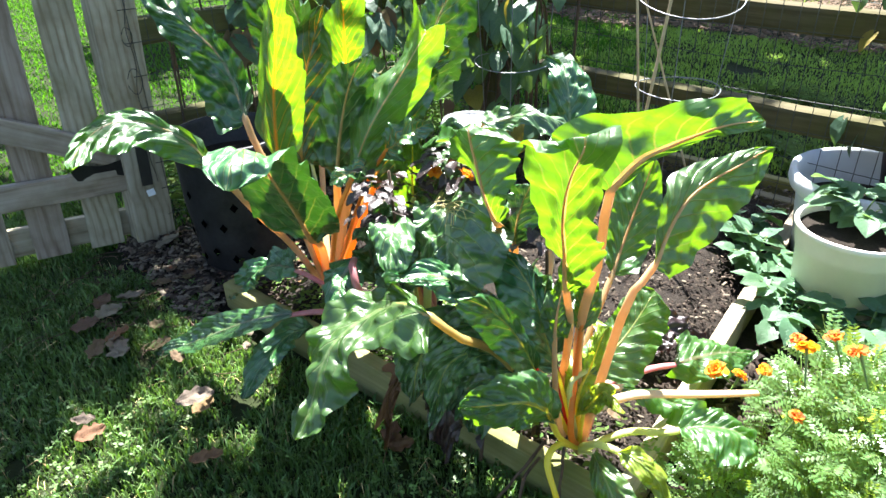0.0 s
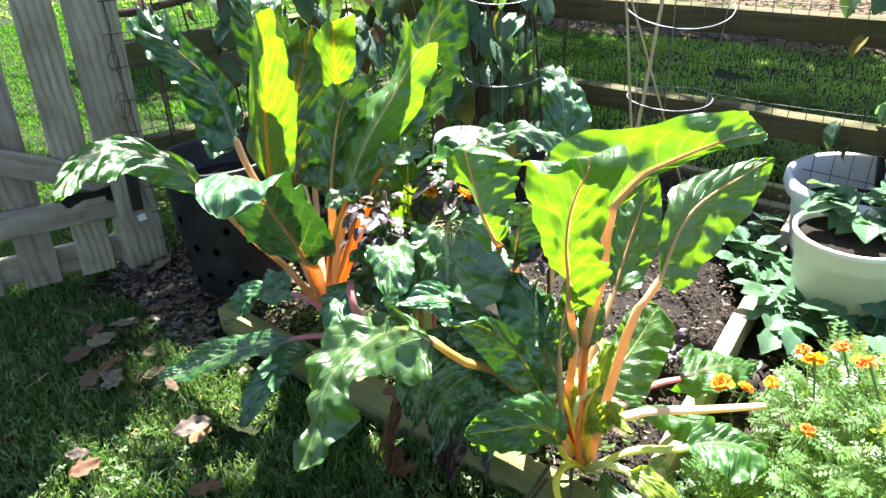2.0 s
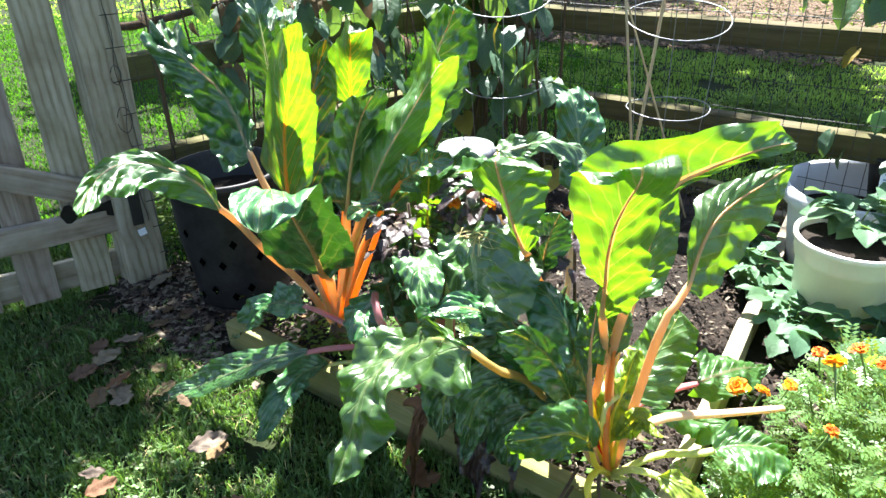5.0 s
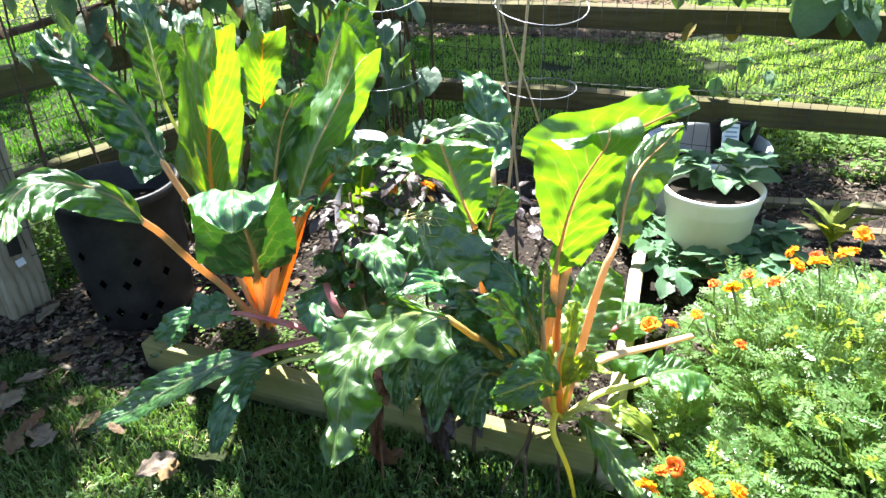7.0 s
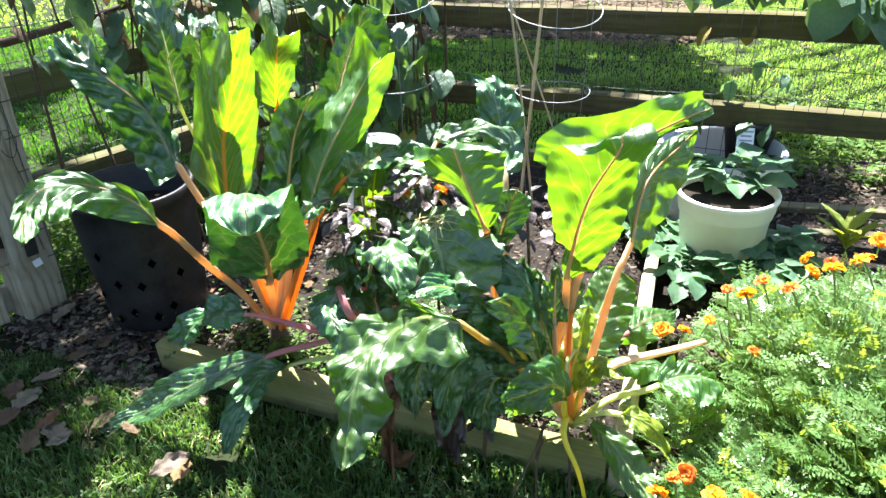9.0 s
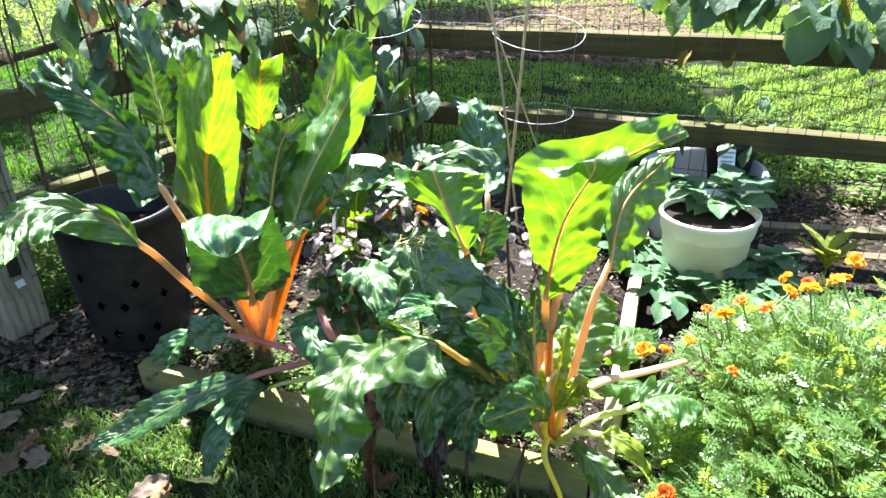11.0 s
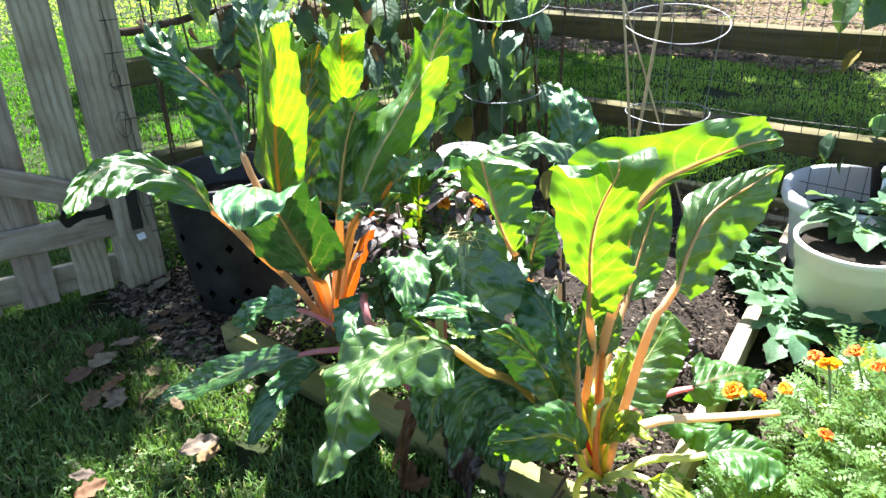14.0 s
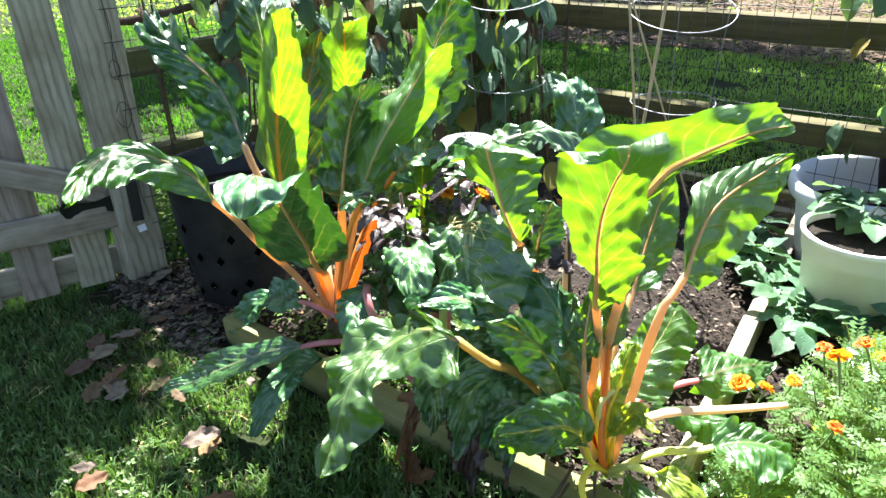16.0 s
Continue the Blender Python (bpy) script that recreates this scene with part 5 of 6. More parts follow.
marigold((1.05, 1.22, 0.03), .26, .38, 560, [(1.2, 1.3, .40, .02, 0)], 5, "bushy marigold in full sun")
marigold((1.42, 1.60, 0.03), .26, .40, 480, [(1.3, 1.62, .42, .022, 0)], 6, "bushy marigold at the bed's far end")


# ---- tomato cages and stakes ----
def tomato_cage(at, r0, r1, z0, z1, legs, label, seed):
    th = thing("tomato_cage", label, "plant cage", at, "wire tomato cages")
    for k, (r, z) in enumerate(((r0, z0), (r1, z1))):
        pts = [(r * math.cos(a), r * math.sin(a), z + 0.004 * math.sin(a * 2 + seed) + (0.034 * math.sin(a) if k else 0.0)) for a in np.linspace(0, 2 * math.pi, 41)]
        v, f = tube(pts, [0.0019], 6, 1, n=0)
        part("ring", mesh_of("ring", v, f, WIRE), WIRE, th)
    for k in range(legs):
        a = 2 * math.pi * (k + 0.13 * seed) / legs
        pts = [(r * math.cos(a), r * math.sin(a), z) for r, z in ((r0 * .72, -.03), (r0, z0), (r1, z1), (r1 * 1.18, z1 + .35))]
        v, f = tube(pts, [0.0014], 6, 1, n=0)
        part("leg", mesh_of("leg", v, f, WIRE), WIRE, th)
    return th


tomato_cage((0.745, 2.80, 0.02), .135, .162, .50, .79, 3, "galvanised wire tomato cage with string", 1)
tomato_cage((0.19, 2.98, 0.02), .14, .165, .53, .84, 3, "galvanised wire tomato cage by the fence corner", 2)


def stake(p, q, r, label):
    v, f = tube([np.array(p) - np.array(p), (np.array(q) - np.array(p)) * .5 + np.array([.004, 0, 0]), np.array(q) - np.array(p)], [r, r * .8], 7, 1, n=8)
    ob = new("garden_stake", mesh_of("garden_stake", v, f, BAMBOO))
    ob.location = p
    tagged(ob, label, "stake", "garden stakes")


stake((.60, 2.73, 0.0), (.72, 2.76, 1.25), .006, "thin bamboo stake tied with string")
stake((.67, 2.72, 0.0), (.545, 2.77, 1.1), .005, "thin bamboo stake leaning in the cage")
stake((.90, 2.88, 0.0), (.50, 2.86, 1.1), .004, "thin dry stick leaning in the cage")


# a cut stalk lying out over the marigolds
v, f = tube(at_base(BB, [(.46, 1.52, .25), (.53, 1.535, .285), (.67, 1.59, .255), (.80, 1.645, .225)]), [.011, .010, .008], 8, .7, n=14)
part("cut_stalk", mesh_of("cut_stalk", v, f, STALK_CREAM), STALK_CREAM, B, "pale pink-white bare stalk")


# ---- small leafy plants ----
def simple_leaf(L, W, mat, seed, curl=0.25, lobes=0, heart=0.0, n=9, m=3):
    """A small leaf mesh along +x from the origin, upper side +z."""
    rnd = random.Random(seed)
    vs, uv, fs = [], [], []
    k = 2 * m + 1
    for i in range(n + 1):
        u = i / n
        w = W * (math.sin(math.pi * (u * 0.96 + 0.03) ** 0.8) ** 0.75) * (1 + 0.12 * math.sin(u * math.pi * 2 * lobes) if lobes else 1)
        w *= 1 + 0.18 * noise.noise(Vector((u * 6, seed * 2.2, 0)))
        for j in range(k):
            v = (j - m) / m
            x = u * L - heart * L * 0.22 * abs(v) * (1 - u) ** 2
            z = -curl * L * u * u * 0.6 + 0.22 * w * abs(v) + 0.05 * L * noise.noise(Vector((u * 5 + seed, v * 2, 3)))
            vs.append((x, v * w, z))
            uv.append((u, 0.5 + v * 0.5))
    for i in range(n):
        for j in range(k - 1):
            fs.append((i * k + j, i * k + j + 1, (i + 1) * k + j + 1, (i + 1) * k + j))
    return mesh_of("leaf", vs, fs, mat, uv)


POTATO_BIG = [simple_leaf(.075, .032, POTATO, 210 + i, .45, 2, .6) for i in range(5)]
POTATO_LEAVES = [simple_leaf(.056, .023, POTATO, 200 + i, .5, 2, .6) for i in range(5)]
VINE_LEAVES = [simple_leaf(.115, .050, VINE, 300 + i, .5, 0, 1.0) for i in range(6)]
VINE_BIG = [simple_leaf(.18, .085, VINE, 320 + i, .5, 3, 1.2) for i in range(4)]
VINE_OLD = [simple_leaf(.11, .05, VINE_YELLOW, 340 + i, .7, 0, 1.0) for i in range(3)]
VINE_DRY = [simple_leaf(.09, .04, LITTER, 350 + i, 1.2, 0, .8) for i in range(3)]


def leafy_plant(name, label, category, at, spread, height, shoots, seed, leaves, stem=STEM_GREEN, group="", lean=(0, 0), per=5):
    """Stems that rise and bend outwards, each with pairs of leaflets and one at its end."""
    th = thing(name, label, category, at, group)
    rnd = random.Random(seed)
    for k in range(shoots):
        a = 2 * math.pi * k / shoots + rnd.uniform(-.4, .4)
        r = spread * rnd.uniform(.35, 1.0)
        top = np.array([r * math.cos(a) + lean[0], r * math.sin(a) + lean[1], height * rnd.uniform(.5, 1.05)])
        pts = [np.array([.01 * math.cos(a), .01 * math.sin(a), -.01]), top * np.array([.35, .35, .65]), top * np.array([.75, .75, .98]), top]
        v, f = tube(pts, [.0032, .0014], 5, n=10)
        st = part("stem", mesh_of("stem", v, f, stem), stem, th)
        c = spline(pts, 20)
        for j in range(per):
            i = int(19 - j * 2.6) if j else 19
            p = c[max(i, 5)]
            for sg in ((0,) if j == 0 else (-1, 1)):
                yaw = a + sg * rnd.uniform(.8, 1.25)
                m = Matrix.Translation(p) @ Matrix.Rotation(yaw, 4, "Z") @ Matrix.Rotation(rnd.uniform(-.5, .25), 4, "Y") @ Matrix.Rotation(rnd.uniform(-.4, .4), 4, "X") @ Matrix.Scale(rnd.uniform(.75, 1.25) * (1.2 if j == 0 else 1 - j * .06), 4)
                part("leaf", rnd.choice(leaves), None, st, at=m)
    return th


leafy_plant("potato_plant", "leafy potato plant growing in the bucket", "potato plant", (1.20, 2.33, .284), .13, .085, 7, 1, POTATO_BIG, group="potato plants", per=4)
leafy_plant("potato_plant", "leafy potato plant growing in the planter", "potato plant", (1.42, 2.47, .235), .10, .12, 4, 2, POTATO_BIG, group="potato plants", per=4)
for i, (x, y, r, h, n) in enumerate([(1.02, 2.16, .13, .13, 8), (1.17, 2.04, .14, .13, 9), (1.30, 2.12, .12, .13, 7), (1.37, 2.24, .10, .13, 6), (.98, 2.40, .13, .15, 7), (1.00, 2.58, .12, .14, 6), (1.26, 2.02, .12, .10, 6)]):
    leafy_plant("potato_plant", "low leafy potato plant on the mulch by the bucket", "potato plant", (x, y, .03), r, h, n, 10 + i, POTATO_LEAVES, group="potato plants")

LANCE = [simple_leaf(.13, .018, CHARD_YELLOW, 400 + i, .45) for i in range(3)]
th = thing("seedling", "pale green seedling with lance-shaped leaves", "seedling", (1.53, 2.13, .03))
for k in range(9):
    part("leaf", LANCE[k % 3], None, th, at=Matrix.Translation((0, 0, .10 + .008 * k)) @ Matrix.Rotation(k * 2.4, 4, "Z") @ Matrix.Rotation(-1.0 + .04 * k, 4, "Y"))
v, f = tube([(0, 0, -.01), (.004, 0, .1), (0, 0, .17)], [.004, .002], 5, n=6)
part("stem", mesh_of("stem", v, f, STEM_GREEN), STEM_GREEN, th)

# a sapling in the nursery pot: bare twigs with a few leaves
th = thing("sapling", "twiggy sapling with a few pale leaves in the nursery pot", "sapling", (1.455, 2.645, .345))
SAPLING = [simple_leaf(.085, .028, POTATO, 430 + i, .5, 0, .3) for i in range(3)]
for k, pts in enumerate([[(0, 0, -.02), (-.02, 0, .10), (-.10, .01, .20)], [(-.02, 0, .08), (.03, .02, .14), (.12, .03, .20)], [(0, 0, .08), (.06, -.02, .13), (.13, -.03, .12)], [(-.01, 0, .1), (-.01, .02, .18), (.01, .02, .26)]]):
    v, f = tube(pts, [.003, .0014], 5, n=8)
    st = part("twig", mesh_of("twig", v, f, TWIG), TWIG, th)
    for j in range(3):
        part("leaf", SAPLING[(k + j) % 3], None, st, at=Matrix.Translation(pts[-1]) @ Matrix.Rotation(k * 1.9 + j * 2.1, 4, "Z") @ Matrix.Rotation(.2 + .45 * j, 4, "Y") @ Matrix.Scale(.5 + .15 * j, 4))

# purple crinkled plants between the chard
CRINKLE = [simple_leaf(.055, .020, PURPLE, 420 + i, .6, 4) for i in range(5)]
for i, (x, y, z, n) in enumerate([(.165, 1.77, .71, 64), (.02, 1.74, .67, 48), (.345, 1.62, .70, 24), (.235, 1.54, .27, 9)]):
    th = thing("purple_basil", "dark purple basil with crinkled glossy leaves", "basil", (x, y, .08), "purple basil plants")
    rnd = random.Random(600 + i)
    v, f = tube([(0, 0, -.02), (.01, 0, z * .5), (0, 0, z - .10)], [.005, .003], 5, n=8)
    part("stem", mesh_of("stem", v, f, TWIG), TWIG, th)
    for k in range(n):
        a = k * 2.4
        r = .078 * math.sqrt((k + .5) / n)
        part("leaf", CRINKLE[k % 5], None, th, at=Matrix.Translation((r * math.cos(a), r * math.sin(a), z - .09 - .08 * rnd.random() - .3 * r)) @ Matrix.Rotation(a + rnd.uniform(-.5, .5), 4, "Z") @ Matrix.Rotation(rnd.uniform(-.5, .5), 4, "Y") @ Matrix.Rotation(rnd.uniform(-.5, .5), 4, "X") @ Matrix.Scale(rnd.uniform(.42, .72), 4))


# ---- vines on the fence ----
def vine(name, label, p, q, z0, z1, n, seed, leaves, depth=.08, size=(.7, 1.25), group="fence vines", stems=None):
    th = thing(name, label, "vine", (p[0], p[1], 0), group)
    rnd = random.Random(seed)
    d = Vector((q[0] - p[0], q[1] - p[1], 0))
    nrm = Vector((d.y, -d.x, 0)).normalized()
    for k in range(max(3, n // 9) if stems is None else stems):
        s0, s1 = rnd.random(), rnd.random()
        pts = [d * (s0 + (s1 - s0) * t * .5) + nrm * (.07 + rnd.uniform(-.05, .05)) + Vector((0, 0, z1 * t * rnd.uniform(.85, 1.0))) for t in (0, .33, .66, 1.0)]
        v, f = tube([tuple(w) for w in pts], [.006, .003], 5, n=14)
        part("vine_stem", mesh_of("vine_stem", v, f, TWIG), TWIG, th)
    for k in range(n):
        s = rnd.random()
        c = d * s + nrm * rnd.uniform(.03, .03 + depth) + Vector((0, 0, rnd.uniform(z0, z1)))
        yaw = math.atan2(nrm.y, nrm.x) + rnd.uniform(-1.2, 1.2)
        m = Matrix.Translation(c) @ Matrix.Rotation(yaw, 4, "Z") @ Matrix.Rotation(rnd.uniform(.2, 1.35), 4, "Y") @ Matrix.Rotation(rnd.uniform(-.5, .5), 4, "X") @ Matrix.Scale(rnd.uniform(*size), 4)
        part("leaf", rnd.choice(leaves), None, th, at=m)
    return th


fl, fc, fr_ = FENCE_L, FENCE_C, FENCE_R
def on(p, q, s):
    return tuple((p + (q - p) * s).xy)


vine("climbing_vine", "climbing vine with dark heart-shaped leaves on the fence", on(fl, fc, .22), on(fl, fc, .62), .66, 1.08, 40, 1, VINE_LEAVES + VINE_DRY)
vine("climbing_vine", "climbing vine with dark and withered leaves on the fence", on(fl, fc, .55), on(fl, fc, 1.0), .60, 1.1, 44, 2, VINE_LEAVES * 2 + VINE_DRY, .12)
vine("climbing_vine", "leafy bean vine climbing the fence corner", (-.02, 3.28), (.42, 3.05), .15, 1.05, 60, 3, VINE_LEAVES * 3 + VINE_OLD, .14)
vine("climbing_vine", "vine with large leaves hanging over the top rail", on(fc, fr_, .46), on(fc, fr_, .62), .88, 1.0, 30, 4, VINE_BIG * 2 + VINE_LEAVES, .10, (.45, .85), stems=0)
vine("climbing_vine", "vine with large and yellowed leaves on the rail", on(fc, fr_, .66), on(fc, fr_, .97), .80, 1.05, 46, 5, VINE_BIG * 2 + VINE_LEAVES + VINE_OLD, .10, (.5, .95), stems=0)
vine("climbing_vine", "thin vine with small leaves behind the planter", on(fc, fr_, .50), on(fc, fr_, .62), .34, .50, 4, 6, VINE_LEAVES + VINE_OLD, .05, (.4, .7), stems=0)
vine("climbing_vine", "yellowed leaves hanging below the top rail", on(fc, fr_, .52), on(fc, fr_, .58), .72, .75, 2, 15, VINE_OLD, .03, (.45, .6), stems=0)

vine("climbing_vine", "tangled vine with small dark and dry leaves on the wire", on(fl, fc, .05), on(fl, fc, .55), .80, 1.16, 46, 7, VINE_LEAVES + VINE_DRY * 2, .06, (.35, .7))
vine("climbing_vine", "tangled dry vine along the fence wire", on(fl, fc, .5), on(fl, fc, .95), .30, .75, 30, 8, VINE_LEAVES + VINE_DRY, .06, (.4, .75))

# a thick dry vine trunk along the left fence and bare stems at the corner
def dry_stem(pts, r, label):
    p0 = np.array(pts[0])
    v, f = tube([tuple(np.array(p) - p0) for p in pts], r, 7, n=len(pts) * 6)
    v = [np.array(w) + np.array(noise.noise_vector(Vector(w) * 25)) * .004 for w in v]
    ob = new("dry_vine_stem", mesh_of("dry_vine_stem", v, f, TWIG))
    ob.location = pts[0]
    tagged(ob, label, "vine stem", "dry vine stems")


dry_stem([(-1.02, 2.53, .865), (-.93, 2.60, .865), (-.79, 2.73, .885), (-.62, 2.86, .93), (-.4, 3.05, 1.1)], [.014, .010, .008], "thick dry brown vine stem on the wire")
rnd = random.Random(77)
for k in range(9):
    x = .02 + k * .045
    dry_stem([(x, 3.22 + rnd.uniform(-.08, .08), -.02), (x + rnd.uniform(-.05, .05), 3.18, .4), (x + rnd.uniform(-.08, .08), 3.2, .8), (x + rnd.uniform(-.1, .1), 3.22, 1.15)], [.007, .004], "thin dark stem at the fence corner")
for k in range(4):
    s = .15 + k * .2
    c = FENCE_L + (FENCE_C - FENCE_L) * s
    dry_stem([(c.x + .06, c.y - .08, -.02), (c.x + rnd.uniform(-.06, .1), c.y - .06, .45), (c.x + rnd.uniform(-.12, .12), c.y - .05, 1.05)], [.005, .003], "thin dry stem on the fence wire")

for pts in ([(.37, 1.52, .16), (.335, 1.455, .15), (.29, 1.42, .10), (.27, 1.41, .06)], [(.36, 1.50, .13), (.33, 1.44, .12), (.325, 1.41, .05), (.31, 1.40, .01)], [(.41, 1.50, .20), (.405, 1.45, .15), (.40, 1.42, .06), (.395, 1.40, .01)]):
    dry_stem(pts, [.004, .0025], "thin brown dry stalk hanging over the timber")

# pale grey upturned bucket near the fence corner
th = thing("upturned_bucket", "pale grey plastic bucket standing upside down", "bucket", (.075, 2.64, .03))
part("body", mesh_of("body", *lathe([(.135, 0), (.135, .03), (.126, .035), (.098, .40), (.092, .415), (.08, .418), (.078, .410), (0, .410)], 40), GREY_PLASTIC), GREY_PLASTIC, th)

# straw lying on the broad dark leaf
rnd = random.Random(31)
th = thing("straw_wisp", "wisp of dry grass lying on a chard leaf", "straw", (.17, 1.655, .612))
for k in range(16):
    a, L = rnd.uniform(0, 6.28), rnd.uniform(.02, .045)
    ox, oy = rnd.gauss(0, .02), rnd.gauss(0, .02)
    v, f = tube([(ox - L * math.cos(a), oy - L * math.sin(a), rnd.uniform(-.012, .004)), (ox, oy, rnd.uniform(.0, .012)), (ox + L * math.cos(a), oy + L * math.sin(a), rnd.uniform(-.015, .002))], [.0008], 4, n=6)
    part("straw", mesh_of("straw", v, f, GRASS_DRY), GRASS_DRY, th)
marigold((.13, 1.80, .08), .05, .42, 40, [(.11, 1.775, .635, .020, 0), (.185, 1.72, .655, .018, 0)], 9, "spindly marigold with two orange flowers between the chard")

# ---- dried and fallen leaves ----
def fallen_leaf_mesh(L, W, mat, seed):
    """An oak-like curled dry leaf with lobes."""
    vs, uv, fs = [], [], []
    n, m = 16, 4
    k = 2 * m + 1
    for i in range(n + 1):
        u = i / n
        w = W * math.sin(math.pi * (u * .95 + .03)) ** .7 * (1 + .16 * math.sin(u * 2 * math.pi * 3.5 + seed) + .25 * noise.noise(Vector((u * 4, seed, 1))))
        for j in range(k):
            v = (j - m) / m
            vs.append((u * L - L / 2, v * w, .28 * w * v * v + .14 * L * (u - .5) ** 2 + .13 * L * noise.noise(Vector((u * 3 + seed, v * 1.5, 0))) + .06 * L * noise.noise(Vector((u * 9 + seed, v * 4, 2)))))
            uv.append((u, .5 + v * .5))
    for i in range(n):
        for j in range(k - 1):
            fs.append((i * k + j, i * k + j + 1, (i + 1) * k + j + 1, (i + 1) * k + j))
    return mesh_of("fallen_leaf", vs, fs, mat, uv)


FALLEN = [fallen_leaf_mesh(.115, .036, LITTER, 1), fallen_leaf_mesh(.13, .034, LITTER_PALE, 2), fallen_leaf_mesh(.10, .040, LITTER, 3), fallen_leaf_mesh(.09, .03, DRY_CHARD, 4), fallen_leaf_mesh(.10, .028, LITTER_PALE, 5)]


def fallen(x, y, z, yaw, kind, size, label, tip=(0, 0)):
    ob = new("fallen_leaf", FALLEN[kind])
    ob.matrix_basis = pose(x, y, z, tip[0], tip[1], yaw) @ Matrix.Scale(size * .82, 4)
    tagged(ob, label, "leaf", "fallen leaves")


BROWN, PALE = "curled brown fallen leaf lying in the grass", "bleached curled fallen leaf lying in the grass"
for row in [(-.495, 1.655, .05, 25, 1, .9, PALE), (-.465, 1.635, .045, 70, 3, .9, BROWN), (-.73, 1.545, .05, 15, 4, .7, PALE), (-.69, 1.51, .045, 50, 3, .95, BROWN), (-.93, 1.97, .05, 75, 1, .95, PALE),
            (-.90, 2.05, .06, 30, 4, 1.0, PALE), (-.96, 1.90, .05, 20, 0, .9, BROWN), (-.98, 2.02, .05, 95, 2, .8, BROWN), (-.70, 1.85, .045, 40, 0, .7, BROWN), (-.97, 2.40, .05, 60, 1, .9, PALE),
            (-.86, 2.15, .045, 10, 0, .7, BROWN), (-.80, 2.22, .04, 80, 2, .6, BROWN), (-.378, 1.474, .05, 30, 3, 1.0, BROWN), (-.52, 1.93, .05, 0, 0, .6, BROWN), (-.75, 1.93, .05, 50, 2, .55, BROWN),
            (-.45, 1.87, .05, 110, 4, .5, PALE), (-.81, 1.825, .05, 130, 1, .95, PALE), (-.84, 1.87, .05, 60, 3, 1.0, BROWN), (-.785, 1.79, .055, 20, 4, .8, PALE), (-.86, 1.80, .05, 100, 0, .8, BROWN), (-.62, 1.80, .05, 140, 0, .6, BROWN), (.02, 1.60, .05, 80, 3, .9, BROWN), (.05, 1.57, .05, 20, 3, .8, BROWN)]:
    fallen(*row, tip=(row[3] % 29 - 8, row[3] % 19 - 12))
rnd = random.Random(5)
for k in range(60):
    x, y = rnd.uniform(-1.1, -.35), rnd.uniform(2.1, 2.9)
    fallen(x, y, .045, rnd.uniform(0, 360), rnd.choice((0, 2, 3)), rnd.uniform(.22, .5), "small brown fallen leaf on the bare soil", (rnd.uniform(-20, 20), rnd.uniform(-20, 20)))
for k in range(26):
    a, b = rnd.uniform(.05, 1.15), rnd.uniform(.05, 1.1)
    p = BED_C + BED_U * a + BED_V * b
    fallen(p.x, p.y, .095, rnd.uniform(0, 360), rnd.choice((0, 2, 3, 4)), rnd.uniform(.3, .6), "small dry leaf on the bed soil", (rnd.uniform(-20, 20), rnd.uniform(-20, 20)))

# withered leaves hanging over the front timber
W = thing("withered_leaf", "withered brown chard leaf hanging over the timber", "leaf", (.02, 1.66, .10), "withered chard leaves")
leaf("leaf", W, [(.06, .06, .06), (.02, -.02, .09), (.0, -.06, .03), (.0, -.075, -.05)], .016, DRY_CHARD, TWIG, face=(0, -1, .3), start=.1, ruffle=.03, pucker=.014, seed=71, stalk_r=.003)
W = thing("withered_leaf", "dark glossy wilted leaf with a red midrib lying on the soil", "leaf", (.60, 1.93, .085), "withered chard leaves")
leaf("leaf", W, [(-.02, -.05, .01), (.02, .0, .05), (.07, .04, .05), (.12, .05, .02), (.16, .05, .01)], .058, PURPLE, STALK_RED, face=(0, -.4, 1), start=.05, ruffle=.02, pucker=.018, seed=75, stalk_r=.003)
W = thing("withered_leaf", "dark withered purple leaf drooping over the timber", "leaf", (.18, 1.58, .09), "withered chard leaves")
leaf("leaf", W, [(.06, .08, .12), (.0, -.01, .17), (-.02, -.05, .08), (-.02, -.06, .0)], .05, PURPLE, TWIG, face=(0, -1, .3), start=.1, ruffle=.02, pucker=.012, seed=73, stalk_r=.003)


# ---- grass, chips, litter ----
def scatter_mesh(name, label, mat, verts, faces, category, kind="stuff", smooth=False):
    me = bpy.data.meshes.new(name)
    me.vertices.add(len(verts))
    me.vertices.foreach_set("co", np.asarray(verts, dtype=np.float32).ravel())
    nf, k = faces.shape
    me.loops.add(nf * k)
    me.polygons.add(nf)
    me.loops.foreach_set("vertex_index", faces.astype(np.int32).ravel())
    me.polygons.foreach_set("loop_start", np.arange(0, nf * k, k, dtype=np.int32))
    me.update(calc_edges=True)
    me.validate()
    me.materials.append(mat)
    return tagged(new(name, me), label, category, kind=kind)


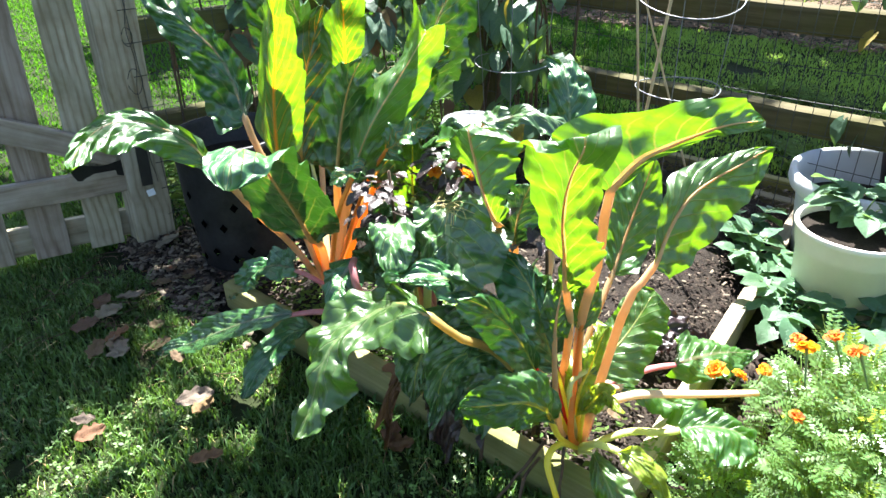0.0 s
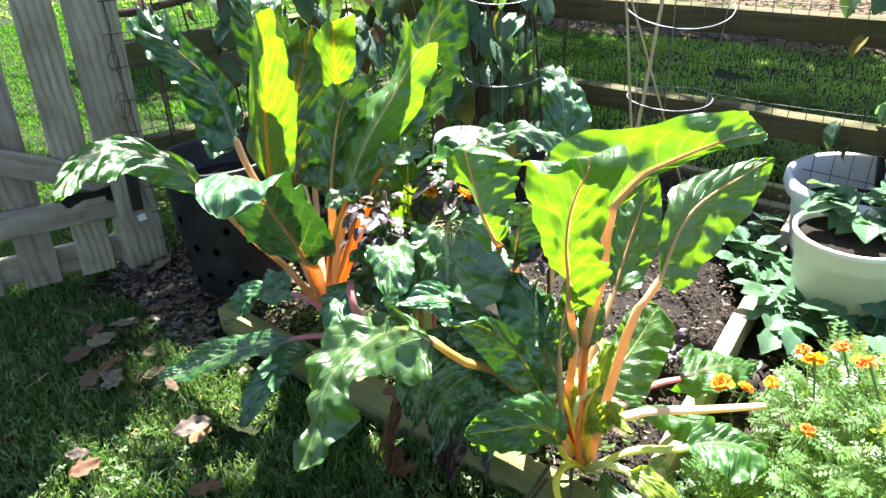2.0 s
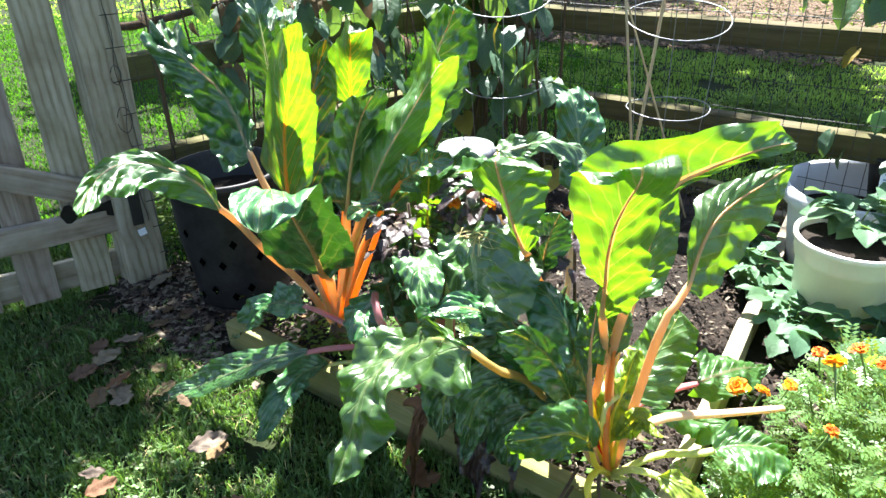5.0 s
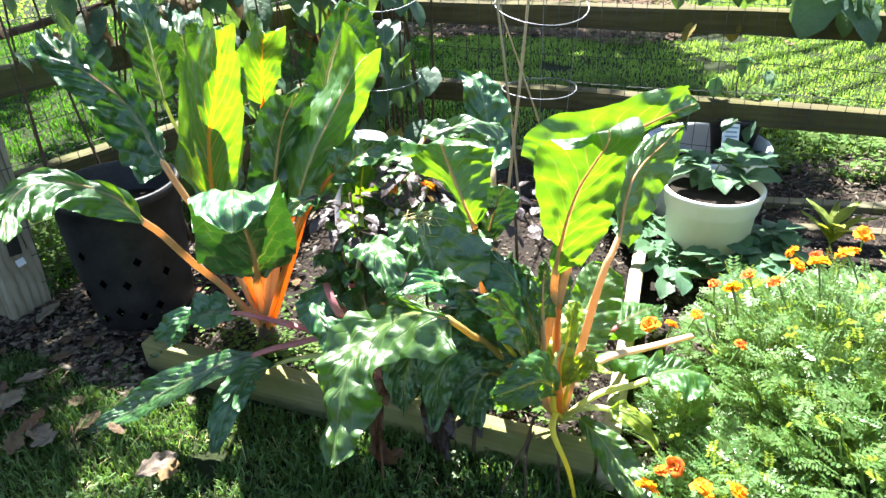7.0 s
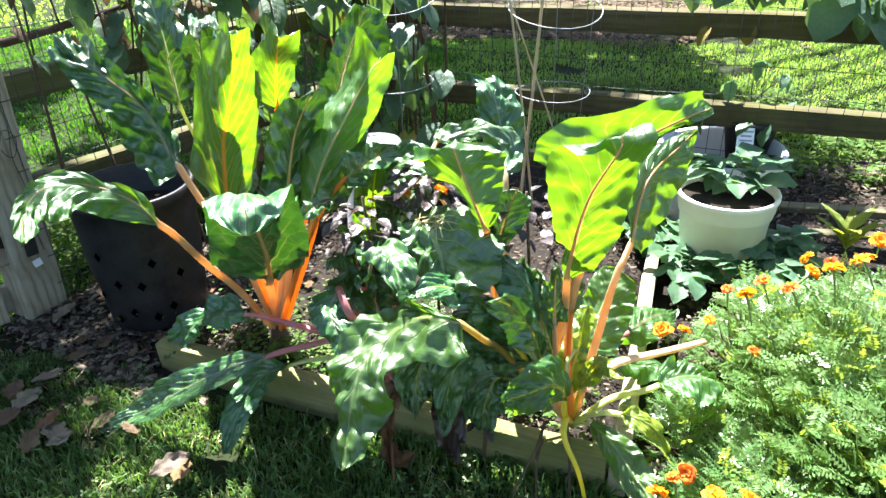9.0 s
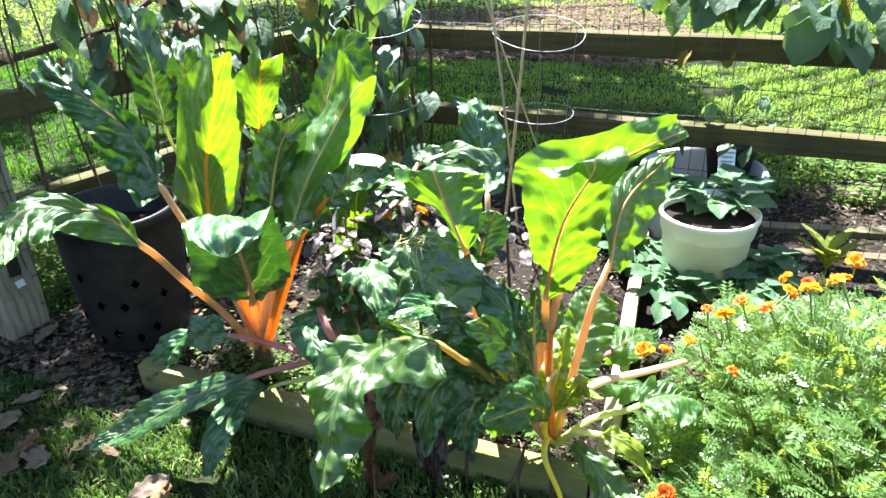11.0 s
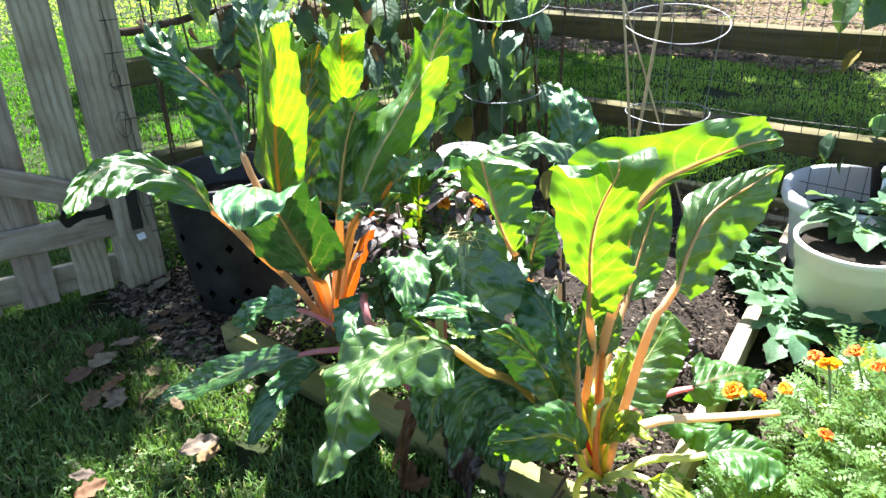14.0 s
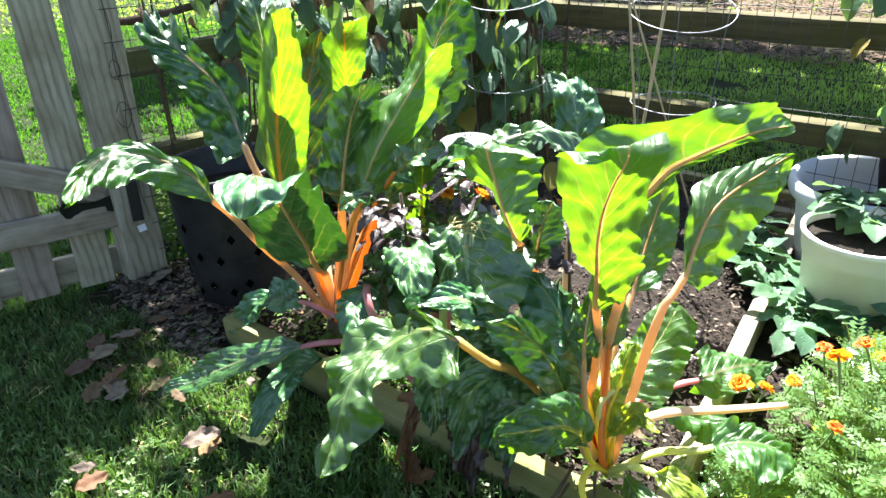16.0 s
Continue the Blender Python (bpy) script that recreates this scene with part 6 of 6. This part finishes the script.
def blades(x, y, z, hgt, wid, rng, lean=0.6):
    """Bent grass blades: five points and two faces each (a quad and a triangle as quads)."""
    n = len(x)
    a, b = rng.uniform(0, 2 * np.pi, n), rng.uniform(0, 2 * np.pi, n)
    ln = rng.uniform(.1, 1.0, n) * lean * hgt
    base = np.stack([x, y, z], 1)
    side = np.stack([np.cos(a), np.sin(a), np.zeros(n)], 1) * wid[:, None] * .5
    bend = np.stack([np.cos(b), np.sin(b), np.zeros(n)], 1)
    mid = base + bend * (ln * .3)[:, None] + np.array([0, 0, 1]) * (hgt * .62)[:, None]
    tip = base + bend * ln[:, None] + np.array([0, 0, 1]) * (hgt * (1 - .35 * lean))[:, None]
    v = np.stack([base - side, base + side, mid + side * .8, mid - side * .8, tip + side * .12, tip - side * .12], 1).reshape(-1, 3)
    o = np.arange(n)[:, None] * 6
    f = np.concatenate([o + np.array([0, 1, 2, 3]), o + np.array([3, 2, 4, 5])], 0)
    return v, f


def lawn(name, label, x0, x1, y0, y1, n, h, w, keep, seed, mat=GRASS, lean=.7):
    rng = np.random.default_rng(seed)
    x, y = rng.uniform(x0, x1, n), rng.uniform(y0, y1, n)
    # tufts: pull the blades towards clump centres
    gx, gy = np.round(x / .045) * .045, np.round(y / .045) * .045
    jit = .5 + .5 * np.sin(gx * 91.7 + gy * 47.3)
    if w < .006:
        x, y = x + (gx - x) * .45 * jit + rng.normal(0, .008, n), y + (gy - y) * .45 * jit + rng.normal(0, .008, n)
    ok = np.array([keep(a, b) for a, b in zip(x, y)])
    x, y = x[ok], y[ok]
    z = np.array([ground_height(a, b) for a, b in zip(x, y)]) - .004
    clump = .65 + .5 * np.array([noise.noise(Vector((a * 4, b * 4, seed))) for a, b in zip(x, y)])
    hgt = h * rng.uniform(.4, 1.15, len(x)) * np.clip(clump, .3, 1.3)
    v, f = blades(x, y, z, hgt, w * rng.uniform(.6, 1.3, len(x)), rng, lean)
    return scatter_mesh(name, label, mat, v, f, "grass")


def left_of(x, y, p, q):
    return (q[0] - p[0]) * (y - p[1]) - (q[1] - p[1]) * (x - p[0]) > 0


FL, FCN, FR = tuple(FENCE_L.xy), tuple(FENCE_C.xy), tuple(FENCE_R.xy)


def near_lawn(x, y):
    """In front of the bed and the gate, thinning out on the bare soil."""
    if in_bed(x, y) or (x > .50 and y > 1.0):
        return False
    d = Vector((x, y, 0)) - BED_C
    if d.dot(BED_V) > 0 and d.dot(BED_U) < 1.3:
        return False
    bare = (x + .75) * .5 + (y - 2.10) * 1.0 + .12 * noise.noise(Vector((x * 5, y * 5, 0)))
    if bare > 0 and d.dot(BED_U) > 1.05 and noise.noise(Vector((x * 14, y * 14, 2))) < .35 and x > -1.2:
        return False
    return noise.noise(Vector((x * 9, y * 9, 7))) > -.42


lawn("lawn_grass", "short patchy lawn grass with clover", -1.75, .75, 1.15, 2.70, 95000, .078, .0046, near_lawn, 1)
lawn("lawn_straw", "dry grass stems among the lawn", -1.9, .6, 1.0, 2.7, 2600, .07, .0028, lambda x, y: not in_bed(x, y) and x < .45, 2, GRASS_DRY, 1.6)
lawn("far_grass", "lawn beyond the garden fence", -4.8, .9, 2.3, 7.6, 120000, .055, .0075, lambda x, y: left_of(x, y, FL, FCN) and left_of(x, y, (-3, .9), FL) and (x < .3 or left_of(x, y, FCN, FR)), 3, SIDE_GRASS)
lawn("side_grass", "rough grass beyond the garden fence", .2, 5.2, 2.0, 7.0, 150000, .055, .0065, lambda x, y: left_of(x, y, FCN, FR) and (x < 1.25 or y + .62 * x > 4.1) and (y + .45 * x < 6.1 or x > 2.9 or noise.noise(Vector((x * 2, y * 2, 9))) > .2) and noise.noise(Vector((x * 4, y * 4, 1))) > -.5, 4, FAR_GRASS)


lawn("distant_grass", "distant lawn far beyond the fence", -11, 12, 6.8, 17, 60000, .07, .03, lambda x, y: True, 5, FAR_GRASS)


def clover(n, seed):
    """Small three-part leaves low in the lawn."""
    rng = np.random.default_rng(seed)
    vs, fs = [], []
    while len(fs) < 3 * n:
        x, y = rng.uniform(-1.7, .5), rng.uniform(1.2, 2.5)
        if not near_lawn(x, y) or noise.noise(Vector((x * 3, y * 3, 4))) < .02:
            continue
        c = np.array([x, y, ground_height(x, y) + rng.uniform(.015, .045)])
        a0, r = rng.uniform(0, 6.28), rng.uniform(.006, .012)
        for k in range(3):
            a = a0 + k * 2.094
            d, e = np.array([math.cos(a), math.sin(a), rng.uniform(-.1, .35)]), np.array([-math.sin(a), math.cos(a), 0])
            o = len(vs)
            vs += [c, c + d * r * .7 + e * r * .5, c + d * r * 1.2, c + d * r * .7 - e * r * .5]
            fs.append((o, o + 1, o + 2, o + 3))
    scatter_mesh("clover", "clover leaves scattered in the lawn", GRASS, vs, np.array(fs), "clover")


clover(500, 6)


def weed_cover(n, seed):
    """Low leafy weeds along the right fence."""
    rng = np.random.default_rng(seed)
    vs, fs = [], []
    while len(fs) < n:
        x, y = rng.uniform(1.3, 3.6), rng.uniform(2.3, 4.3)
        if (not left_of(x, y, (FCN[0] + .1, FCN[1] - .12), (FR[0] + .1, FR[1] - .12))) or noise.noise(Vector((x * 3, y * 3, 4))) < -.25 or not 4.1 < y + .62 * x + .2 * noise.noise(Vector((x * 4, y * 4, 8))) < 5.3:
            continue
        c = np.array([x, y, ground_height(x, y) + rng.uniform(.02, .13) * (.6 + .8 * noise.noise(Vector((x * 5, y * 5, 1))))])
        a, r = rng.uniform(0, 6.28), rng.uniform(.012, .026)
        d, e = np.array([math.cos(a), math.sin(a), rng.uniform(-.4, .5)]), np.array([-math.sin(a), math.cos(a), rng.uniform(-.3, .3)])
        o = len(vs)
        vs += [c - d * r, c + e * r * .55, c + d * r, c - e * r * .55]
        fs.append((o, o + 1, o + 2, o + 3))
    scatter_mesh("weed_cover", "low leafy weeds along the fence foot", WEED, vs, np.array(fs), "weeds")


weed_cover(9000, 8)


def fence_weeds(n, seed):
    """Leafy weeds behind the left fence."""
    rng = np.random.default_rng(seed)
    vs, fs = [], []
    d = (FENCE_C - FENCE_L).normalized()
    for _ in range(n):
        a, b = rng.uniform(.05, 1.35), .06 + abs(rng.normal(0, .22))
        c = FENCE_L + d * a + Vector((-d.y, d.x, 0)) * b
        top = .30 + .22 * noise.noise(Vector((c.x * 4, c.y * 4, 6)))
        c = np.array([c.x, c.y, ground_height(c.x, c.y) + top * rng.uniform(.05, 1.0)])
        g, r = rng.uniform(0, 6.28), rng.uniform(.010, .024)
        u, w = np.array([math.cos(g), math.sin(g), rng.uniform(-.5, .4)]), np.array([-math.sin(g), math.cos(g), rng.uniform(-.3, .3)])
        o = len(vs)
        vs += [c - u * r, c + w * r * .6, c + u * r, c - w * r * .6]
        fs.append((o, o + 1, o + 2, o + 3))
    scatter_mesh("fence_weeds", "leafy green weeds behind the wire fence", WEED, vs, np.array(fs), "weeds")


fence_weeds(5200, 14)


def bed_weeds(n, seed):
    """Small weeds on the bed soil round the chard's crown and along the timber."""
    rng = np.random.default_rng(seed)
    vs, fs = [], []
    for _ in range(n):
        a, b = rng.normal(.66, .26), abs(rng.normal(.04, .16)) + .03
        c = np.array([*(BED_C + BED_U * a + BED_V * b).xy, .08 + rng.uniform(.0, .055)])
        g, r = rng.uniform(0, 6.28), rng.uniform(.005, .012)
        d, e = np.array([math.cos(g), math.sin(g), rng.uniform(-.3, .4)]), np.array([-math.sin(g), math.cos(g), rng.uniform(-.3, .3)])
        o = len(vs)
        vs += [c - d * r, c + e * r * .6, c + d * r, c - e * r * .6]
        fs.append((o, o + 1, o + 2, o + 3))
    scatter_mesh("bed_weeds", "small green weeds on the bed soil", WEED, vs, np.array(fs), "weeds")


bed_weeds(2600, 21)


def flakes(name, label, mat, pts, size, rng, thick=.25):
    """Small flat chips: tilted boxes without a bottom."""
    n = len(pts)
    a = rng.uniform(0, 2 * np.pi, n)
    L, W_ = size * rng.uniform(.5, 1.6, n), size * rng.uniform(.2, .55, n)
    d = np.stack([np.cos(a), np.sin(a), rng.uniform(-.35, .35, n)], 1) * L[:, None] * .5
    s = np.stack([-np.sin(a), np.cos(a), rng.uniform(-.35, .35, n)], 1) * W_[:, None] * .5
    up = np.array([0, 0, 1]) * (W_ * thick)[:, None]
    p = np.asarray(pts)
    v = np.stack([p - d - s, p + d - s, p + d + s, p - d + s, p - d * .9 - s * .8 + up, p + d * .85 - s * .8 + up, p + d * .9 + s * .7 + up, p - d * .8 + s * .8 + up], 1).reshape(-1, 3)
    o = np.arange(n)[:, None] * 8
    q = np.array([[4, 5, 6, 7], [0, 1, 5, 4], [1, 2, 6, 5], [2, 3, 7, 6], [3, 0, 4, 7]])
    f = (o[:, None, :] + q[None]).reshape(-1, 4)
    return scatter_mesh(name, label, mat, v, f, "mulch")


def bed_points(n, rng, z):
    a, b = rng.uniform(.04, 1.22, n), rng.uniform(.04, BED_DEEP - .03, n)
    return [(BED_C.x + BED_U.x * i + BED_V.x * j, BED_C.y + BED_U.y * i + BED_V.y * j, z + .016 * noise.noise(Vector((i * 20, j * 20, 0)))) for i, j in zip(a, b)]


rng = np.random.default_rng(9)
flakes("bed_mulch", "dark bark crumbs on the bed soil", CHIP, bed_points(12000, rng, .074), .011, rng)
flakes("bed_straw", "pale wood bits and dry leaf bits on the bed soil", CHIP_PALE, bed_points(900, rng, .080), .014, rng)
mx = [(x, y) for x, y in zip(rng.uniform(.55, 2.6, 16000), rng.uniform(1.2, 3.0, 16000)) if not in_bed(x, y) and (Vector((x, y, 0)) - BED_C).dot(BED_U) < -.03]
flakes("bark_mulch", "dark brown bark mulch round the pots", CHIP, [(x, y, .030 + .01 * noise.noise(Vector((x * 9, y * 9, 0)))) for x, y in mx[:9000]], .024, rng)
flakes("pale_mulch", "pale wood chips in the mulch", CHIP_PALE, [(x, y, .036) for x, y in mx[9000:10100]], .022, rng)
ls = [(x, y, .034) for x, y in zip(rng.uniform(-1.15, .1, 9000), rng.uniform(1.95, 3.2, 9000)) if not in_bed(x, y) and not left_of(x, y, FL, FCN) and (x + .75) * .8 + (y - 2.12) > -.08]
flakes("soil_litter", "twigs and bark bits on the bare soil", CHIP, ls[::2], .028, rng)
flakes("straw_litter", "grey straw and twig bits on the bare soil", CHIP_PALE, ls[1::3], .03, rng)


def twigs(n, seed):
    """Thin dry twigs and straws on the bare soil and in the lawn."""
    rng = np.random.default_rng(seed)
    items = []
    while len(items) < n:
        x, y = rng.uniform(-1.2, -.3), rng.uniform(1.75, 2.7)
        if in_bed(x, y) or left_of(x, y, FL, FCN):
            continue
        a, L, z = rng.uniform(0, 6.28), rng.uniform(.02, .055), ground_height(x, y) + .035
        d = np.array([math.cos(a), math.sin(a), rng.uniform(-.12, .12)]) * L
        c = np.array([x, y, z])
        items.append(tube([c - d, c + np.array([rng.normal(0, .008), rng.normal(0, .008), .006]), c + d], [.0017, .001], 4, n=4))
    v, f = tubes(items)
    ob = new("twig_litter", mesh_of("twig_litter", v, f, TWIG))
    tagged(ob, "thin dry twigs lying on the soil", "twigs", kind="stuff")


twigs(130, 33)


def far_litter(n, x0, x1, y0, y1, seed):
    rng = np.random.default_rng(seed)
    x, y = rng.uniform(x0, x1, n), rng.uniform(y0, y1, n)
    pts = [(a, b, ground_height(a, b) + .015 + .02 * rng.random()) for a, b in zip(x, y) if left_of(a, b, FCN, FR) and b + .45 * a + .5 * noise.noise(Vector((a * 1.3, b * 1.3, 9))) > 6.0 and a < 3.1]
    return flakes("leaf_litter", "brown leaf litter beyond the fence", LITTER, pts, .038, rng, .15)


far_litter(17000, .2, 3.2, 4.2, 8.0, 12)


# ---- shade trees, out of sight beyond the garden ----
def shade_tree(at, crown, label, seed, leaves, gap):
    """Trunk, limbs and a loose crown of single leaves round the given centres (x, y, z, radius)."""
    th = thing("shade_tree", label, "tree", at, "shade trees")
    rnd = random.Random(seed)
    items = []
    top = np.array([0.0, 0, 3.6])
    items.append(tube([(0, 0, -.2), (.05, .02, 1.8), tuple(top)], [.22, .17, .13], 10, n=10))
    v, f = tubes(items)
    part("trunk", mesh_of("trunk", v, f, TWIG), TWIG, th)
    rng = np.random.default_rng(seed)
    vs, fs = [], []
    for cx, cy, cz, r in crown:
        c = np.array([cx - at[0], cy - at[1], cz - at[2]])
        v, f = tube([tuple(top), tuple(top * .4 + c * .6 + np.array([0, 0, .3])), tuple(c)], [.07, .03, .012], 6, n=10)
        part("limb", mesh_of("limb", v, f, TWIG), TWIG, th)
        n = int(leaves * r * r)
        k = 0
        while k < n:
            p = rng.normal(0, .5, 3) * np.array([r, r, r * .5])
            if np.linalg.norm(p) > r * 1.15:
                continue
            q = p + c
            k += 1
            if noise.noise(Vector(q * 1.9)) + .8 * noise.noise(Vector(q * 5.5)) < gap:
                continue
            a = rng.uniform(0, 6.283)
            d = np.array([math.cos(a), math.sin(a), rng.uniform(-.5, .3)]) * rng.uniform(.05, .09)
            s = np.array([-math.sin(a), math.cos(a), rng.uniform(-.4, .4)]) * rng.uniform(.025, .04)
            o = len(vs)
            vs += [q - d, q + s, q + d, q - s]
            fs.append((o, o + 1, o + 2, o + 3))
    tagged(part("crown", mesh_of("crown", vs, fs, VINE, smooth=False), VINE, th), kind="stuff")


def over(x, y, h):
    """The place at height h whose shadow falls at (x, y)."""
    return (x + sd.x / sd.z * h, y + sd.y / sd.z * h, h)


shade_tree((-8.0, 7.0, 0), [(*over(-1.85, 1.0, 4.6), .7), (*over(-1.45, 2.2, 4.9), .8), (*over(-2.6, 1.8, 5.2), 1.2), (*over(-1.5, .3, 4.8), .8), (*over(-.75, 3.25, 5.1), .5), (*over(-.9, 3.9, 5.2), .6), (*over(-2.3, 4.8, 5.3), .6), (*over(-1.10, 1.25, 4.6), .30), (*over(-1.12, 1.75, 4.7), .30), (*over(-1.25, 1.45, 4.6), .3), (*over(-.84, 1.42, 4.6), .20), (*over(-.80, 1.60, 4.6), .12), (*over(-.97, 1.55, 4.6), .16), (*over(-.90, 1.25, 4.6), .16), (*over(-.22, 1.57, 4.6), .12), (*over(-.04, 1.52, 4.6), .11), (*over(-1.1, 1.95, 4.6), .2), (*over(-.69, 1.60, 4.6), .13), (*over(-.70, 1.50, 4.6), .15), (*over(-.67, 1.62, 4.6), .13), (*over(-.34, 1.46, 4.6), .11)], "tall tree with a loose leafy crown", 3, 2600, -.17)
shade_tree((8.5, 9.0, 0), [(*over(1.05, 3.05, 5.1), .45), (*over(.45, 3.35, 5.0), .5), (*over(1.7, 2.75, 5.2), .4), (*over(.7, 3.75, 5.0), .8), (*over(1.5, 3.5, 5.3), .7), (*over(1.5, 4.4, 5.4), .55), (*over(.1, 4.6, 5.4), 1.0), (*over(1.1, 5.3, 5.4), .8), (*over(1.55, 4.75, 5.4), .6), (*over(1.85, 4.5, 5.4), .5), (*over(1.9, 4.95, 5.4), .45), (*over(1.75, 4.15, 5.4), .45), (*over(.3, 6.4, 5.8), .9), (*over(.9, 7.9, 6.0), 1.2), (*over(-.6, 8.2, 6.2), 1.2)], "tall tree with a loose leafy crown", 4, 3000, -.24)
